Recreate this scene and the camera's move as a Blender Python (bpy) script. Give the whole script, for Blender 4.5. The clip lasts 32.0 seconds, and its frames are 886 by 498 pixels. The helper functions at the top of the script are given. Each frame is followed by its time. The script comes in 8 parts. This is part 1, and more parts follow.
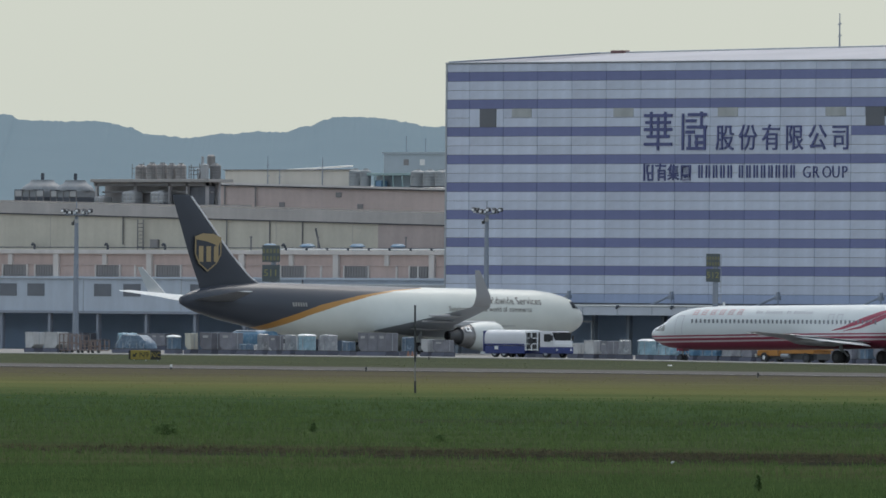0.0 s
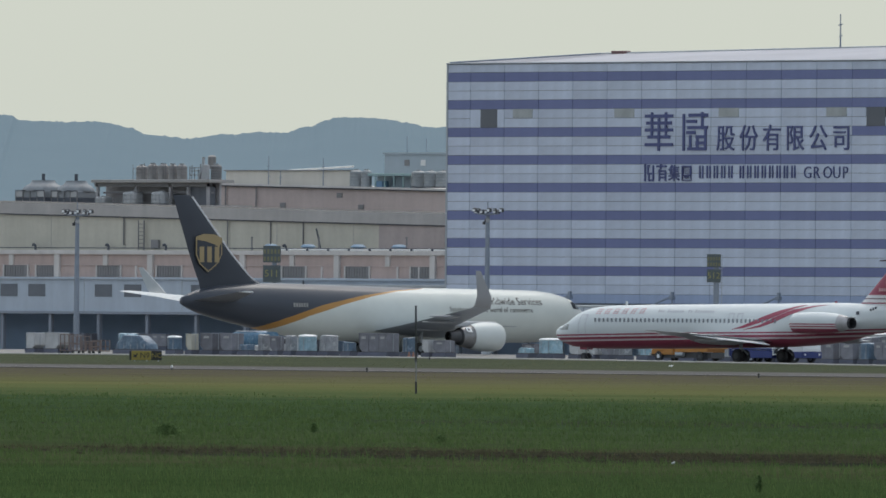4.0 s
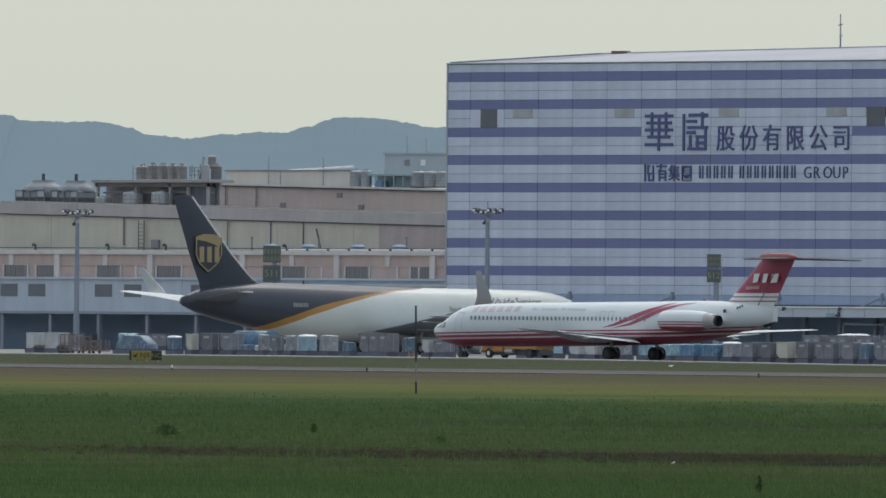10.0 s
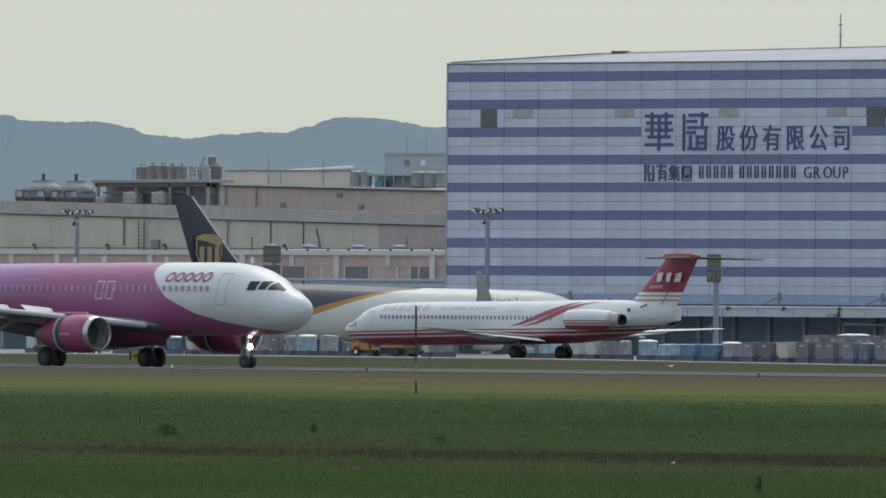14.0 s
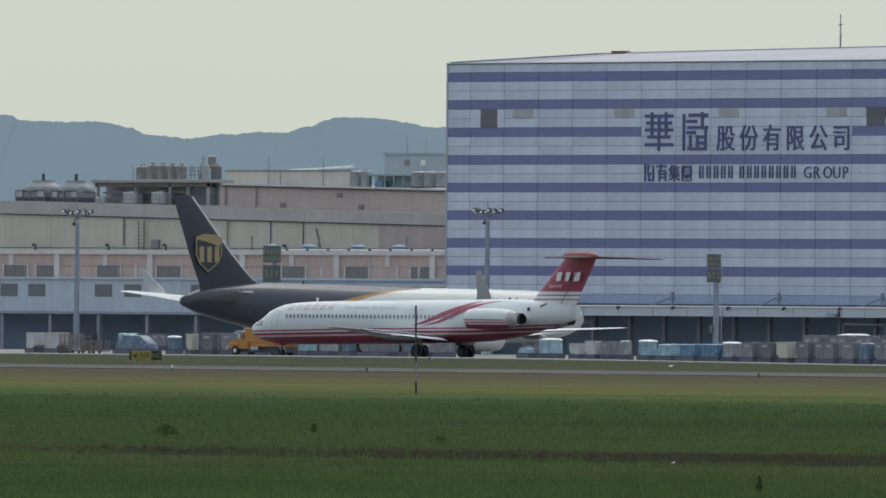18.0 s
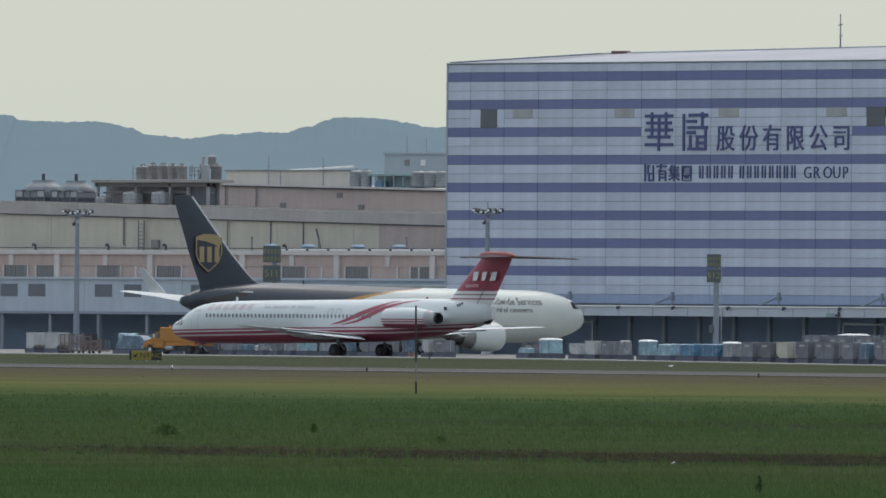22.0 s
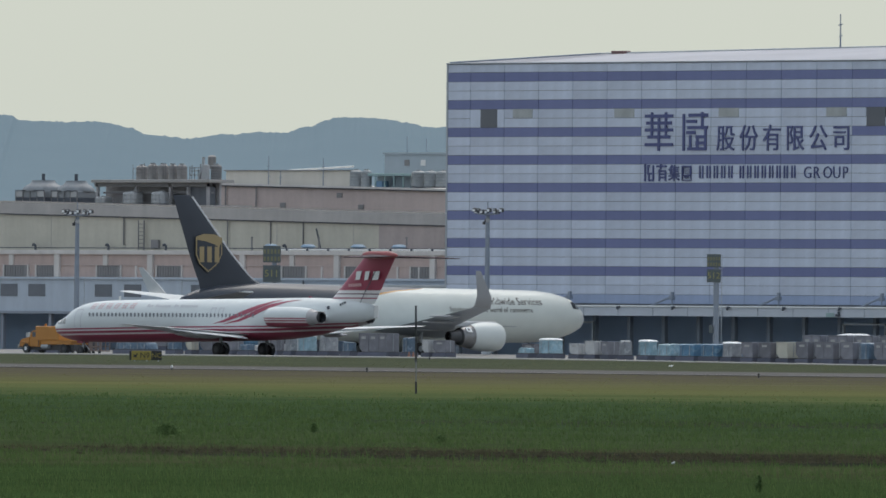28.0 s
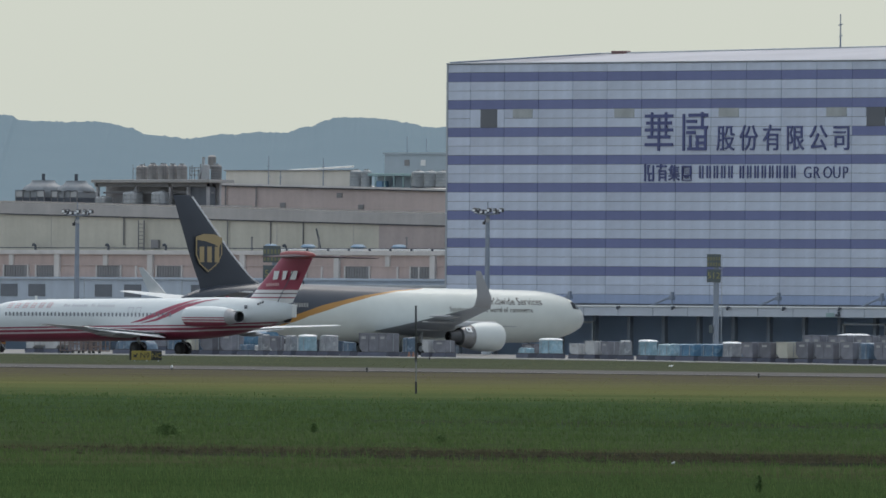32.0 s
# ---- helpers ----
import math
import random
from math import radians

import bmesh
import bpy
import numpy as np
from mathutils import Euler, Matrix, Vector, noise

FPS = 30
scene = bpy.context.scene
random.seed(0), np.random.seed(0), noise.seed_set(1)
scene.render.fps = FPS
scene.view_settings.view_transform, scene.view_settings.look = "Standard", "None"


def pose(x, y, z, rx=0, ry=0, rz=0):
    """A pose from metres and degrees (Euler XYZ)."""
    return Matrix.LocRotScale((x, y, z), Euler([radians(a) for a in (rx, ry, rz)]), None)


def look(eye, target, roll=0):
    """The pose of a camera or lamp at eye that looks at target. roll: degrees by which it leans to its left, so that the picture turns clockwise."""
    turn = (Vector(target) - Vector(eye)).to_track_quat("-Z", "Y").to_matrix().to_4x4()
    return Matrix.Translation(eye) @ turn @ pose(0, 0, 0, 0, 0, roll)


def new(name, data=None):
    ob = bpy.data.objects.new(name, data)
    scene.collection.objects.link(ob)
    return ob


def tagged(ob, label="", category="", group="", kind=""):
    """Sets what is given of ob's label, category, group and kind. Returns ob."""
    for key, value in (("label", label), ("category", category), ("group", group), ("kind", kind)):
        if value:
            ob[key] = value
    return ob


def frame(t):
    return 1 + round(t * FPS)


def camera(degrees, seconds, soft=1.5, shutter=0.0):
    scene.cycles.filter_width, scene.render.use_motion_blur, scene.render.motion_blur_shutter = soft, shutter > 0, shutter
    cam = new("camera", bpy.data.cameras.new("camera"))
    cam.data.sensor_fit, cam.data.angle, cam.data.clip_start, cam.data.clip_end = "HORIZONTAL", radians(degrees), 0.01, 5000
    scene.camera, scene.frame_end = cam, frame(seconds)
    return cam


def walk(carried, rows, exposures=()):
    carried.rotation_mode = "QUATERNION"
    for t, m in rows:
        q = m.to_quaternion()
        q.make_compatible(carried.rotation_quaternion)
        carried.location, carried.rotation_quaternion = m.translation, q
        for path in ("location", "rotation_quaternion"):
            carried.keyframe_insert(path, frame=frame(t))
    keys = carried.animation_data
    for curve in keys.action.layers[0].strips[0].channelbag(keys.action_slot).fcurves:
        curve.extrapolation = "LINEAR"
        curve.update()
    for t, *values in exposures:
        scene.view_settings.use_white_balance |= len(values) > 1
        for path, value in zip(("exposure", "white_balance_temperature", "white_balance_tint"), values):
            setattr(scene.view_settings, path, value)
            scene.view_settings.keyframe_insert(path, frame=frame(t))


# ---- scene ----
# World: X runs along the runway, Y straight away from it, the eye stands over the origin.
LENS = 3.0858
EYE = (0.0, 0.0, 2.045)
cam = camera(LENS, 32.0, soft=1.65, shutter=0.06)


def aim(yaw, pitch):
    """The standing camera, turned by tiny angles (radians) off its rest."""
    d = Vector((-0.740523, 0.672031, 0.0052576 + pitch))
    d.rotate(Euler((0, 0, yaw)))
    return look(EYE, Vector(EYE) + d * 1000.0, 0.533)


walk(cam, [(0.0, aim(-0.00005, -0.00003)), (3.0, aim(-0.00005, -0.00003)), (3.5, aim(0, 0)), (32.0, aim(0, 0))])

# ---- light: bright overcast, a veiled high sun behind the buildings ----
SUN_AZ, SUN_EL = radians(-35), radians(58)
world = bpy.data.worlds.new("overcast_sky")
scene.world = world
world.use_nodes = True
wn, wl = world.node_tree.nodes, world.node_tree.links
wn.clear()
sky = wn.new("ShaderNodeTexSky")
sky.sky_type, sky.sun_disc = "NISHITA", False
sky.sun_elevation, sky.sun_rotation = SUN_EL, SUN_AZ
sky.dust_density, sky.air_density, sky.ozone_density = 7.0, 1.0, 1.0
bg_sky = wn.new("ShaderNodeBackground")
bg_sky.inputs[1].default_value = 0.05
wl.new(sky.outputs[0], bg_sky.inputs[0])
bg_cloud = wn.new("ShaderNodeBackground")
bg_cloud.inputs[1].default_value = 0.605
# cloud sheet: slightly warmer and brighter towards the horizon
geo = wn.new("ShaderNodeTexCoord")
sep = wn.new("ShaderNodeSeparateXYZ")
wl.new(geo.outputs["Generated"], sep.inputs[0])
grad = wn.new("ShaderNodeValToRGB")
grad.color_ramp.elements[0].position, grad.color_ramp.elements[0].color = 0.022, (0.825, 0.878, 0.785, 1)
grad.color_ramp.elements[1].position, grad.color_ramp.elements[1].color = 0.09, (0.775, 0.89, 0.985, 1)
wl.new(sep.outputs[2], grad.inputs[0])
# brighter towards the veiled sun
toward = wn.new("ShaderNodeVectorMath")
toward.operation = "DOT_PRODUCT"
toward.inputs[1].default_value = (-0.74, 0.672, 0.0)
wl.new(geo.outputs["Generated"], toward.inputs[0])
side = wn.new("ShaderNodeMapRange")
side.interpolation_type = "SMOOTHSTEP"
side.inputs["From Min"].default_value, side.inputs["From Max"].default_value = 0.0, 1.0
side.inputs["To Min"].default_value, side.inputs["To Max"].default_value = 0.90, 1.18
wl.new(toward.outputs["Value"], side.inputs["Value"])
veil = wn.new("ShaderNodeVectorMath")
veil.operation = "SCALE"
wl.new(grad.outputs[0], veil.inputs[0])
wl.new(side.outputs[0], veil.inputs["Scale"])
wl.new(veil.outputs[0], bg_cloud.inputs[0])
both = wn.new("ShaderNodeAddShader")
wl.new(bg_sky.outputs[0], both.inputs[0])
wl.new(bg_cloud.outputs[0], both.inputs[1])
w_out = wn.new("ShaderNodeOutputWorld")
wl.new(both.outputs[0], w_out.inputs[0])

sun_data = bpy.data.lights.new("sun", "SUN")
sun_data.energy, sun_data.angle, sun_data.color = 0.75, radians(36), (0.97, 0.97, 0.93)
sun = new("sun", sun_data)
sun.rotation_euler = Vector((-math.sin(SUN_AZ) * math.cos(SUN_EL), -math.cos(SUN_AZ) * math.cos(SUN_EL), -math.sin(SUN_EL))).to_track_quat("-Z", "Y").to_euler()
scene.view_settings.exposure = 0.0


# ---- materials ----
def mat(name, col, rough=0.6, metal=0.0, vary=0.12, scale=1.5, bump=0.0, fine=12.0, island=0.0, glow=0.0, streak=0.0):
    """Painted or mineral surface: base colour with broad stains and fine grain."""
    m = bpy.data.materials.new(name)
    m.use_nodes = True
    nt = m.node_tree
    b = nt.nodes["Principled BSDF"]
    b.inputs["Roughness"].default_value, b.inputs["Metallic"].default_value = rough, metal
    b.inputs["Specular IOR Level"].default_value = 0.5 if rough < 0.8 else 0.08
    tc = nt.nodes.new("ShaderNodeTexCoord")
    n1 = nt.nodes.new("ShaderNodeTexNoise")
    n1.inputs["Scale"].default_value, n1.inputs["Detail"].default_value = 1.0 / scale, 5
    n2 = nt.nodes.new("ShaderNodeTexNoise")
    n2.inputs["Scale"].default_value, n2.inputs["Detail"].default_value = fine, 3
    nt.links.new(tc.outputs["Object"], n1.inputs[0])
    nt.links.new(tc.outputs["Object"], n2.inputs[0])
    add = math_node(nt, "ADD", n1.outputs[0], math_node(nt, "MULTIPLY", n2.outputs[0], 0.4))
    k = math_node(nt, "MULTIPLY_ADD", add, 2 * vary, 1 - 1.4 * vary)
    if streak:
        mp = nt.nodes.new("ShaderNodeMapping")
        mp.inputs["Scale"].default_value = (1.0, 1.0, 0.07)
        nt.links.new(tc.outputs["Object"], mp.inputs[0])
        n3 = nt.nodes.new("ShaderNodeTexNoise")
        n3.inputs["Scale"].default_value, n3.inputs["Detail"].default_value = 0.9, 6
        nt.links.new(mp.outputs[0], n3.inputs[0])
        k = math_node(nt, "MULTIPLY", k, math_node(nt, "MULTIPLY_ADD", n3.outputs[0], 2 * streak, 1 - streak))
    if island:
        oi = nt.nodes.new("ShaderNodeObjectInfo")
        k = math_node(nt, "MULTIPLY", k, math_node(nt, "MULTIPLY_ADD", oi.outputs["Random"], island, 1 - island / 2))
    mix = nt.nodes.new("ShaderNodeVectorMath")
    mix.operation = "SCALE"
    mix.inputs[0].default_value = col
    nt.links.new(k, mix.inputs["Scale"])
    nt.links.new(mix.outputs[0], b.inputs["Base Color"])
    if bump:
        bp = nt.nodes.new("ShaderNodeBump")
        bp.inputs["Strength"].default_value, bp.inputs["Distance"].default_value = bump, 0.05
        nt.links.new(n2.outputs[0], bp.inputs["Height"])
        nt.links.new(bp.outputs[0], b.inputs["Normal"])
    if glow:
        b.inputs["Emission Color"].default_value = (*col, 1)
        b.inputs["Emission Strength"].default_value = glow
    return m


def math_node(nt, op, a, b=None, c=None):
    n = nt.nodes.new("ShaderNodeMath")
    n.operation = op
    for i, v in enumerate((a, b, c)):
        if v is None:
            continue
        if isinstance(v, (int, float)):
            n.inputs[i].default_value = v
        else:
            nt.links.new(v, n.inputs[i])
    return n.outputs[0]


def line_of(nt, along, pts, lo, hi):
    """Piecewise straight line through (along, value) points, as a node output."""
    p0, p1 = pts[0][0], pts[-1][0]
    ramp = nt.nodes.new("ShaderNodeValToRGB")
    el = ramp.color_ramp.elements
    for i, (p, v) in enumerate(pts):
        pos, g = (p - p0) / (p1 - p0), (v - lo) / (hi - lo)
        e = el[i] if i < 2 else el.new(pos)
        e.position, e.color = pos, (g, g, g, 1)
    nt.links.new(math_node(nt, "DIVIDE", math_node(nt, "SUBTRACT", along, p0), p1 - p0), ramp.inputs[0])
    return math_node(nt, "MULTIPLY_ADD", ramp.outputs[0], hi - lo, lo)


def mixed(nt, fac, a, b):
    n = nt.nodes.new("ShaderNodeMix")
    n.data_type = "RGBA"
    nt.links.new(fac, n.inputs[0])
    for v, s in ((a, n.inputs[6]), (b, n.inputs[7])):
        if isinstance(v, tuple):
            s.default_value = (*v, 1)
        else:
            nt.links.new(v, s)
    return n.outputs[2]


def livery(name, build, rough=0.34, spec=0.4, coat=0.12):
    """Aircraft paint: build(nt, aft, side, z) gives the colour; seams and grime are laid over it."""
    m = bpy.data.materials.new(name)
    m.use_nodes = True
    nt = m.node_tree
    b = nt.nodes["Principled BSDF"]
    b.inputs["Roughness"].default_value = rough
    b.inputs["Coat Weight"].default_value, b.inputs["Specular IOR Level"].default_value = coat, spec
    tc = nt.nodes.new("ShaderNodeTexCoord")
    sp = nt.nodes.new("ShaderNodeSeparateXYZ")
    nt.links.new(tc.outputs["Object"], sp.inputs[0])
    col = build(nt, math_node(nt, "MULTIPLY", sp.outputs[0], -1.0), sp.outputs[1], sp.outputs[2])
    n1 = nt.nodes.new("ShaderNodeTexNoise")
    n1.inputs["Scale"].default_value, n1.inputs["Detail"].default_value = 0.6, 6
    nt.links.new(tc.outputs["Object"], n1.inputs[0])
    k = math_node(nt, "MULTIPLY_ADD", n1.outputs[0], 0.16, 0.90)
    mul = nt.nodes.new("ShaderNodeVectorMath")
    mul.operation = "SCALE"
    if isinstance(col, tuple):
        mul.inputs[0].default_value = col
    else:
        nt.links.new(col, mul.inputs[0])
    nt.links.new(k, mul.inputs["Scale"])
    nt.links.new(mul.outputs[0], b.inputs["Base Color"])
    return m


WHITE = (0.78, 0.79, 0.78)


# ---- mesh helpers ----
def part(name, bm, material, parent=None, label="", smooth=False):
    """Links a bmesh as one mesh object, under parent where one is given."""
    me = bpy.data.meshes.new(name)
    bmesh.ops.recalc_face_normals(bm, faces=bm.faces)
    bm.to_mesh(me)
    bm.free()
    if smooth:
        me.polygons.foreach_set("use_smooth", [True] * len(me.polygons))
        if smooth != "all":
            me.set_sharp_from_angle(angle=radians(40))
    me.materials.append(material)
    ob = new(name, me)
    if parent:
        ob.parent = parent
    if label:
        tagged(ob, label)
    return ob


def thing(name, label, category, m=None, group="", kind=""):
    ob = new(name)
    ob.empty_display_size = 0.5
    if m is not None:
        ob.matrix_basis = m
    return tagged(ob, label, category, group, kind)


def again(ob, name, parent, m=None):
    """Another object on the same mesh."""
    o = new(name, ob.data)
    o.parent = parent
    if m is not None:
        o.matrix_basis = m
    return o


def box(bm, x0, x1, y0, y1, z0, z1, bevel=0.0):
    r = bmesh.ops.create_cube(bm, size=1.0, matrix=Matrix.Translation(((x0 + x1) / 2, (y0 + y1) / 2, (z0 + z1) / 2)) @ Matrix.Diagonal((x1 - x0, y1 - y0, z1 - z0, 1)))
    if bevel:
        es = list({e for v in r["verts"] for e in v.link_edges})
        bmesh.ops.bevel(bm, geom=es, offset=bevel, segments=1, affect="EDGES")
    return bm


def boxes(*rows, bevel=0.0):
    bm = bmesh.new()
    for r in rows:
        box(bm, *r, bevel=bevel)
    return bm


def rod(bm, p, q, r0, r1=None, n=10):
    p, q = Vector(p), Vector(q)
    d = q - p
    m = Matrix.Translation((p + q) / 2) @ d.to_track_quat("Z", "Y").to_matrix().to_4x4()
    bmesh.ops.create_cone(bm, cap_ends=True, segments=n, radius1=r0, radius2=r0 if r1 is None else r1, depth=d.length, matrix=m)
    return bm


def rods(*rows, n=10):
    bm = bmesh.new()
    for r in rows:
        rod(bm, *r, n=n)
    return bm


def loft(bm, rings, caps=True):
    vs = [[bm.verts.new(p) for p in r] for r in rings]
    n = len(vs[0])
    for a, b in zip(vs, vs[1:]):
        for i in range(n):
            bm.faces.new((a[i], a[(i + 1) % n], b[(i + 1) % n], b[i]))
    if caps:
        bm.faces.new(vs[0])
        bm.faces.new(vs[-1])
    return bm


def turned(profile, y=0.0, z=0.0, n=28, caps=True, axis="x"):
    """A body of revolution: rows of (aft, radius) round a fore-and-aft axis, or (height, radius) round an upright one."""
    bm = bmesh.new()
    rings = []
    for a, r in profile:
        c = [(math.cos(2 * math.pi * i / n) * r, math.sin(2 * math.pi * i / n) * r) for i in range(n)]
        rings.append([(-a, y + u, z + v) for u, v in c] if axis == "x" else [(y + u, z + v, a) for u, v in c])
    return loft(bm, rings, caps)


def flat(bm, pts, depth, place):
    """A plate from an outline of 2D points; place(u, v, d) puts a point at depth d into the world."""
    a = [bm.verts.new(place(u, v, 0.0)) for u, v in pts]
    b = [bm.verts.new(place(u, v, depth)) for u, v in pts]
    bm.faces.new(a)
    bm.faces.new(b[::-1])
    n = len(a)
    for i in range(n):
        bm.faces.new((a[i], b[i], b[(i + 1) % n], a[(i + 1) % n]))
    return bm


def words_mesh(words, size, bold=0.0, depth=0.0):
    """Flat letters in Blender's own font."""
    cu = bpy.data.curves.new("words", "FONT")
    cu.body, cu.size, cu.resolution_u, cu.offset, cu.extrude = words, size, 2, bold, depth
    tmp = bpy.data.objects.new("words", cu)
    dg = bpy.context.evaluated_depsgraph_get()
    scene.collection.objects.link(tmp)
    dg.update()
    me = bpy.data.meshes.new_from_object(tmp.evaluated_get(dg))
    bpy.data.objects.remove(tmp)
    return me


# ---- paints and surfaces ----
# Panel colours lean blue, holding some of the distance haze.
M_panel = mat("pale_wall_panel", (0.54, 0.592, 0.70), 0.45, vary=0.18, scale=2.5, island=0.14, fine=3, streak=0.16)
M_stripe = mat("blue_wall_panel", (0.165, 0.19, 0.36), 0.5, vary=0.14, scale=6, island=0.10, fine=3, streak=0.12)
M_joint = mat("dark_joint", (0.16, 0.17, 0.18), 0.8)
M_sign = mat("sign_blue", (0.075, 0.09, 0.225), 0.5)
M_patch = mat("weathered_shutter", (0.40, 0.42, 0.42), 0.7, vary=0.25, streak=0.2)
M_dark = mat("dark_opening", (0.10, 0.11, 0.13), 0.8)
# Bay back walls: haze is put into this lifted bluish colour.
M_inside = mat("haze_lifted_wall", (0.31, 0.40, 0.53), 0.85, vary=0.2, scale=4)
M_roof = mat("pale_metal_roof", (0.37, 0.375, 0.42), 0.55, vary=0.2, scale=8)
M_cream = mat("cream_render", (0.54, 0.52, 0.45), 0.8, vary=0.18, scale=5, fine=2, streak=0.14)
M_pink = mat("pink_render", (0.575, 0.485, 0.46), 0.8, vary=0.16, scale=5, fine=2, streak=0.12)
M_orange = mat("salmon_render", (0.53, 0.425, 0.395), 0.8, vary=0.16, scale=3, fine=2, streak=0.16)
M_trim = mat("cream_trim", (0.63, 0.60, 0.58), 0.75, vary=0.14, streak=0.14)
M_band = mat("grey_gutter_band", (0.415, 0.40, 0.39), 0.85, vary=0.16, scale=7, fine=1.5, streak=0.14)
M_blue = mat("grey_blue_cladding", (0.46, 0.52, 0.60), 0.55, vary=0.12, scale=5, fine=2, streak=0.14)
M_louvre = mat("louvre_grey", (0.25, 0.245, 0.25), 0.7)
M_louvre_dark = mat("dark_slate_louvre", (0.155, 0.17, 0.195), 0.7, vary=0.2)
M_steel = mat("galvanised_steel", (0.40, 0.43, 0.46), 0.5, 0.3, vary=0.15)
M_pole = mat("pole_steel", (0.26, 0.30, 0.36), 0.5, 0.2, vary=0.15)
M_black = mat("black_rubber", (0.045, 0.047, 0.052), 0.75, vary=0.2)
M_soot = mat("dark_metal", (0.085, 0.088, 0.095), 0.5, 0.3)
M_chrome = mat("bare_metal", (0.62, 0.62, 0.63), 0.28, 0.85)
M_glass = mat("cockpit_glass", (0.03, 0.035, 0.04), 0.3)
M_glass.node_tree.nodes["Principled BSDF"].inputs["Specular IOR Level"].default_value = 0.25
M_wing = mat("wing_grey", (0.50, 0.51, 0.53), 0.4, vary=0.10, scale=3)
M_white = mat("white_gloss", WHITE, 0.3, vary=0.07, scale=2)
M_asphalt = mat("asphalt", (0.098, 0.094, 0.09), 0.85, vary=0.35, scale=9, fine=1.2)
M_concrete = mat("apron_concrete", (0.28, 0.275, 0.265), 0.85, vary=0.25, scale=8, fine=1.0)
M_taxi = mat("worn_taxiway_concrete", (0.12, 0.12, 0.118), 0.85, vary=0.3, scale=9, fine=1.0)
M_shoulder = mat("pale_shoulder_concrete", (0.25, 0.25, 0.24), 0.85, vary=0.3, scale=6)
M_line = mat("worn_marking", (0.34, 0.34, 0.33), 0.8, vary=0.3, scale=2)
M_orange_paint = mat("orange_truck_paint", (0.52, 0.23, 0.05), 0.4, vary=0.12)
M_navy = mat("navy_paint", (0.03, 0.05, 0.20), 0.4, vary=0.1)
M_teal = mat("teal_cladding", (0.30, 0.42, 0.43), 0.6, vary=0.2)
M_tank = mat("fibreglass_tank", (0.42, 0.43, 0.445), 0.5, vary=0.22, streak=0.15)
M_beige_tank = mat("beige_tank", (0.27, 0.26, 0.255), 0.6, vary=0.25, streak=0.15)
M_vent = mat("blue_vent_cowl", (0.13, 0.24, 0.36), 0.5, vary=0.15)
# Grey-blue cast is distance haze mixed into the wall colour.
M_far = mat("far_hazed_render", (0.42, 0.49, 0.54), 0.9, vary=0.06)


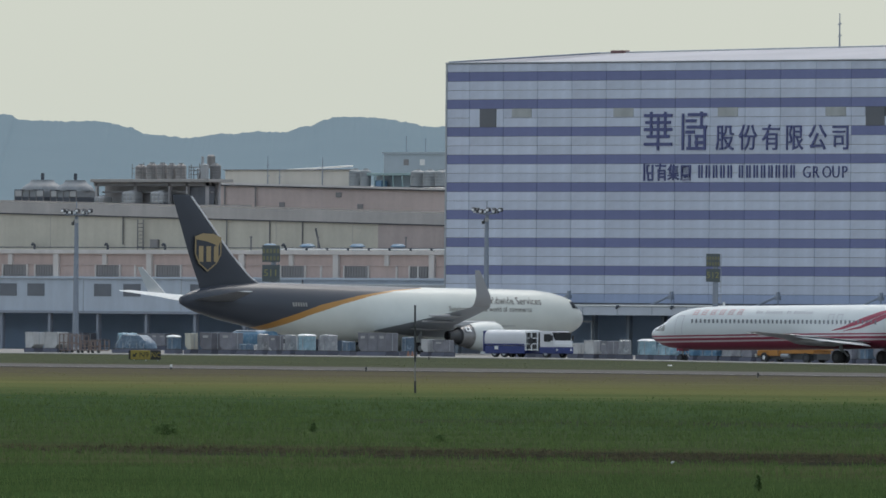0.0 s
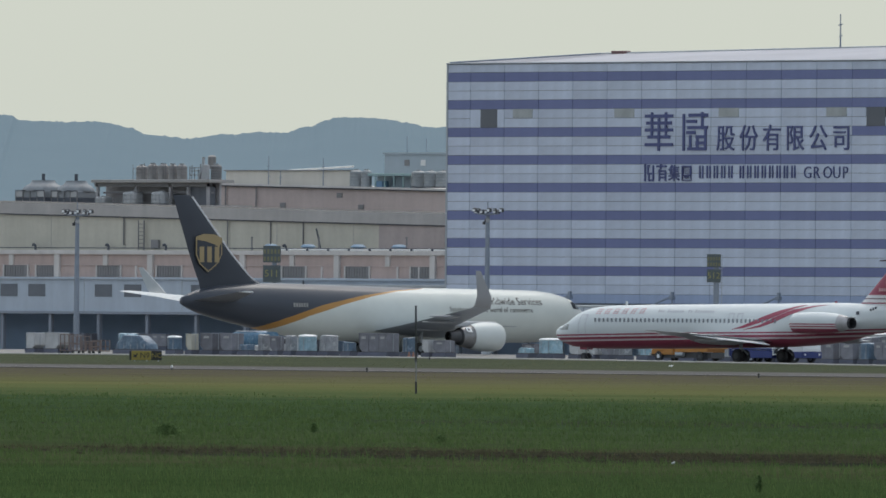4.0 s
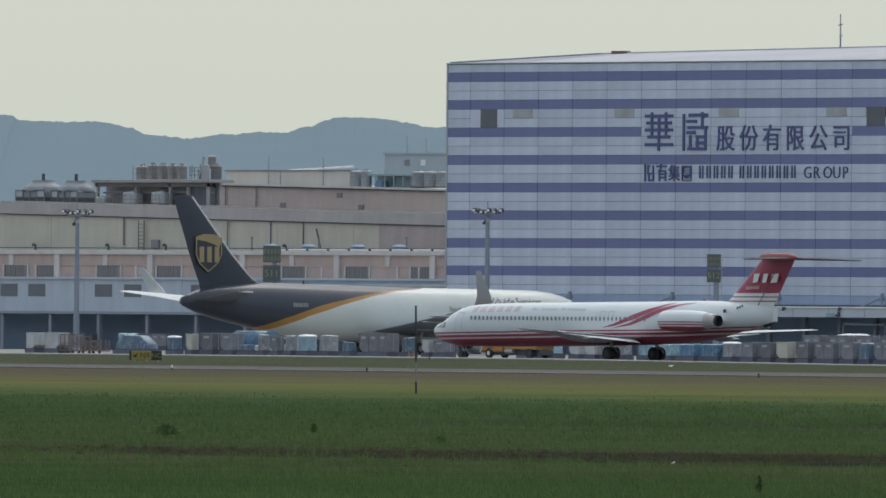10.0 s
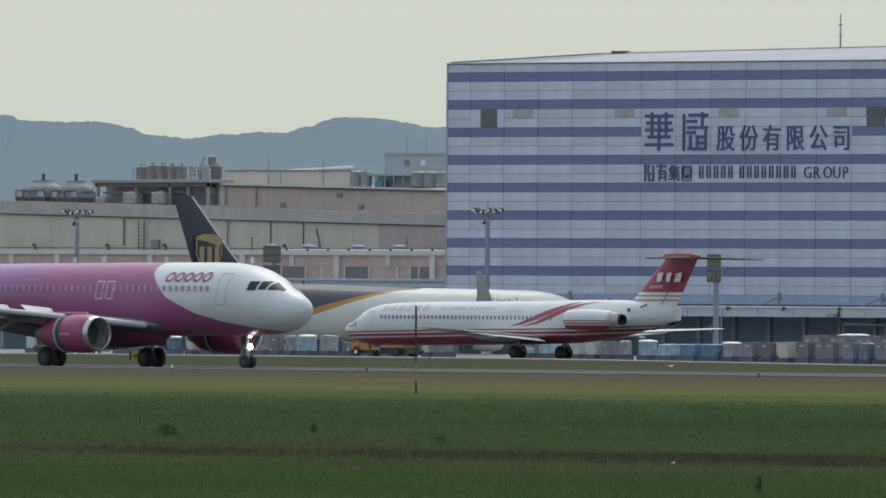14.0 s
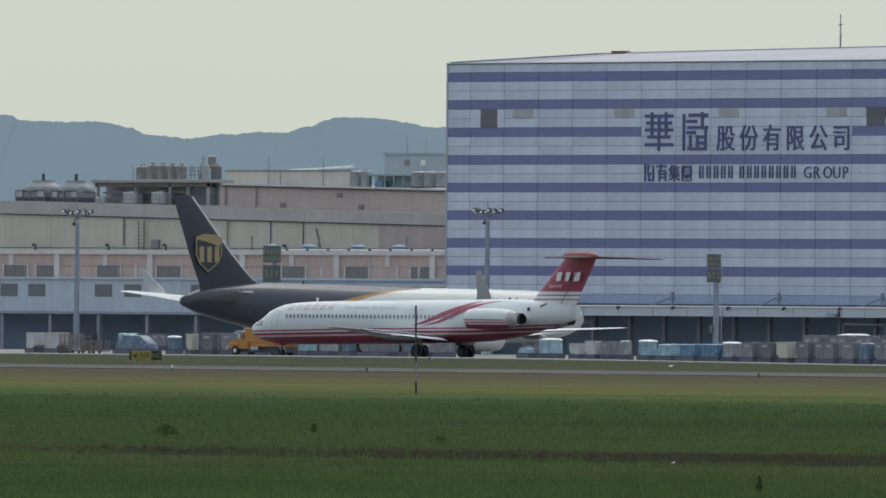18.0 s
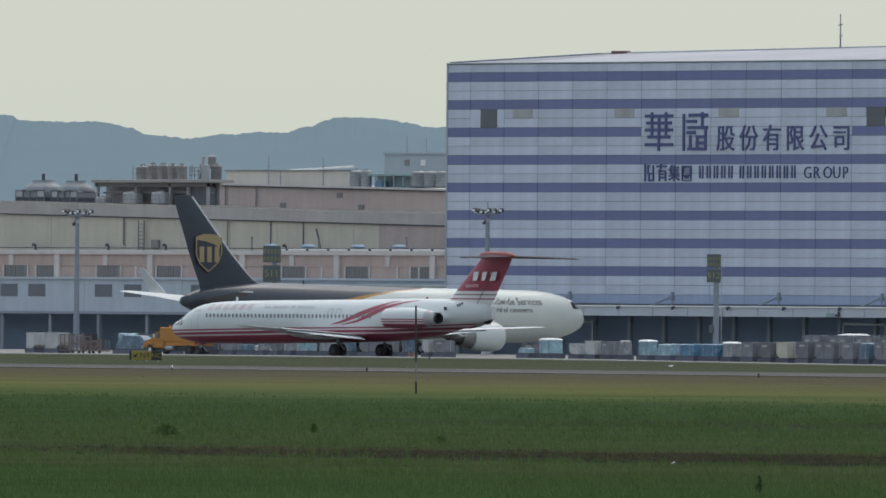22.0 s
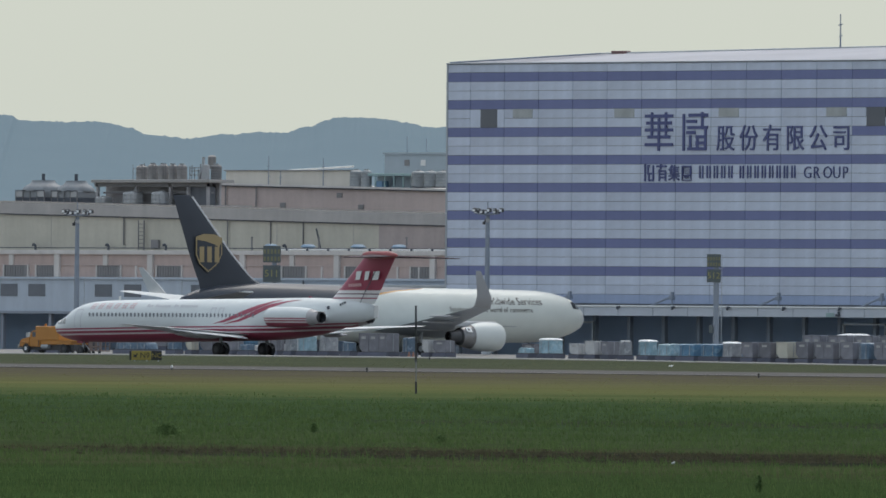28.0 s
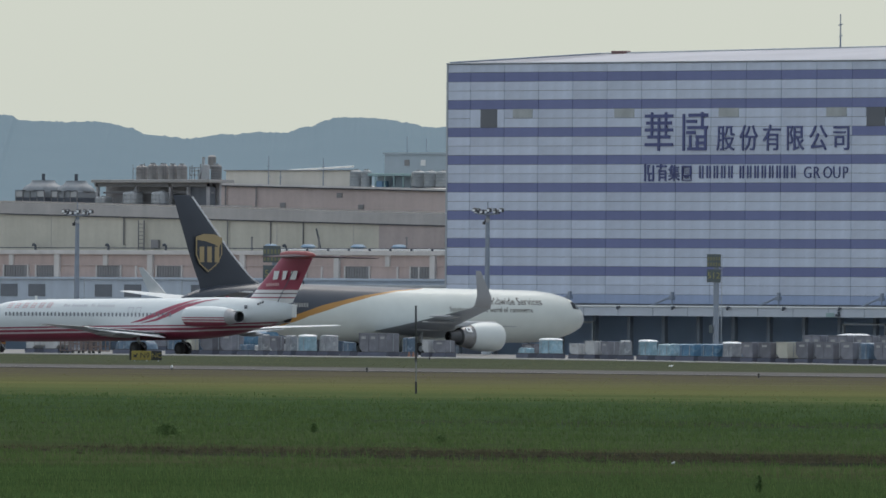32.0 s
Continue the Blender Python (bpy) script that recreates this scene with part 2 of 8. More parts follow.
def ground_material():
    """Grass belts beside the runway, from lush to mown and dry, with a bare track."""
    m = bpy.data.materials.new("airfield_grass")
    m.use_nodes = True
    nt = m.node_tree
    nt.nodes.remove(nt.nodes["Principled BSDF"])
    b = nt.nodes.new("ShaderNodeBsdfDiffuse")
    b.inputs["Roughness"].default_value = 0.3
    nt.links.new(b.outputs[0], nt.nodes["Material Output"].inputs[0])
    tc = nt.nodes.new("ShaderNodeTexCoord")
    sp = nt.nodes.new("ShaderNodeSeparateXYZ")
    nt.links.new(tc.outputs["Object"], sp.inputs[0])

    def noise_of(scale, detail=4, stretch=(1, 1, 1)):
        mp = nt.nodes.new("ShaderNodeMapping")
        mp.inputs["Scale"].default_value = stretch
        nt.links.new(tc.outputs["Object"], mp.inputs[0])
        n = nt.nodes.new("ShaderNodeTexNoise")
        n.inputs["Scale"].default_value, n.inputs["Detail"].default_value = scale, detail
        nt.links.new(mp.outputs[0], n.inputs[0])
        return math_node(nt, "SUBTRACT", n.outputs[0], 0.5)

    wob = math_node(nt, "MULTIPLY", math_node(nt, "MULTIPLY", noise_of(0.05, 6, (1, 0.5, 1)), sp.outputs[1]), 0.19)
    wob2 = math_node(nt, "MULTIPLY", noise_of(0.6, 4), 10.0)
    v = math_node(nt, "ADD", math_node(nt, "ADD", sp.outputs[1], wob), wob2)
    ramp = nt.nodes.new("ShaderNodeValToRGB")
    el = ramp.color_ramp.elements
    rows = [(0, (0.040, 0.069, 0.023)), (150, (0.040, 0.069, 0.024)), (180, (0.049, 0.070, 0.030)), (215, (0.053, 0.074, 0.034)), (262, (0.046, 0.074, 0.035)), (335, (0.056, 0.088, 0.040)), (390, (0.110, 0.132, 0.056)),
            (430, (0.142, 0.146, 0.064)), (478, (0.130, 0.126, 0.068)), (540, (0.114, 0.104, 0.072)), (600, (0.108, 0.098, 0.074)), (650, (0.090, 0.094, 0.066)), (700, (0.085, 0.096, 0.063))]
    for i, (p, c) in enumerate(rows):
        e = el[i] if i < 2 else el.new(p / 1000)
        e.position, e.color = p / 1000, (*c, 1)
    nt.links.new(math_node(nt, "DIVIDE", v, 1000.0), ramp.inputs[0])
    # bare rutted track
    def soft(v, lo, hi):
        n = nt.nodes.new("ShaderNodeMapRange")
        n.interpolation_type = "SMOOTHSTEP"
        n.inputs["From Min"].default_value, n.inputs["From Max"].default_value = lo, hi
        nt.links.new(v, n.inputs["Value"])
        return n.outputs[0]

    def rut(centre, width, x0, x1, strength):
        wander = math_node(nt, "ADD", math_node(nt, "MULTIPLY", noise_of(0.12, 4), 8.0), math_node(nt, "MULTIPLY", noise_of(1.3, 5), 8.0))
        off = math_node(nt, "ABSOLUTE", math_node(nt, "SUBTRACT", math_node(nt, "ADD", sp.outputs[1], wander), centre))
        along = soft(sp.outputs[0], x0, x1)
        edge = math_node(nt, "SUBTRACT", math_node(nt, "MULTIPLY", along, width), off)
        return math_node(nt, "MULTIPLY", math_node(nt, "MULTIPLY", soft(edge, -2.5, 3.0), along), math_node(nt, "MULTIPLY_ADD", soft(noise_of(0.4, 5), -0.12, 0.1), 0.5 * strength, 0.5 * strength))

    soil = mixed(nt, rut(188.0, 22.0, -236.0, -214.0, 0.65), ramp.outputs[0], (0.066, 0.069, 0.037))
    soil = mixed(nt, rut(191.5, 9.0, -226.0, -208.0, 1.0), soil, (0.024, 0.024, 0.022))
    soil = mixed(nt, rut(271.0, 13.0, -302.0, -286.0, 0.85), soil, (0.046, 0.052, 0.036))
    k = math_node(nt, "ADD", math_node(nt, "ADD", math_node(nt, "MULTIPLY", noise_of(1.6, 6, (1, 0.06, 1)), 0.55), math_node(nt, "MULTIPLY", noise_of(0.16, 6, (1, 0.12, 1)), 0.8)), 1.0)
    mul = nt.nodes.new("ShaderNodeVectorMath")
    mul.operation = "SCALE"
    nt.links.new(soil, mul.inputs[0])
    nt.links.new(k, mul.inputs["Scale"])
    nt.links.new(mul.outputs[0], b.inputs["Color"])
    bp = nt.nodes.new("ShaderNodeBump")
    bp.inputs["Strength"].default_value, bp.inputs["Distance"].default_value = 0.2, 0.05
    nt.links.new(noise_of(5.0, 4), bp.inputs["Height"])
    nt.links.new(bp.outputs[0], b.inputs["Normal"])
    return m


M_ground = ground_material()


# ---- ground: one sheet, gently shaped across the field ----
PROFILE = [(-300, 0.0), (560, 0.0), (588, 0.06), (655, 0.06), (800, 0.18), (880, 0.27), (894, 0.26), (906, 0.155), (925, 0.13), (955, 0.12), (985, 0.03), (1040, -0.08), (1060, -0.06), (1120, 0.10), (5200, 0.10)]


def fall(x, y):
    """The taxiway and apron drop a little towards the east end."""
    across = min(1.0, max(0.0, (0.672 * x + 0.7405 * y - 8.0) / 30.0))
    fade = min(1.0, max(0.0, (y - 700.0) / 150.0), max(0.0, (1130.0 - y) / 30.0))
    return 0.25 * across * fade


def level(y, x=-5000.0):
    for (a, za), (b, zb) in zip(PROFILE, PROFILE[1:]):
        if a <= y <= b:
            return za + (zb - za) * (y - a) / (b - a) - fall(x, y)
    return 0.0


def rows_between(y0, y1):
    """Cross-field lines at which the ground may change its slope."""
    return [y0] + sorted({float(y) for y in [p for p, _ in PROFILE] + list(range(700, 1141, 10)) if y0 < y < y1}) + [y1]


GROUND_XS = [-5200, -3000, -2200, -1600, -1400] + list(range(-1270, -730, 10)) + [-600, -300, 0, 400, 1500]


def ground():
    bm = bmesh.new()
    xs = GROUND_XS
    rows = [[bm.verts.new((x, y, level(y, x))) for x in xs] for y in rows_between(-300.0, 5200.0)]
    for a, b in zip(rows, rows[1:]):
        for i in range(len(xs) - 1):
            bm.faces.new((a[i], a[i + 1], b[i + 1], b[i]))
    tagged(part("ground", bm, M_ground), "airfield grass, lush near and mown and dry by the runway", "grass", kind="structure")


def strip(name, label, category, y0, y1, material, lift, x0=-2200, x1=400):
    bm = bmesh.new()
    xs = [x for x in GROUND_XS if x0 <= x <= x1]
    loft(bm, [[(x, y, level(y, x) + lift) for x in xs] + [(x, y, level(y, x) - 0.2) for x in reversed(xs)] for y in rows_between(y0, y1)])
    return tagged(part(name, bm, material), label, category, kind="structure")


def pavings():
    strip("runway", "grey asphalt runway with worn edge lines", "runway", 592, 652, M_asphalt, 0.03)
    strip("runway_marking", "worn white runway edge line", "marking", 596.0, 597.0, M_line, 0.036)
    strip("taxiway", "worn grey concrete taxiway with a pale shoulder", "taxiway", 893, 1010, M_taxi, 0.03)
    strip("taxiway_shoulder", "pale concrete taxiway edge", "kerb", 860, 893, M_shoulder, 0.04)
    strip("apron", "concrete aircraft parking apron", "apron", 1010, 1400, M_concrete, 0.03)


def hills():
    """Two wooded ridges far beyond the airport, veiled by a haze-blue glow."""
    crest = [(-60, 62.5), (20, 62.9), (30, 61.5), (60, 61), (130, 61.2), (190, 60.9), (225, 59.6), (262, 58.0), (310, 56.9), (330, 56.8), (400, 58.1), (500, 58.7), (545, 60.3), (575, 62.2), (600, 62.9), (640, 63.2), (690, 62.6), (725, 61.5), (745, 60.6), (790, 60.4), (1000, 58), (1650, 55)]
    c, s = math.cos(0.8338), math.sin(0.8338)
    m = bpy.data.materials.new("haze_glow_hill")
    m.use_nodes = True
    nt = m.node_tree
    b = nt.nodes["Principled BSDF"]
    b.inputs["Roughness"].default_value = 1.0
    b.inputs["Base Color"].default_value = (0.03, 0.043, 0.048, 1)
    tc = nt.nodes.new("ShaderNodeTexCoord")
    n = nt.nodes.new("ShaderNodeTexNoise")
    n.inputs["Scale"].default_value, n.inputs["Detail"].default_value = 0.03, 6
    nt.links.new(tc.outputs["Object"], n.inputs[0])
    # the blue haze is put into the hill's own emission
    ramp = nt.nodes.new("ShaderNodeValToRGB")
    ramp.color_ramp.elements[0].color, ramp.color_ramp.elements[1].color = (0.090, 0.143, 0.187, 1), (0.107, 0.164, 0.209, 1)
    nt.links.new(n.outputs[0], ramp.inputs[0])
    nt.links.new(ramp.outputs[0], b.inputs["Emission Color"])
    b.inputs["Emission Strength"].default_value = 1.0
    bm = bmesh.new()
    nx, ny = 860, 15
    rows = []
    for j in range(ny):
        row = []
        for i in range(nx + 1):
            t = -60 + (1710 * i) / nx
            for (p, z0), (q, z1) in zip(crest, crest[1:]):
                if p <= t <= q:
                    u = (t - p) / (q - p)
                    u = u * u * (3 - 2 * u)
                    z = z0 + (z1 - z0) * u
                    break
            depth = 4150 + 31 * j
            cx = (t - 784) * 0.158
            f = (j / (ny - 1)) ** 0.8
            bumps = 0.55 * noise.noise(Vector((t * 0.11, j * 3.1, 0))) + 0.40 * noise.noise(Vector((t * 0.33, j * 5.2, 4))) + 0.9 * noise.noise(Vector((t * 0.021, j, 9)))
            zz = 8 + (z - 0.25 - 8) * f + 0.55 * bumps * f ** 20
            zz = 2.045 + (zz - 2.045) * depth / 4600
            row.append(bm.verts.new((cx * c - depth * s, cx * s + depth * c, zz)))
        rows.append(row)
    for a, b2 in zip(rows, rows[1:]):
        for i in range(nx):
            bm.faces.new((a[i], a[i + 1], b2[i + 1], b2[i]))
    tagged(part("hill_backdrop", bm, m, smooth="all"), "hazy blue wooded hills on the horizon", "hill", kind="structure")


ground()
pavings()
hills()


# ---- striped cargo warehouse ----
WY, WU0, WCOL, WROW = 1159.55, -1277.25, 5.2636, 0.9635
WTOP = 30.5


def warehouse():
    th = thing("warehouse", "tall cargo warehouse clad in white and blue striped panels", "warehouse", pose(WU0, WY, 0))
    L = WCOL * 17
    ztop = WTOP
    wall = part("front_wall", boxes((0, L, 0.10, 0.6, 5.3, ztop)), M_joint, th)
    part("side_wall", boxes((0, 0.4, 0.604, 59.4, 0.1, ztop)), M_panel, th)
    part("side_wall", boxes((L - 0.4, L, 0.604, 59.4, 0.1, ztop)), M_panel, th)
    part("back_wall", boxes((0, L, 59.404, 60, 0.1, ztop)), M_panel, th)
    # coping and corner trim
    part("coping", boxes((-0.12, L, -0.12, 0.7, ztop, ztop + 0.12), bevel=0.02), M_steel, th)
    part("corner_trim", boxes((-0.14, 0.10, -0.05, 0.4, 5.3, ztop), bevel=0.02), M_steel, th)
    meshes = {}
    first = 3.55
    cols = [(0.0, first)] + [(first + WCOL * i, first + WCOL * (i + 1)) for i in range(14)]
    for ci, (a, b) in enumerate(cols):
        for k in range(-1, 25):
            z1 = ztop - 0.05 if k < 0 else ztop - 0.90 - k * WROW
            z0 = ztop - 0.90 if k < 0 else z1 - WROW
            blue = k >= 0 and k % 3 == 0
            if k == 6 and 6 <= ci <= 11:
                blue = False
            if k in (4, 5) and ci == 1:
                continue
            if k == 4 and ci == 12:
                continue
            key = (ci == 0, k < 0, blue, k == 24)
            if key not in meshes:
                bm = bmesh.new()
                box(bm, 0.025, (b - a) - 0.025, 0, 0.08, 0.018, (z1 - z0) - 0.018, bevel=0.012)
                ob = part("panel", bm, (M_low if k == 24 else M_stripe) if blue else M_panel, wall)
                meshes[key] = ob
            else:
                ob = again(meshes[key], "panel", wall)
            ob.location = (a, 0.02, z0)
    # big shutter opening high up, and faded service hatches
    z4 = ztop - 0.90 - 4 * WROW
    o = first
    part("panel", boxes((o + 0.03, o + 1.6, 0.02, 0.1, z4 - 2 * WROW + 0.02, z4 - 0.02)), M_panel, wall)
    part("panel", boxes((o + 4.2, o + WCOL - 0.03, 0.02, 0.1, z4 - 2 * WROW + 0.02, z4 - 0.02)), M_panel, wall)
    part("hatch", boxes((o + 1.62, o + 4.18, 0.0, 0.09, z4 - 2 * WROW, z4)), M_dark_glass, wall, "dark glazed opening")
    o = first + WCOL * 11
    part("panel", boxes((o + 0.03, o + 2.1, 0.02, 0.1, z4 - WROW + 0.02, z4 - 0.02)), M_panel, wall)
    part("hatch", boxes((o + 2.2, o + 4.95, -0.01, 0.09, z4 - WROW * 2, z4)), M_dark_glass, wall, "dark glazed opening")
    for u in (10.2, 25.8, 41.6, 57.7):
        part("vent_shutter", boxes((u, u + 3.0, -0.04, 0.1, z4 - WROW + 0.05, z4), bevel=0.01), M_patch, wall, "faded grey shutter")
    # pale background board between the sign rows is the wall itself; hipped metal roof
    bm = bmesh.new()
    e = [bm.verts.new(p) for p in ((0, 0.3, ztop + 0.1), (L, 0.3, ztop + 0.1), (L, 60, ztop + 0.1), (0, 60, ztop + 0.1))]
    r0, r1 = bm.verts.new((7.05, 15.45, ztop + 1.30)), bm.verts.new((L, 15.45, ztop + 2.15))
    mid, low = bm.verts.new((11.2, 15.45, ztop + 1.346)), bm.verts.new((11.2, 0.3, ztop + 0.1))
    for f in ((low, e[1], r1, mid), (e[1], e[2], r1), (e[2], e[3], r0, mid, r1)):
        bm.faces.new(f)
    part("roof", bm, M_roof, th, "pale lilac metal roof")
    bm = bmesh.new()
    hip = [bm.verts.new(p) for p in ((0, 0.3, ztop + 0.1), (11.2, 0.3, ztop + 0.1), (11.2, 15.45, ztop + 1.346), (7.05, 15.45, ztop + 1.30), (0, 60, ztop + 0.1))]
    bm.faces.new(hip[:4])
    bm.faces.new((hip[4], hip[0], hip[3]))
    part("hip_roof", bm, M_roof_dull, th, "darker grey hipped roof end")
    part("hip_cap", rods(((0, 0.3, ztop + 0.16), (7.05, 15.45, ztop + 1.36), 0.10)), M_pole, th, "dark hip flashing")
    part("roof_cowl", boxes((9.0, 11.0, 15.0, 16.0, ztop + 1.15, ztop + 1.62), bevel=0.05), mat("rusty_cowl", (0.20, 0.11, 0.11), 0.7), th, "rusty ridge cowl")
    part("ridge_cap", rods(((7.05, 15.45, ztop + 1.33), (L, 15.45, ztop + 2.18), 0.12)), M_steel, th)
    return th


M_low = mat("slate_blue_wall_panel", (0.34, 0.41, 0.57), 0.5, vary=0.14, scale=4, island=0.1, fine=3, streak=0.14)
M_roof_dull = mat("darker_lilac_roof", (0.23, 0.235, 0.275), 0.6, vary=0.2, scale=6)
M_dark_glass = mat("dull_grey_glazing", (0.12, 0.13, 0.15), 0.35)


def warehouse_sign():
    """Name blocks in plain bars, the common words lettered beside them."""
    th = thing("wall_sign", "dark blue block lettering fixed to the striped warehouse wall", "sign", pose(WU0, WY - 0.06, 0))

    def glyph(u, z, w, h, rows, posts, t):
        block = None
        for f, a, b in rows:
            o = part("bar" if block else "sign_block", boxes((u + a * w, u + b * w, -0.04, 0.06, z + f * h - t / 2, z + f * h + t / 2)), M_sign, block or th)
            block = block or o
        for f, a, b in posts:
            part("bar", boxes((u + f * w - t / 2, u + f * w + t / 2, -0.045, 0.055, z + a * h, z + b * h)), M_sign, block)

    tall = [([(0.9, 0, 1), (0.72, 0.05, 0.95), (0.54, 0, 1), (0.36, 0.1, 0.9), (0.16, 0, 1)], [(0.5, 0, 0.85), (0.25, 0.36, 1), (0.75, 0.36, 1)]),
            ([(0.92, 0.3, 1), (0.76, 0.22, 0.6), (0.6, 0.26, 1), (0.47, 0.22, 0.55), (0.36, 0.56, 0.95), (0.05, 0.26, 0.95), (0.2, 0.56, 0.95)], [(0.12, 0, 0.95), (0.36, 0.05, 0.4), (0.62, 0.05, 0.4), (0.92, 0.05, 0.6), (0.8, 0.55, 1)])]
    for (rows, posts), u, w in zip(tall, (30.5, 35.9), (4.25, 4.1)):
        glyph(u, 21.34, w, 4.0, rows, posts, 0.33)
    small = [([(0.9, 0.35, 0.6), (0.45, 0.35, 0.95), (0.05, 0.6, 0.95)], [(0.12, 0, 1), (0.5, 0, 0.45), (0.92, 0.05, 0.95), (0.4, 0.5, 0.95)]),
             ([(0.88, 0, 1), (0.6, 0.2, 0.9), (0.42, 0.25, 0.9), (0.22, 0.25, 0.9)], [(0.3, 0, 0.7), (0.9, 0, 0.6), (0.42, 0.7, 1)])]

    def word(words, u, z, size, bold):
        me = words_mesh(words, size, bold, 0.05)
        me.transform(Matrix.Translation((u, 0.01, z)) @ Matrix.Rotation(radians(90), 4, "X"))
        me.materials.clear()
        me.materials.append(M_sign)
        new("lettering", me).parent = th

    for i, c in enumerate("\u80a1\u4efd\u6709\u9650\u516c\u53f8"):
        word(c, 41.28 + 3.46 * i, 21.58, 2.85, 0.012)
    for i in (0, 1):
        rows, posts = small[i]
        glyph(30.4 + 1.9 * i, 18.2, 1.55, 1.75, rows, posts, 0.2)
        word("\u96c6\u5718"[i], 34.1 + 1.9 * i, 18.4, 1.75, 0.02)
    for i, c in enumerate("GROUP"):
        word(c, 54.35 + 1.45 * i, 18.48, 1.8, -0.02)
    widths = [(38.7 + 1.1 * i, 0.8, 0.17) for i in range(5)] + [(44.8 + 1.1 * i, 0.8, 0.17) for i in range(8)]
    for u, w, t in widths:
        post = part("sign_block", boxes((u + 0.1 * w, u + 0.1 * w + t, -0.04, 0.06, 18.5, 19.8)), M_sign, th)
        part("bar", boxes((u + 0.85 * w - t, u + 0.85 * w, -0.04, 0.06, 18.5, 19.8)), M_sign, post)


def warehouse_base():
    """Loading canopy and the shaded open bays under the panels."""
    th = thing("loading_canopy", "long pale canopy over dark loading bays", "canopy", pose(WU0, WY, 0))
    L = WCOL * 17
    part("fascia", boxes((0, L, -3.0, -2.8, 4.25, 5.15), bevel=0.02), M_fascia, th, "pale grey fascia")
    part("canopy_roof", boxes((0, L, -2.8, 0.1, 5.0, 5.2)), M_steel, th)
    part("gutter", rods(((0, -3.05, 5.25), (L, -3.05, 5.25), 0.09)), M_white, th, "white gutter pipe")
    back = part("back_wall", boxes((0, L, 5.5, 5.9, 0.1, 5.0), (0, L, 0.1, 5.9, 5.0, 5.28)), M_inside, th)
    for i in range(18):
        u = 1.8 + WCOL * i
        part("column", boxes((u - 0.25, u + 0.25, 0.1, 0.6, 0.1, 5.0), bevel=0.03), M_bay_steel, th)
    for u in (3.55 + 0.3 + 12.8, 3.55 + 57.0):
        part("door_frame", boxes((u, u + 0.15, -0.2, 0.1, 0.1, 3.6), (u + 6.2, u + 6.35, -0.2, 0.1, 0.1, 3.6), (u, u + 6.35, -0.2, 0.1, 3.5, 3.65)), M_steel, th)
    for i in range(9):
        u = 4.9 + 8.3 * i
        part("lamp_bracket", rods(((u, -3.1, 5.2), (u + 0.5, -3.1, 5.2), 0.1), ((u + 0.2, -3.1, 5.2), (u + 0.2, -3.3, 4.95), 0.12)), M_dark, th)
    for i in range(17):
        u = 3.55 + WCOL * i
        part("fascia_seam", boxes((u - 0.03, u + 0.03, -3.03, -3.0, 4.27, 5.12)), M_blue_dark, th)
    for u in (20.8, 36.4, 52.4, 67.7):
        lamp = part("floodlight", boxes((u - 0.28, u + 0.28, -1.75, -1.25, 5.95, 6.35), (u - 0.17, u + 0.17, -1.6, -1.3, 6.35, 6.75), bevel=0.05), M_pole, th, "dark bracketed floodlight")
        part("arm", rods(((u - 1.75, -2.9, 5.28), (u - 0.05, -1.5, 6.3), 0.10), ((u, -1.5, 5.3), (u, -1.5, 6.0), 0.06)), M_pole, lamp)
        part("foot", boxes((u - 2.1, u - 1.5, -3.0, -2.7, 5.2, 5.38), bevel=0.04), M_pole, lamp)
    part("notice_plate", boxes((61.1, 62.3, -3.06, -3.01, 4.3, 4.72), bevel=0.01), M_teal, th, "small teal notice plate")
    part("camera_housing", rods(((63.0, -3.1, 4.3), (63.0, -3.1, 4.85), 0.12), ((62.8, -3.3, 4.45), (63.2, -3.1, 4.5), 0.13)), M_dark, th)


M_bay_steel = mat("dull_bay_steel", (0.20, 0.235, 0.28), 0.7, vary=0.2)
M_fascia = mat("pale_fascia", (0.52, 0.56, 0.62), 0.5, vary=0.15, scale=3)
# Shaded tone of the blue steel, its dark raised to carry haze.
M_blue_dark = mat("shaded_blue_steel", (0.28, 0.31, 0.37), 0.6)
warehouse()
warehouse_sign()
warehouse_base()


# ---- old cargo terminal ----
M_slat = mat("grey_louvre_slat", (0.19, 0.185, 0.19), 0.7)
TY = 1165.0


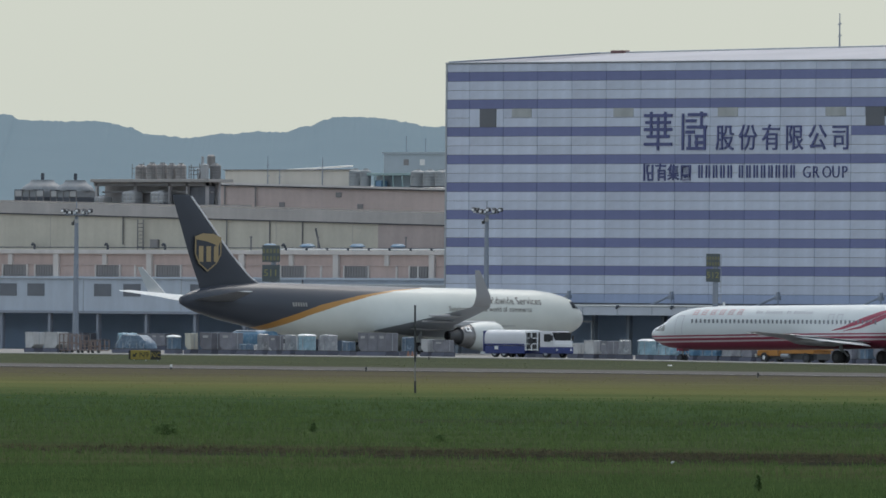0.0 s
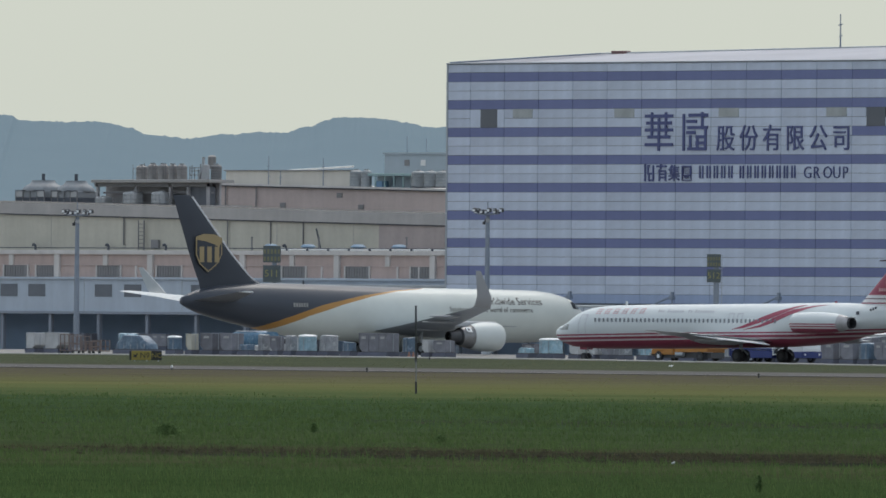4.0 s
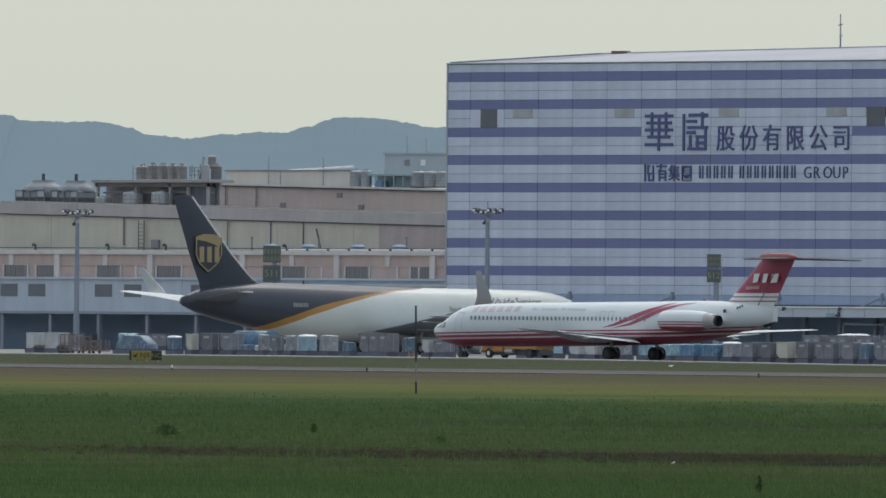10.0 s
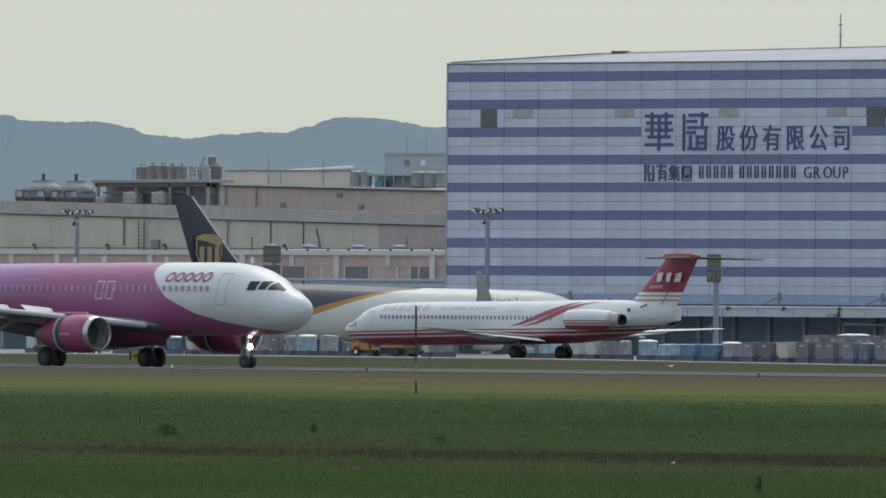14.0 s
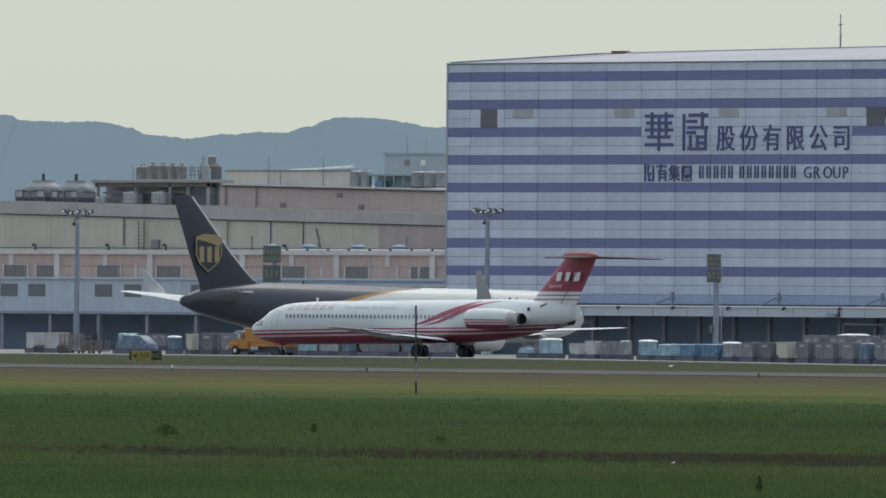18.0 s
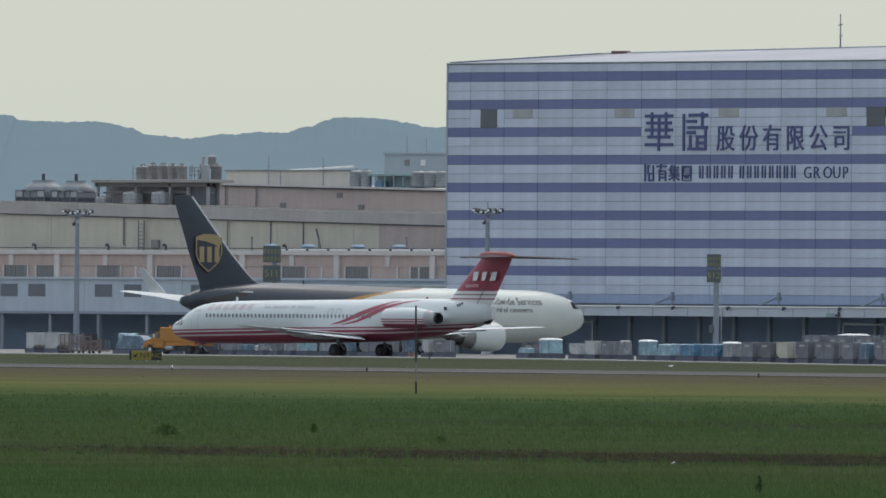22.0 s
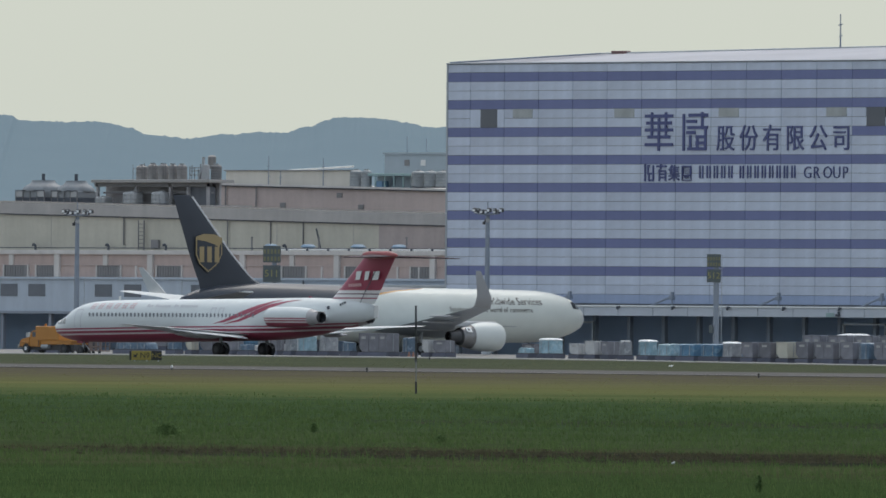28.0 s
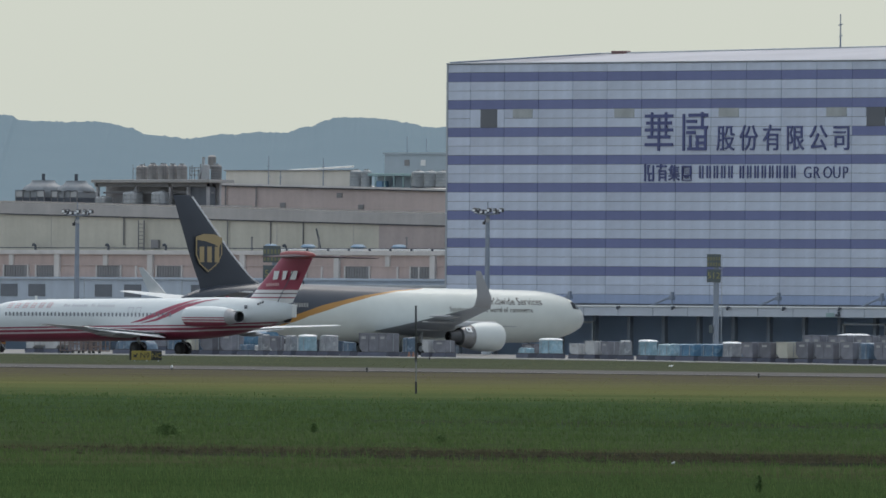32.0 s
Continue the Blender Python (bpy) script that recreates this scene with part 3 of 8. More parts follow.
def terminal():
    th = thing("cargo_terminal", "old salmon and cream cargo terminal with a grey-blue canopy wall", "building", pose(0, TY, 0))
    a, b = -1385.0, -1277.6
    part("canopy_wall", boxes((a, b, -0.3, 0, 4.25, 7.75)), M_blue, th, "grey-blue cladding over the loading bays")
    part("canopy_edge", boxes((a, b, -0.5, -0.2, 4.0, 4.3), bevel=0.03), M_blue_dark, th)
    part("sill", boxes((a, b, -0.6, 0.1, 7.75, 8.0), bevel=0.03), M_blue, th)
    part("wall", boxes((a, b, 0.1, 0.5, 7.9, 10.5)), M_orange, th, "salmon rendered upper wall")
    part("parapet", boxes((a, b, -0.25, 0.6, 10.45, 10.9), bevel=0.03), M_trim, th)
    part("roof_slab", boxes((a, b, 0.5, 40, 10.3, 10.6)), M_band, th)
    part("parapet_rail", rods(((a, 0.2, 11.15), (b, 0.2, 11.15), 0.05)), M_dark, th)
    part("parapet_pipe", rods(((-1309.5, 0.05, 11.02), (b, 0.05, 11.02), 0.085)), M_white, th, "white pipe along the parapet")
    for i in range(10):
        part("pipe_clamp", boxes((-1308.6 + 3.3 * i, -1308.3 + 3.3 * i, -0.08, 0.18, 10.9, 11.14)), M_dark, th)
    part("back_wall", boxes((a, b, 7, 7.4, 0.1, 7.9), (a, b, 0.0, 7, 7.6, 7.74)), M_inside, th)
    for u in (-1376.5, -1361.1, -1345.76, -1330.45, -1315.5, -1300.4, -1285.23):
        part("pilaster", boxes((u - 0.42, u + 0.42, -0.2, 0.15, 8.0, 10.5), bevel=0.03), M_trim, th)
        part("lintel", boxes((u + 0.45, u + 14.8, -0.02, 0.1, 9.28, 9.36)), M_pink, th)
    for u in (-1368.8, -1353.4, -1337.85, -1322.6, -1307.6, -1292.4):
        part("pilaster_head", boxes((u - 0.35, u + 0.35, -0.12, 0.15, 9.25, 10.5), bevel=0.03), M_trim, th)
    for u, l in ((-1370.0, 3.7), (-1354.55, 3.75), (-1349.2, 3.0), (-1339.2, 3.7), (-1329.4, 3.85), (-1319.0, 3.0), (-1309.15, 3.6), (-1299.05, 3.6), (-1288.7, 3.0)):
        w = part("louvre", boxes((u, u + l, 0.0, 0.12, 8.05, 9.25)), M_louvre, th, "dark louvred window")
        for q in (-0.25, l + 0.05):
            part("frame", boxes((u + q, u + q + 0.2, -0.05, 0.15, 8.0, 9.3)), M_trim, w)
        for i in range(int(l / 0.42)):
            part("slat", boxes((u + 0.1 + 0.42 * i, u + 0.17 + 0.42 * i, -0.04, 0.0, 8.08, 9.22)), M_slat, w)
    for u in (-1333.0, -1303.0, -1291.0, -1287.6):
        part("mullion", boxes((u, u + 0.25, -0.04, 0.12, 8.0, 9.25)), M_trim, th)
    for u in (-1354.8, -1350.2, -1339.2, -1334.4, -1323.5, -1318.9):
        part("louvre", boxes((u, u + 2.8, -0.34, -0.28, 5.88, 7.22)), M_louvre_dark, th, "dark louvred window")
    for i in range(14):
        u = -1370.7 + 7.95 * i
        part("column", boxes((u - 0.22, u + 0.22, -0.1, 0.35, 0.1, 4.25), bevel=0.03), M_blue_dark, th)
    for u in (-1357, -1341, -1325, -1309):
        part("seam", boxes((u, u + 0.07, -0.33, -0.29, 4.3, 7.75)), M_steel, th)
    # sloping metal apron roof towards the warehouse
    part("side_roof", boxes((-1313, -1277.7, -1.6, -0.35, 7.05, 7.35), bevel=0.05), M_steel, th, "pale metal side roof")
    return th


# Top face darkened in colour so skylight leaves it no brighter than the band.
M_dim_top = mat("dimmed_roof_top", (0.15, 0.145, 0.14), 0.9, vary=0.2, scale=6)


def upper_block(name, label, y, a, b, za, zb, z_at_a, slope, band, wall_mat, band_mat, thick=24):
    """A set-back storey whose gutter band falls gently along its length."""
    th = thing(name, label, "building", pose(0, y, 0))
    f = lambda u: z_at_a - slope * (u - a)
    bm = bmesh.new()
    v = [bm.verts.new((u, d, z)) for u, z1 in ((a, f(a)), (b, f(b))) for d in (0, thick) for z in (za, z1)]
    for q in ((0, 1, 5, 4), (2, 6, 7, 3), (0, 2, 3, 1), (4, 5, 7, 6), (1, 3, 7, 5), (0, 4, 6, 2)):
        bm.faces.new([v[i] for i in q])
    part("wall", bm, wall_mat, th)
    bm = bmesh.new()
    v = [bm.verts.new((u, d, z1 + h)) for u, z1 in ((a - 0.3, f(a)), (b, f(b))) for d in (-0.45, thick) for h in (0, band)]
    for q in ((0, 1, 5, 4), (2, 6, 7, 3), (0, 2, 3, 1), (4, 5, 7, 6), (0, 4, 6, 2)):
        bm.faces.new([v[i] for i in q])
    part("gutter_band", bm, band_mat, th)
    bm = bmesh.new()
    bm.faces.new([bm.verts.new((u, d, f(u) + band)) for u, d in ((a - 0.3, -0.45), (b, -0.45), (b, thick), (a - 0.3, thick))])
    part("roof_top", bm, M_dim_top if band > 1 else band_mat, th, "flat roof top over the gutter band")
    # dark plate painted in as the shadow below the gutter band
    bm = bmesh.new()
    flat(bm, [(a - 0.3, f(a) - 0.13), (b, f(b) - 0.13), (b, f(b)), (a - 0.3, f(a))], -0.3, lambda u, w, d: (u, d - 0.02, w))
    part("eaves_shadow_strip", bm, M_dark, th, "dark strip standing in for the shadow under the eaves")
    return th


terminal()


# ---- set-back storeys and roof plant of the old terminal ----
def downpipes(th, us, y, z0, f, material):
    for u in us:
        part("downpipe", rods(((u, y, z0), (u, y, f(u)), 0.075)), material, th)


def upper_storeys():
    # long cream hall whose gutter falls gently towards the warehouse
    a, b = -1392.0, -1279.0
    za = 15.39
    th = upper_block("cream_hall", "long cream rendered hall with a wide grey gutter band", 1180.0, a, b, 10.4, 0, za, 0.0173, 1.24, M_cream, M_band, 22)
    f = lambda u: za - 0.0173 * (u - a)
    downpipes(th, (-1352.0, -1327.9, -1322.6), -0.1, 11.6, f, M_band_dark)
    part("downpipe", rods(((-1334.8, -0.2, 10.6), (-1334.8, -0.2, f(-1334.8)), 0.075)), M_band_dark, th)
    bm = bmesh.new()
    flat(bm, [(-1310.4, 10.5), (-1279.2, 10.5), (-1279.2, f(-1279.2) - 0.03), (-1310.4, f(-1310.4) - 0.03)], -0.12, lambda u, v, d: (u, d, v))
    part("pink_bay", bm, M_pink_dull, th, "faded pink wall bay")
    part("pilaster", boxes((-1301.3, -1299.8, -0.2, 0.0, 10.5, f(-1299.8) - 0.05)), M_pink_dull, th)
    part("ladder", boxes((-1349.2, -1349.1, -0.5, -0.4, 10.7, 14.3), (-1348.3, -1348.2, -0.5, -0.4, 10.7, 14.3), *[(-1349.1, -1348.3, -0.48, -0.42, 10.9 + 0.42 * i, 10.97 + 0.42 * i) for i in range(8)]), M_band_dark, th, "rusty roof ladder")
    part("switch_box", boxes((-1347.2, -1346.0, -0.4, -0.05, 11.2, 12.15), bevel=0.04), M_louvre, th)
    for i in range(9):
        u = a + 12.4 * i + 3
        part("wall_joint", boxes((u, u + 0.05, -0.03, 0.01, 10.5, f(u) - 0.05)), M_band, th)
    part("leaning_pipe", rods(((-1318.9, -0.8, 11.0), (-1319.9, -0.6, 13.4), 0.1)), M_dark, th)
    # pink upper storey
    a2, b2 = -1388.0, -1344.0
    t2 = upper_block("pink_storey", "pink rendered upper storey with a beige parapet", 1225.0, a2, b2, 0.1, 0, 18.75, 0.0173, 0.22, M_pink, M_trim, 18)
    part("parapet", boxes((a2, -1366.5, 1.5, 2.0, 18.6, 20.35), bevel=0.03), M_trim2, t2, "beige roof parapet")
    part("parapet_cap", boxes((a2 - 0.2, -1366.3, 1.3, 2.2, 20.35, 20.45)), M_louvre, t2)
    part("teal_screen", boxes((-1364.4, -1356.2, 1.2, 3.4, 19.75, 20.05), bevel=0.03), M_teal, t2, "teal canopy roof")
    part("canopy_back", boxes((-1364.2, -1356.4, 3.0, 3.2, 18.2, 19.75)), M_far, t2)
    for i in range(6):
        u = -1364.2 + 1.54 * i
        part("canopy_post", boxes((u, u + 0.12, 1.25, 1.37, 18.3, 19.75)), M_teal, t2)
    part("side_cabinet", boxes((-1362.6, -1361.6, 1.4, 2.4, 18.3, 19.2), bevel=0.03), M_vent, t2, "small blue plant cabinet")
    part("roof_sheet_edge", rods(((-1382.5, 6.0, 20.45), (-1371.5, 6.0, 20.9), 0.10)), M_white, t2, "pale edge of a sloping roof sheet")
    for u, zz in ((-1367.5, 17.3), (-1363.9, 16.0), (-1377.0, 16.2)):
        part("wall_vent", boxes((u, u + 0.9, -0.12, 0.0, zz, zz + 0.55), bevel=0.02), M_louvre, t2)
    for u in (-1386.1, -1380.9):
        part("downpipe", rods(((u, -0.2, 15.0), (u, -0.2, 18.6), 0.09)), M_louvre, t2)
    # open plant floor with a slab over it
    t3 = thing("plant_floor", "dark open plant floor under a concrete slab", "building", pose(0, 1206.0, 0))
    part("roof_slab", boxes((-1387.1, -1367.2, -0.4, 3.4, 18.75, 19.1), bevel=0.03), M_band, t3)
    part("back_wall", boxes((-1387.2, -1368.0, 1.9, 2.2, 14.5, 18.75)), M_plant, t3)
    part("pipe_tray", boxes((-1386.5, -1368.2, 0.9, 1.3, 17.55, 17.75)), M_louvre, t3)
    part("ceiling_beam", boxes((-1387.2, -1368.0, 0.2, 0.6, 18.3, 18.75)), M_louvre, t3)
    part("deck", boxes((-1400, -1366, -0.6, 5, 16.0, 16.25)), M_band, t3)
    for u in (-1386.9, -1380.4, -1374.6, -1371.6, -1368.3):
        part("column", boxes((u, u + 0.3, 0.2, 0.5, 16.2, 18.75)), M_plant, t3)
    part("plant_block", boxes((-1371.4, -1368.3, 0.6, 1.6, 16.25, 18.3), bevel=0.04), M_dark_plant, t3, "dark plant housing")
    for i in range(6):
        u = -1371.2 + 0.5 * i
        part("riser_pipe", rods(((u, 1.2, 15.6), (u, 1.2, 18.7), 0.13 + 0.03 * (i % 2))), M_louvre, t3)


M_pink_dull = mat("weathered_pink_render", (0.42, 0.365, 0.35), 0.8, vary=0.2, scale=5, fine=2, streak=0.16)
M_far_tank = mat("dull_grey_tank", (0.27, 0.295, 0.31), 0.55, vary=0.25, streak=0.2)
M_dark_plant = mat("dark_plant_housing", (0.16, 0.17, 0.19), 0.8, vary=0.3, scale=1.5, streak=0.2)
M_dark_tank = mat("dark_weathered_tank", (0.17, 0.17, 0.175), 0.6, vary=0.25, streak=0.2)
M_plant = mat("streaked_plant_room_render", (0.43, 0.42, 0.43), 0.85, vary=0.3, scale=2, streak=0.2)
M_hood = mat("weathered_cooling_hood", (0.24, 0.26, 0.28), 0.55, vary=0.3, scale=0.8, streak=0.2)
M_band_dark = mat("weathered_pipe", (0.20, 0.20, 0.21), 0.7)
M_trim2 = mat("beige_parapet", (0.64, 0.61, 0.55), 0.8, vary=0.14, scale=4, streak=0.12)


def round_tank(u, y, z, r, h, material, label, ribs=5, dome=0.2):
    th = thing("water_tank", label, "tank", pose(u, y, z), group="roof tanks")
    prof = [(0, r * 0.98)]
    for i in range(ribs):
        za = h * i / ribs
        prof += [(za + 0.08 * h / ribs, r), (za + 0.8 * h / ribs, r), (za + 0.92 * h / ribs, r * 0.96)]
    prof += [(h, r * 0.95), (h + dome * 0.7, r * 0.6), (h + dome, 0.12)]
    part("shell", turned(prof, axis="z", n=18), material, th, smooth=True)
    part("lid", turned([(h + dome, 0.3), (h + dome + 0.1, 0.3)], axis="z", n=10), M_steel, th)
    part("stand", boxes((-r * 0.8, r * 0.8, -r * 0.8, r * 0.8, -0.12, 0.0)), M_dark, th)
    return th


def box_tank(u, y, z, w, h):
    """A squat ribbed tank, rounded all over, in three bolted courses."""
    th = thing("panel_tank", "pale ribbed rooftop water tank with rounded shoulders", "tank", pose(u, y, z), group="white roof tanks")
    n, bm = 40, bmesh.new()
    prof = [(0.08, 0.96), (0.14, 1.0), (h * 0.30, 1.0), (h * 0.33, 0.97), (h * 0.36, 1.0), (h * 0.62, 1.0), (h * 0.65, 0.97), (h * 0.68, 1.0), (h * 0.86, 0.985), (h * 0.96, 0.9), (h, 0.74), (h + 0.04, 0.3)]
    sq = lambda v: math.copysign(abs(v) ** 0.55, v)
    rib = lambda i: 1.0 - 0.03 * (i % 4 == 0)
    loft(bm, [[(w / 2 + sq(math.cos(2 * math.pi * i / n)) * w / 2 * k * rib(i), 0.9 + sq(math.sin(2 * math.pi * i / n)) * 0.9 * k * rib(i), zz) for i in range(n)] for zz, k in prof])
    part("shell", bm, M_tank, th, smooth=True)
    for q in (0.22, 0.5, 0.78):
        part("strap", boxes((w * q - 0.03, w * q + 0.03, -0.03, 0.06, 0.15, h * 0.86)), M_steel, th)
    part("stand", boxes((-0.1, w + 0.1, 0.0, 1.8, -0.06, 0.1)), M_dark, th)
    part("hatch", turned([(h, 0.35), (h + 0.14, 0.33)], w / 2, 0.9, axis="z", n=12), M_tank, th)


def cooling_tower(u, y, z, w):
    th = thing("cooling_tower", "dark steel cooling tower with a flared pale hood", "cooling tower", pose(u, y, z), group="cooling towers")
    part("basin", boxes((0, w, 0, w * 0.8, 0.0, 0.75), bevel=0.04), M_dark, th)
    part("casing", boxes((0.05, w - 0.05, 0.05, w * 0.8 - 0.05, 0.75, 1.5), bevel=0.05), M_hood, th, "weathered casing panels")
    for i in range(5):
        q = w * i / 4
        part("post", boxes((q - 0.04, q + 0.04, -0.06, 0.06, 0.0, 1.55)), M_band_dark, th)
    bm = bmesh.new()
    prof = [(1.5, 0.55), (1.8, 0.53), (2.1, 0.45), (2.35, 0.345), (2.62, 0.30), (2.7, 0.30)]
    loft(bm, [[(w / 2 + sx * w * r * math.cos(t), w * 0.4 + w * r * math.sin(t) * 0.8, h) for t in [2 * math.pi * i / 20 for i in range(20)] for sx in (1,)] for h, r in prof])
    part("hood", bm, M_hood, th, smooth=True)
    for q in (0.0, 0.74):
        part("casing_panel", boxes((w * q + 0.1, w * q + w * 0.24, -0.03, 0.03, 0.85, 1.42)), M_tank, th, "pale side panel")
    for i in range(8):
        t = math.pi + math.pi * i / 7
        c, s = math.cos(t), math.sin(t) * 0.8
        part("hood_rib", rods(((w * (0.5 + 0.57 * c), w * (0.4 + 0.57 * s), 1.5), (w * (0.5 + 0.43 * c), w * (0.4 + 0.43 * s), 2.13), 0.035), n=5), M_band_dark, th)
    part("motor", rods(((w / 2, w * 0.4, 2.6), (w / 2, w * 0.4, 3.45), 0.19)), M_dark, th)
    part("rail", rods(((0, -0.05, 1.55), (w, -0.05, 1.55), 0.05)), M_dark, th)


M_vent_neck = mat("dull_vent_neck", (0.20, 0.25, 0.31), 0.6, vary=0.2)


def vent_cowl(u, y, z, r=1.0):
    th = thing("roof_vent", "blue mushroom roof ventilator", "vent", pose(u, y, z), group="roof ventilators")
    part("neck", turned([(-0.35, r * 0.8), (0.5, r * 0.78)], axis="z", n=16), M_vent_neck, th)
    part("cap", turned([(0.38, r * 0.8), (0.38, r * 1.12), (0.48, r * 1.14), (0.58, r * 0.92), (0.70, r * 0.72), (0.74, r * 0.1)], axis="z", n=20), M_vent, th, smooth=True)


def gooseneck(u, y, z):
    th = thing("vent_pipe", "dark gooseneck roof vent pipe", "pipe", pose(u, y, z), group="vent pipes")
    part("riser", rods(((0, 0, 0), (0, 0, 0.75), 0.13)), M_dark, th)
    part("bend", rods(((0, 0, 0.72), (-0.25, 0, 0.92), 0.13), ((-0.25, 0, 0.92), (-0.45, 0, 0.75), 0.14)), M_dark, th)


def roof_mast(u, y, z0, z1, r=0.05, name="roof_mast"):
    th = thing(name, "thin lattice aerial mast on the roof", "mast", pose(u, y, 0), group="masts")
    part("pole", rods(((0, 0, z0), (0, 0, z1), r, r * 0.5)), M_pole, th)
    n = max(2, int((z1 - z0) / 0.9))
    for i in range(1, n):
        zz = z0 + (z1 - z0) * i / n
        part("crossarm", rods(((-0.28 + 0.1 * (i % 2), 0, zz), (0.28, 0, zz + 0.1), r * 0.55)), M_pole, th)


upper_storeys()
for u, r, h in ((-1380.75, 0.66, 1.42), (-1378.9, 0.60, 1.58), (-1377.15, 0.59, 1.56), (-1375.55, 0.52, 1.52), (-1374.0, 0.60, 1.5)):
    round_tank(u, 1207.6, 19.1, r, h, M_beige_tank, "weathered beige ribbed rooftop water tank", 4)
    th = thing("tank_rail", "thin rusty steel guard rail round a roof tank", "railing", pose(u, 1207.6, 19.1), group="tank rails")
    part("hoop", rods(((-r - 0.1, -r, 1.2), (r + 0.1, -r, 1.2), 0.03), ((-r - 0.1, -r, 0.65), (r + 0.1, -r, 0.65), 0.025)), M_band_dark, th)
    for q in (-r - 0.1, r + 0.1):
        part("post", rods(((q, -r, 0.0), (q, -r, h + 0.28), 0.035)), M_band_dark, th)
round_tank(-1368.45, 1207.8, 19.1, 0.62, 1.5, M_dark_tank, "dark weathered rooftop water tank")
th = thing("tank_tower", "small tank raised on a steel tower above the roof", "tank", pose(-1370.1, 1208.6, 19.1))
part("shell", turned([(1.2, 0.4), (1.25, 0.46), (2.55, 0.46), (2.7, 0.3), (2.74, 0.05)], axis="z", n=18), M_beige_tank, th, smooth=True)
for x in (-0.35, 0.35):
    for q in (-0.35, 0.35):
        part("leg", rods(((x, q, 0.0), (x, q, 1.25), 0.05)), M_band_dark, th)
th = thing("pipe_rack", "dark rack of pipes and valves on the plant roof", "pipes", pose(-1370.5, 1207.2, 19.1))
for x, h in ((-1.7, 1.5), (-1.35, 1.65), (-0.9, 1.4), (-0.3, 1.2), (0.05, 1.75), (0.35, 1.3)):
    part("riser", rods(((x, 0, 0.0), (x, 0, h), 0.05)), M_band_dark, th)
for q in (0.5, 0.95, 1.3):
    part("crosspipe", rods(((-1.75, 0.05, q), (0.4, 0.05, q + 0.05), 0.045)), M_band_dark, th)
part("valve_box", boxes((-0.45, 0.45, 0.2, 0.8, 0.0, 0.85), bevel=0.06), M_louvre, th)
for u, r, h in ((-1366.0, 0.75, 1.7), (-1364.3, 0.6, 1.7), (-1355.6, 0.85, 1.6), (-1353.6, 0.8, 1.6), (-1351.6, 0.8, 1.6)):
    round_tank(u, 1226.5, 18.55, r, h, M_far_tank, "grey fibreglass rooftop water tank")
for u, w, h in ((-1386.2, 1.5, 0.85), (-1381.6, 2.2, 1.4), (-1376.8, 2.2, 1.4)):
    box_tank(u, 1205.2, 16.3, w, h)
cooling_tower(-1400.4, 1206.0, 16.35, 4.9)
cooling_tower(-1394.3, 1206.0, 16.3, 4.4)
for u in (-1318.9, -1312.9, -1304.9, -1298.4):
    vent_cowl(u, 1172.0, 10.95, 0.74)
for u in (-1365.9, -1353.7, -1344.2, -1324.6):
    gooseneck(u, 1179.2, 10.75)
th = thing("pipe_stack", "pale steel pipe stack beside the roof tanks", "pipes", pose(-1369.1, 1206.6, 0))
part("riser", rods(((-0.25, 0, 19.1), (-0.15, 0, 21.6), 0.16)), M_tank, th)
part("duct", boxes((-0.1, 0.62, -0.3, 0.3, 19.1, 20.75), bevel=0.08), M_tank, th)
part("ladder_frame", rods(((-1.0, 0, 19.1), (-0.3, 0, 20.9), 0.08), ((-1.1, 0, 20.2), (-0.1, 0, 20.3), 0.06)), M_steel, th)
for u, y, z0, z1 in ((-1380.2, 1226, 18.5, 22.0), (-1371.0, 1226, 18.5, 21.8), (-1378.2, 1226, 18.5, 20.6)):
    roof_mast(u, y, z0, z1, 0.07)
roof_mast(-1233.8, 1175.0, 32.2, 35.75, 0.10, "warehouse_mast")

th = thing("far_building", "hazy grey flat-roofed building behind the terminal", "building", pose(-1553.9, 1400, 0))
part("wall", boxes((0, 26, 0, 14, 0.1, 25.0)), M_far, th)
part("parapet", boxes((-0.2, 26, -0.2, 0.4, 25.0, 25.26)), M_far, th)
for u in (3.85, 6.9):
    part("window", boxes((u, u + 0.9, -0.06, 0, 23.55, 24.3)), M_louvre if u < 6 else M_white, th)
for u, h in ((2.05, 27.6), (5.7, 27.3), (9.75, 27.7)):
    part("aerial", rods(((u, 2, 25.2), (u, 2, h - 0.3), 0.06)), M_pole, th)
for u, y in ((-1311.2, 1172.0), (-1297.2, 1172.0), (-1322.0, 1172.0)):
    th = thing("roof_pipe", "thin dark roof vent pipe standing behind the parapet", "pipe", pose(u, y, 10.6), group="roof pipes")
    part("riser", rods(((0, 0, 0), (0, 0, 1.75), 0.09)), M_band_dark, th)
    part("cap", rods(((0, 0, 1.7), (0, 0, 1.85), 0.14)), M_band_dark, th)


# ---- aircraft ----
def fuselage(stations, n=44):
    """Rows of (aft, bottom, top, half width)."""
    bm = bmesh.new()
    rings = []
    for aft, zb, zt, hw in stations:
        zc, hh = (zb + zt) / 2, (zt - zb) / 2
        rings.append([(-aft, math.cos(2 * math.pi * i / n) * hw, zc + math.sin(2 * math.pi * i / n) * hh) for i in range(n)])
    return loft(bm, rings)


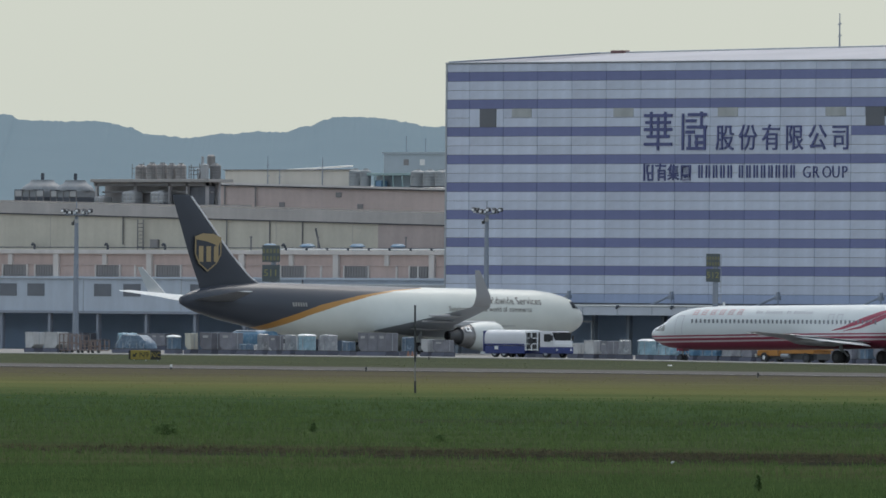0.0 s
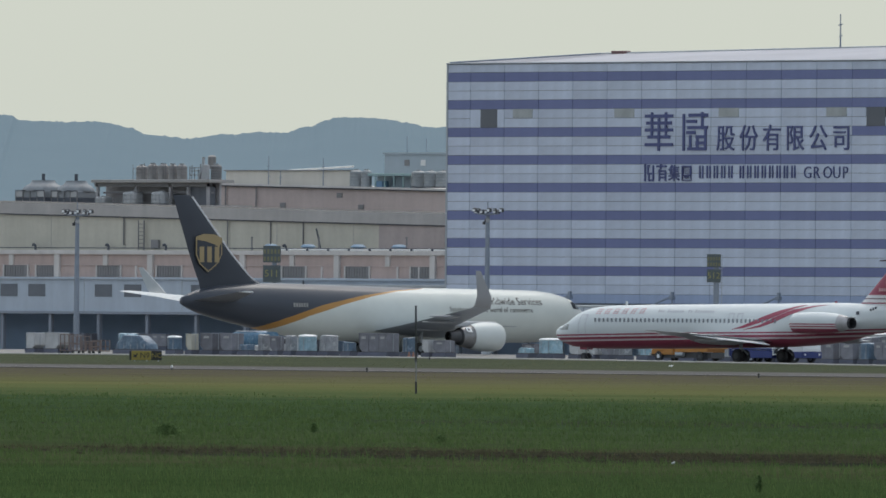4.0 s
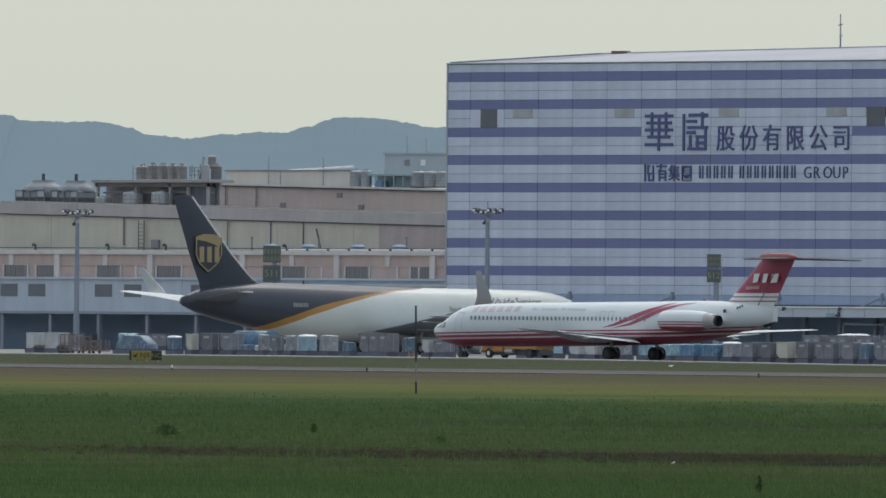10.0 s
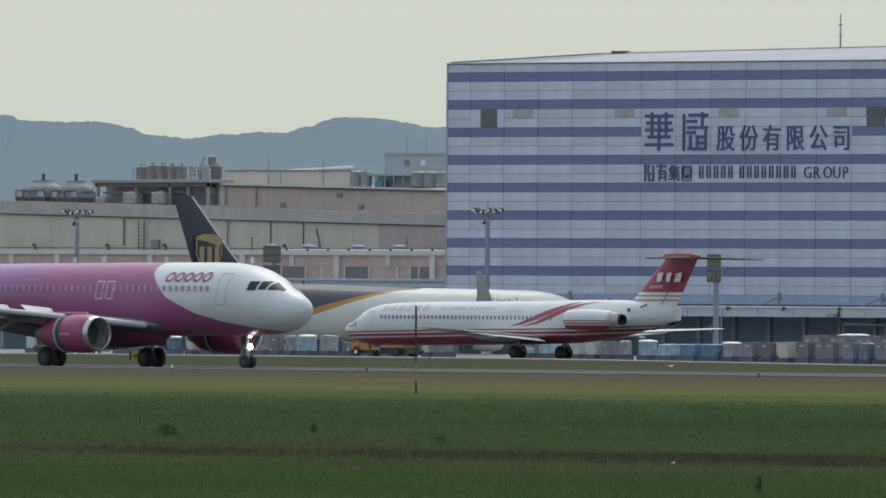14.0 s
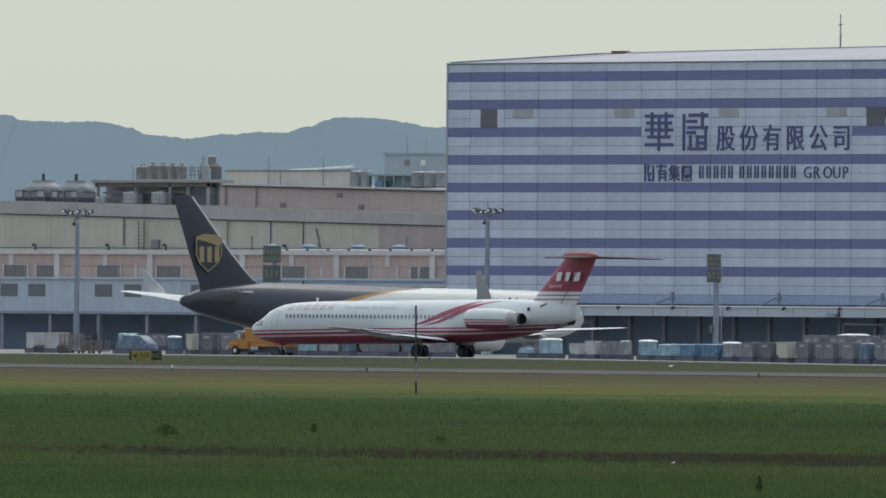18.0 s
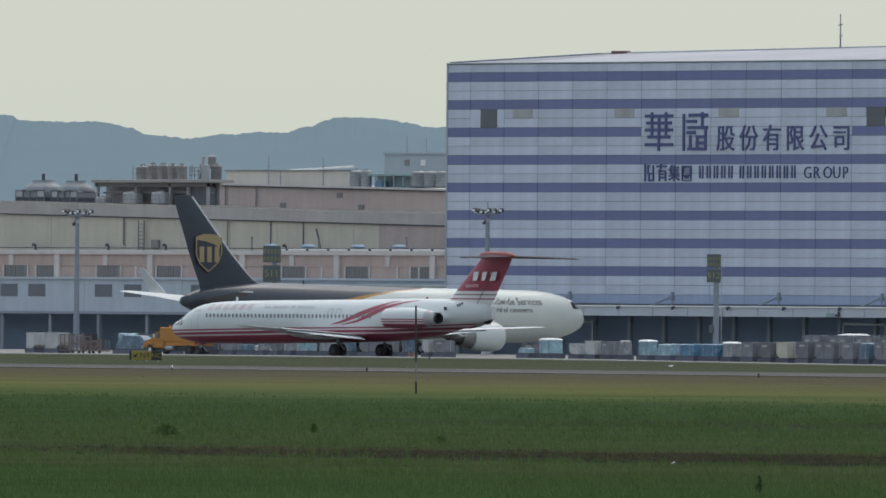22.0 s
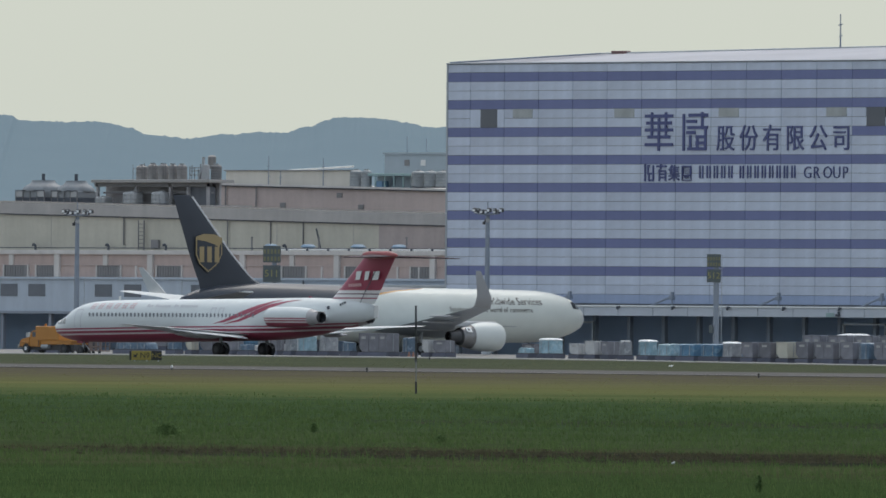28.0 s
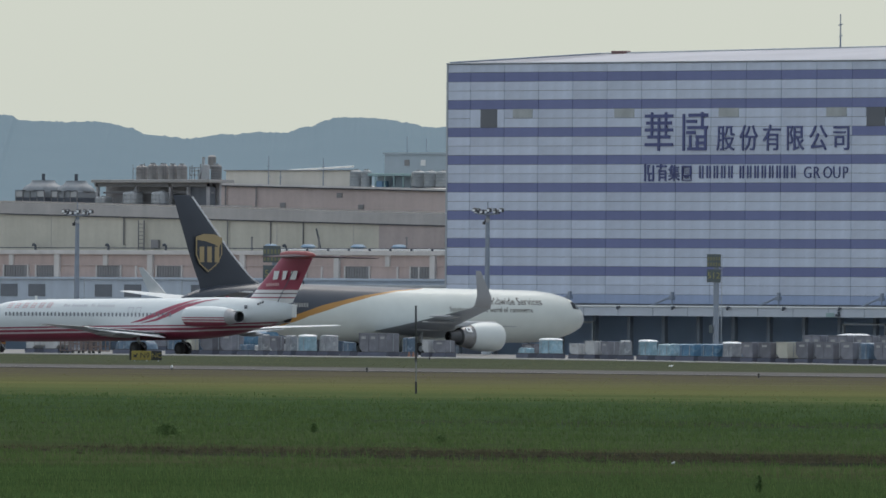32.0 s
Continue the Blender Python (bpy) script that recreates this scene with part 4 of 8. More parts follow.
def smooth_rows(rows, step=0.8):
    """Fills in rows along a smooth curve through the given ones."""
    out = []
    rows = [tuple(map(float, r)) for r in rows]
    for i in range(len(rows) - 1):
        p0, p1, p2, p3 = rows[max(i - 1, 0)], rows[i], rows[i + 1], rows[min(i + 2, len(rows) - 1)]
        n = max(1, int((p2[0] - p1[0]) / step))
        for k in range(n):
            t = k / n
            r = [p1[0] + (p2[0] - p1[0]) * t]
            for j in range(1, len(p1)):
                d = p2[0] - p1[0]
                m1 = (p2[j] - p0[j]) / max(p2[0] - p0[0], 1e-6) * d
                m2 = (p3[j] - p1[j]) / max(p3[0] - p1[0], 1e-6) * d
                r.append((2 * t**3 - 3 * t * t + 1) * p1[j] + (t**3 - 2 * t * t + t) * m1 + (-2 * t**3 + 3 * t * t) * p2[j] + (t**3 - t * t) * m2)
            out.append(tuple(r))
    out.append(rows[-1])
    return out


FOIL = [(1.0, 0.0), (0.75, 0.030), (0.5, 0.052), (0.28, 0.060), (0.1, 0.042), (0.02, 0.018), (0.0, 0.0), (0.02, -0.016), (0.1, -0.034), (0.28, -0.046), (0.5, -0.040), (0.75, -0.022)]


def surface(sections, upright=False):
    """Lofts an aerofoil through sections (leading edge aft, side, height, chord, thickness factor)."""
    bm = bmesh.new()
    rings = []
    for aft, y, z, c, t in sections:
        if upright:
            rings.append([(-(aft + u * c), y + v * c * t, z) for u, v in FOIL])
        else:
            rings.append([(-(aft + u * c), y, z + v * c * t) for u, v in FOIL])
    return loft(bm, rings)


def fin_skin(sections):
    """Half thickness of an upright surface at (aft, z)."""
    half = FOIL[6::-1]

    def f(aft, zz):
        zz = min(max(zz, sections[0][2]), sections[-1][2])
        for (a0, _, z0, c0, t0), (a1, _, z1, c1, t1) in zip(sections, sections[1:]):
            if z0 <= zz <= z1:
                k = (zz - z0) / (z1 - z0)
                lead, c, t = a0 + (a1 - a0) * k, c0 + (c1 - c0) * k, t0 + (t1 - t0) * k
                u = min(max((aft - lead) / c, 0.0), 1.0)
                for (p, v), (q, w) in zip(half, half[1:]):
                    if p <= u <= q:
                        return (v + (w - v) * (u - p) / (q - p)) * c * t
        return 0.0
    return f


def wheel_set(parent, aft, y, r, w, pairs=1, bogie=0.0, leg_top=2.0, twin=0.5, hub=None):
    """A landing gear leg with its wheels, standing on z = 0."""
    leg = part("gear_leg", rods(((-aft, y, r), (-aft, y, leg_top), r * 0.26), ((-aft - 0.8, y, r * 1.2), (-aft, y, leg_top * 0.85), r * 0.13), ((-aft, y - twin, r), (-aft, y + twin, r), r * 0.16)), M_steel, parent)
    for dx in ([-bogie, bogie] if bogie else [0.0]):
        for s in (-1, 1):
            bm = bmesh.new()
            prof = [(-w / 2, r * 0.5), (-w / 2, r * 0.86), (-w * 0.32, r), (w * 0.32, r), (w / 2, r * 0.86), (w / 2, r * 0.5)]
            n = 20
            loft(bm, [[(-aft + dx + math.cos(2 * math.pi * i / n) * q, y + s * twin + d, r + math.sin(2 * math.pi * i / n) * q) for i in range(n)] for d, q in prof])
            tyre = part("tyre", bm, M_black, leg, smooth=True)
            part("hub", rods(((-aft + dx, y + s * twin - w * 0.53, r), (-aft + dx, y + s * twin + w * 0.53, r), r * 0.48), n=14), hub or M_steel, leg)
    return leg


def cabin_windows(parent, start, pitch, count, z, half_w, w, h, skip=(), col=None, sides=(1, -1), tilt=0.0):
    base = None
    for s in sides:
        for i in range(count):
            if i in skip:
                continue
            if base is None:
                bm = boxes((-w / 2, w / 2, -0.02, 0.02, -h / 2, h / 2), bevel=0.015)
                base = part("cabin_window", bm, col or M_glass, parent)
                o = base
            else:
                o = again(base, "cabin_window", parent)
            o.matrix_basis = pose(-(start + pitch * i), s * half_w, z, 0, 0, 0)


def plate(parent, name, pts, side, y_of, material, label="", lift=0.03, steps=1):
    """A thin painted plate laid on the hull: outline in (aft, z), y_of gives the hull's half width at a place."""
    bm = bmesh.new()
    vs = [bm.verts.new((-a, side * (y_of(a, z) + lift), z)) for a, z in pts]
    bm.faces.new(vs)
    return part(name, bm, material, parent, label)


def hull(stations):
    """Half width of a lofted fuselage at (aft, z)."""
    def f(aft, z):
        for (a0, b0, t0, w0), (a1, b1, t1, w1) in zip(stations, stations[1:]):
            if a0 <= aft <= a1:
                k = (aft - a0) / (a1 - a0)
                zb, zt, hw = b0 + (b1 - b0) * k, t0 + (t1 - t0) * k, w0 + (w1 - w0) * k
                u = (z - (zb + zt) / 2) / ((zt - zb) / 2)
                return hw * math.sqrt(max(0.0, 1 - u * u))
        return 0.0
    return f


def hull_strip(parent, name, top, bottom, a0, a1, side, hw, material, label="", n=24, lift=0.025, rows=4):
    """Paint laid on the hull between two lines z(aft)."""
    bm = bmesh.new()
    grid = []
    for i in range(n + 1):
        a = a0 + (a1 - a0) * i / n
        zt, zb = top(a), bottom(a)
        grid.append([bm.verts.new((-a, side * (hw(a, zb + (zt - zb) * j / rows) + lift), zb + (zt - zb) * j / rows)) for j in range(rows + 1)])
    for p, q in zip(grid, grid[1:]):
        for j in range(rows):
            bm.faces.new((p[j], q[j], q[j + 1], p[j + 1]))
    return part(name, bm, material, parent, label)


def hull_ring(parent, name, ac, zc, ra, rz, inner, side, hw, material, lean=0.0, n=24, lift=0.03):
    """A flat painted ring laid on the hull, leaning forward."""
    bm = bmesh.new()
    rings = []
    for k in (inner, 1.0):
        pts = [(ac - side * lean * rz * k * math.sin(2 * math.pi * i / n) * side + ra * k * math.cos(2 * math.pi * i / n), zc + rz * k * math.sin(2 * math.pi * i / n)) for i in range(n)]
        rings.append([bm.verts.new((-a, side * (hw(a, v) + lift), v)) for a, v in pts])
    for i in range(n):
        bm.faces.new((rings[0][i], rings[0][(i + 1) % n], rings[1][(i + 1) % n], rings[1][i]))
    return part(name, bm, material, parent)


def polyline(pts):
    def f(a):
        if a <= pts[0][0]:
            return pts[0][1]
        for (p, v), (q, w) in zip(pts, pts[1:]):
            if p <= a <= q:
                return v + (w - v) * (a - p) / (q - p)
        return pts[-1][1]
    return f


# -- parked widebody freighter --
def freighter():
    base = 0.09
    th = thing("freighter_jet", "parked white and dark brown cargo jet with a gold sweep", "airplane", pose(-1225.66, 1131.25, base, 0, 0, 90))
    z = lambda v: v - base
    rows = [(0, 3.70, 3.86, 0.06), (0.25, 3.15, 4.45, 0.75), (0.8, 2.72, 5.02, 1.25), (1.4, 2.45, 5.35, 1.6), (2.1, 2.2, 5.85, 1.9), (3.8, 1.75, 6.32, 2.28), (6.1, 1.48, 6.62, 2.48), (9, 1.38, 6.70, 2.515),
            (13, 1.36, 6.74, 2.515), (25, 1.36, 6.84, 2.515), (33, 1.42, 6.96, 2.515), (37.5, 1.62, 7.06, 2.46), (42, 2.15, 7.1, 2.25), (46, 2.85, 7.0, 1.85), (49.5, 3.5, 6.75, 1.42), (52.3, 4.2, 6.2, 0.85), (53.9, 4.85, 5.6, 0.3)]
    rows = [(a, z(b), z(t), w) for a, b, t, w in rows]
    dense = smooth_rows(rows, 0.7)

    def paint(nt, aft, side, zz):
        # brown paint shifted to slate: haze is put into its colour
        brown = (0.050, 0.060, 0.080)
        up = line_of(nt, aft, [(22.0, z(6.76)), (26.4, z(6.52)), (31.8, z(5.92)), (37.3, z(4.96)), (41.9, z(3.61)), (45.25, z(2.47)), (48.5, z(1.0)), (56, 0.0)], 0.0, 8.0)
        lo = line_of(nt, aft, [(22.0, z(6.72)), (26.4, z(6.42)), (30.2, z(5.90)), (34.5, z(5.02)), (38.9, z(3.88)), (41.9, z(2.86)), (44.3, z(2.1)), (47.0, z(1.0)), (56, 0.0)], 0.0, 8.0)
        is_gold = math_node(nt, "GREATER_THAN", zz, math_node(nt, "ADD", lo, 0.0))
        is_brown = math_node(nt, "GREATER_THAN", zz, up)
        aftmost = math_node(nt, "GREATER_THAN", aft, 22.3)
        c = mixed(nt, math_node(nt, "MULTIPLY", is_gold, aftmost), (0.68, 0.715, 0.68), (0.47, 0.245, 0.065))
        return mixed(nt, math_node(nt, "MULTIPLY", is_brown, aftmost), c, brown)

    M_hull = livery("freighter_paint", paint, 0.5, 0.3, 0.35)
    # same brown for the fin, with haze in the colour
    M_hazed_brown = livery("hazed_freighter_brown", lambda nt, a, s, zz: (0.054, 0.062, 0.078), 0.5, 0.3, 0.0)
    # starboard tailplane only: underside shade put into a darker slate
    M_shade_slate = livery("shaded_tailplane_slate", lambda nt, a, s, zz: (0.12, 0.13, 0.145), 0.5, 0.3, 0.0)
    M_gold = mat("dull_gold", (0.37, 0.285, 0.15), 0.5)
    hw = hull(dense)
    body = part("fuselage", fuselage(dense), M_hull, th, smooth="all")
    # cockpit windows, two on each side
    for s in (1, -1):
        for a0, a1, b0, b1 in ((1.25, 2.05, 4.82, 5.42), (2.15, 2.85, 4.85, 5.55)):
            hull_strip(body, "cockpit_window", lambda a: z(b1), lambda a: z(b0), a0, a1, s, hw, M_glass, n=5)
    # fin, its shield and rudder line
    fin = part("fin", surface([(41.5, 0, z(6.0), 9.8, 0.7), (44.2, 0, z(7.2), 7.5, 0.8), (45.2, 0, z(7.95), 6.88, 0.85), (47.35, 0, z(9.9), 5.6, 0.85), (52.7, 0, z(15.6), 2.45, 0.85), (53.0, 0, z(15.75), 2.05, 0.4)], True), M_hazed_brown, th, "dark brown tail fin with a pale leading edge", smooth=True)
    part("leading_edge", surface([(43.1, 0, z(6.95), 0.6, 5.0), (44.15, 0, z(7.3), 0.5, 8.0), (45.08, 0, z(7.95), 0.42, 9.0), (47.22, 0, z(9.9), 0.38, 9.0), (52.56, 0, z(15.6), 0.32, 9.0)], True), M_cap, fin, "pale bare metal leading edge")
    part("dorsal_fillet", surface([(40.0, 0, z(6.9), 6.0, 0.5), (43.0, 0, z(7.05), 3.0, 0.5)], True), M_hazed_brown, fin, smooth=True)

    def shield(scale, zc, ac, depth, material, name):
        pts = [(-0.95, 0.9), (-0.4, 1.12), (0.4, 1.15), (0.98, 0.95), (0.98, -0.15), (0.7, -0.75), (0.05, -1.25), (-0.6, -0.75), (-0.95, -0.15)]
        for s in (1, -1):
            bm = bmesh.new()
            flat(bm, [(u * scale, v * scale * 0.88) for u, v in pts], 0.02, lambda u, v, d: (-(ac + u), s * (depth + d), z(zc + v)))
            part(name, bm, material, fin)

    shield(1.80, 10.1, 50.6, 0.31, M_gold, "shield")
    shield(1.64, 10.08, 50.6, 0.332, M_hazed_brown, "shield_field")
    for s in (1, -1):
        bm = bmesh.new()
        flat(bm, [(-1.45, 1.15), (-1.45, 1.4), (-0.6, 1.72), (0.6, 1.78), (1.5, 1.45), (1.5, 1.3), (0.4, 1.15), (-0.6, 0.85), (-1.2, 0.55)], 0.02, lambda u, v, d: (-(50.6 + u * 1.08), s * (0.352 + d), z(10.08 + v * 0.95)))
        part("shield_cap", bm, M_gold, fin)
        for u in (-0.95, 0.0, 0.95):
            part("shield_bar", boxes((-(50.6 + u * 1.05 + 0.30), -(50.6 + u * 1.05 - 0.30), s * 0.37 - 0.012, s * 0.37 + 0.012, z(9.1), z(10.65)), bevel=0.01), M_gold, fin)
    for s, nm in ((1, "port"), (-1, "starboard")):
        up = 0.8 if s > 0 else 0.0
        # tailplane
        tp = part("tailplane", surface([(47.6, s * 1.0, z(5.3), 5.6, 0.8), (52.2, s * 8.9, z(6.15), 2.1, 0.7)]), M_tail_pale if s > 0 else M_shade_slate, th, smooth=True)
        part("tip_cap", surface([(51.9, s * 8.4, z(6.1), 2.2, 0.75), (52.3, s * 9.0, z(6.17), 2.0, 0.6)]), M_cap, tp, "pale tailplane tip")
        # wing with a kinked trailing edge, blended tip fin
        w = part("wing", surface([(17.5, s * 1.2, z(2.3), 12.2, 1.15), (19.4, s * 2.5, z(2.5), 10.6, 1.15), (24.3, s * 8.0, z(3.1), 7.0, 0.95), (33.4, s * 23.0, z(4.75 + up), 2.6, 0.85), (34.0, s * 23.7, z(4.9 + up), 2.35, 0.8)]), M_wing if s > 0 else M_wing_shaded, th, "grey swept wing", smooth=True)
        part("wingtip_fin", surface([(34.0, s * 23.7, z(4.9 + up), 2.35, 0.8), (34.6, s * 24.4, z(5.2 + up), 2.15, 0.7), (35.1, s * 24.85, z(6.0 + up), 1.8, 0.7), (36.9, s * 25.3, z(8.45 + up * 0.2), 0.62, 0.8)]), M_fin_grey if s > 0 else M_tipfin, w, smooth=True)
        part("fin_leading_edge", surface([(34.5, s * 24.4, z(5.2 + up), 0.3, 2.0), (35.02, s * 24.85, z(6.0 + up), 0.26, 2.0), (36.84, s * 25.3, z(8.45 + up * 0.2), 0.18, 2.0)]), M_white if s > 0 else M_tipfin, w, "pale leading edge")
        for yy in (6.5, 13.5, 18.5) if s < 0 else (6.5,):
            aa = 19.4 + (yy - 2.5) * 0.70 + 2.4
            part("flap_fairing", turned([(0 + aa, 0.05), (0.8 + aa, 0.15), (2.6 + aa, 0.17), (4.4 + aa, 0.05)], s * yy, z(2.45 + (yy - 2.5) * 0.11 - 0.28), 10), M_tipfin, w, smooth=True)
        # engine
        ey, ez, ea = s * 7.9, z(1.95), 17.6
        eng = part("engine_cowl", turned([(ea + 1.05, 1.10), (ea + 0.98, 1.22), (ea + 1.08, 1.33), (ea + 1.6, 1.44), (ea + 2.6, 1.49), (ea + 3.8, 1.43), (ea + 4.5, 1.34), (ea + 5.0, 1.25)], ey, ez, 32, False), M_cowl, th, "white engine cowl", smooth="all")
        part("fan", turned([(ea + 1.9, 0.02), (ea + 1.95, 1.16)], ey, ez, 24, False), M_soot, eng)
        part("inlet_duct", turned([(ea + 1.05, 1.10), (ea + 1.95, 1.18)], ey, ez, 28, False), M_steel, eng)
        part("nozzle", turned([(ea + 4.9, 1.2), (ea + 5.0, 1.17), (ea + 6.3, 0.92)], ey, ez, 28, False), M_nozzle, eng, "grey exhaust nozzle", smooth="all")
        bm = boxes((-(ea + 6.0), -(ea + 5.3), -0.3, 0.3, 1.02, 1.1), bevel=0.02)
        bmesh.ops.rotate(bm, verts=bm.verts, cent=(0, 0, 0), matrix=Matrix.Rotation(radians(50), 3, "X"))
        bmesh.ops.translate(bm, verts=bm.verts, vec=(0, ey, ez))
        door = part("nozzle_door", bm, M_cap, eng, "white access panel")
        bm = boxes((-(ea + 5.8), -(ea + 5.55), -0.1, 0.12, 1.1, 1.12))
        bmesh.ops.rotate(bm, verts=bm.verts, cent=(0, 0, 0), matrix=Matrix.Rotation(radians(50), 3, "X"))
        bmesh.ops.translate(bm, verts=bm.verts, vec=(0, ey, ez))
        part("latch", bm, M_dark, door)
        part("core_nozzle", turned([(ea + 6.2, 0.86), (ea + 6.4, 0.64), (ea + 7.7, 0.52), (ea + 7.75, 0.44)], ey, ez, 22, False), M_soot, eng, "dark core nozzle", smooth=True)
        part("exhaust_plug", turned([(ea + 7.2, 0.46), (ea + 7.6, 0.1)], ey, ez, 16), M_black, eng, smooth=True)
        part("pylon", boxes((-(ea + 7.2), -(ea + 1.2), ey - 0.22, ey + 0.22, z(2.9), z(3.5)), bevel=0.12), M_wing, th)
        wheel_set(th, 26.0, s * 4.65, 0.6, 0.42, 1, 0.75, 2.6, 0.55)
    part("wing_fairing", turned([(15.5, 0.1), (18, 1.6), (24, 2.2), (29, 1.7), (32.5, 0.2)], 0, z(2.5), 24), M_hull, th, smooth="all")
    wheel_set(th, 4.9, 0.0, 0.46, 0.32, 1, 0, 2.3, 0.32)
    # words along the forward hull
    text_on(th, "Worldwide Services", 1.05, 15.95, z(5.2), -1, hw, M_text)
    text_on(th, "Synchronizing the world of commerce", 0.73, 20.2, z(4.45), -1, hw, M_text)
    # small marks
    for i in range(6):
        plate(th, "mark", [(39.2 + 0.33 * i, z(4.75)), (39.43 + 0.33 * i, z(4.75)), (39.43 + 0.33 * i, z(5.15)), (39.2 + 0.33 * i, z(5.15))], -1, hw, M_line, lift=0.04)
    part("antenna", boxes((-37.85, -37.65, -0.02, 0.02, z(6.9), z(7.42))), M_dark, th)
    hull_strip(th, "cargo_door", lambda a: z(3.05), lambda a: z(2.98), 11.0, 15.0, -1, hw, M_steel, n=4)
    return th


# Darker copy of the wing grey, holding the starboard wing's underside shade.
M_wing_shaded = mat("shaded_wing_grey", (0.33, 0.37, 0.42), 0.45, vary=0.2, scale=1.5)
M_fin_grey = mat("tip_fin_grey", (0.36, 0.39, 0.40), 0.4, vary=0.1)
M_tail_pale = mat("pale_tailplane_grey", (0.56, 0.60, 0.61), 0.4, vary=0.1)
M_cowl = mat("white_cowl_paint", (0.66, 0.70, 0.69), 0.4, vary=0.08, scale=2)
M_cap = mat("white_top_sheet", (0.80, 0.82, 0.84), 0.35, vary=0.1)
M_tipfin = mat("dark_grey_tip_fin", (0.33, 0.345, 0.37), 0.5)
M_nozzle = mat("heat_dulled_metal", (0.27, 0.27, 0.275), 0.4, 0.5, vary=0.3, scale=0.6)
M_text = mat("brown_lettering", (0.06, 0.045, 0.04), 0.5)


def text_on(th, words, size, aft, zz, side, hw, material):
    """Letters in Blender's own font laid along the hull, one mesh a word."""
    start = 0.0
    for word in words.split():
        me = words_mesh(word, size)
        right = max(v.co.x for v in me.vertices)
        for v in me.vertices:
            u, h = start + v.co.x, v.co.y
            a = aft - u if side < 0 else aft + u
            v.co = (-a, side * (hw(a, zz + h) + 0.03), zz + h)
        start += right + 0.3 * size
        me.materials.clear()
        me.materials.append(material)
        new("lettering", me).parent = th


freighter()


# -- taxiing twin-jet with a high tail --
M_red = mat("livery_red", (0.35, 0.062, 0.105), 0.35, vary=0.12)
M_dull_red = mat("title_red", (0.62, 0.42, 0.44), 0.5)
M_grey_title = mat("title_grey", (0.50, 0.51, 0.55), 0.5)


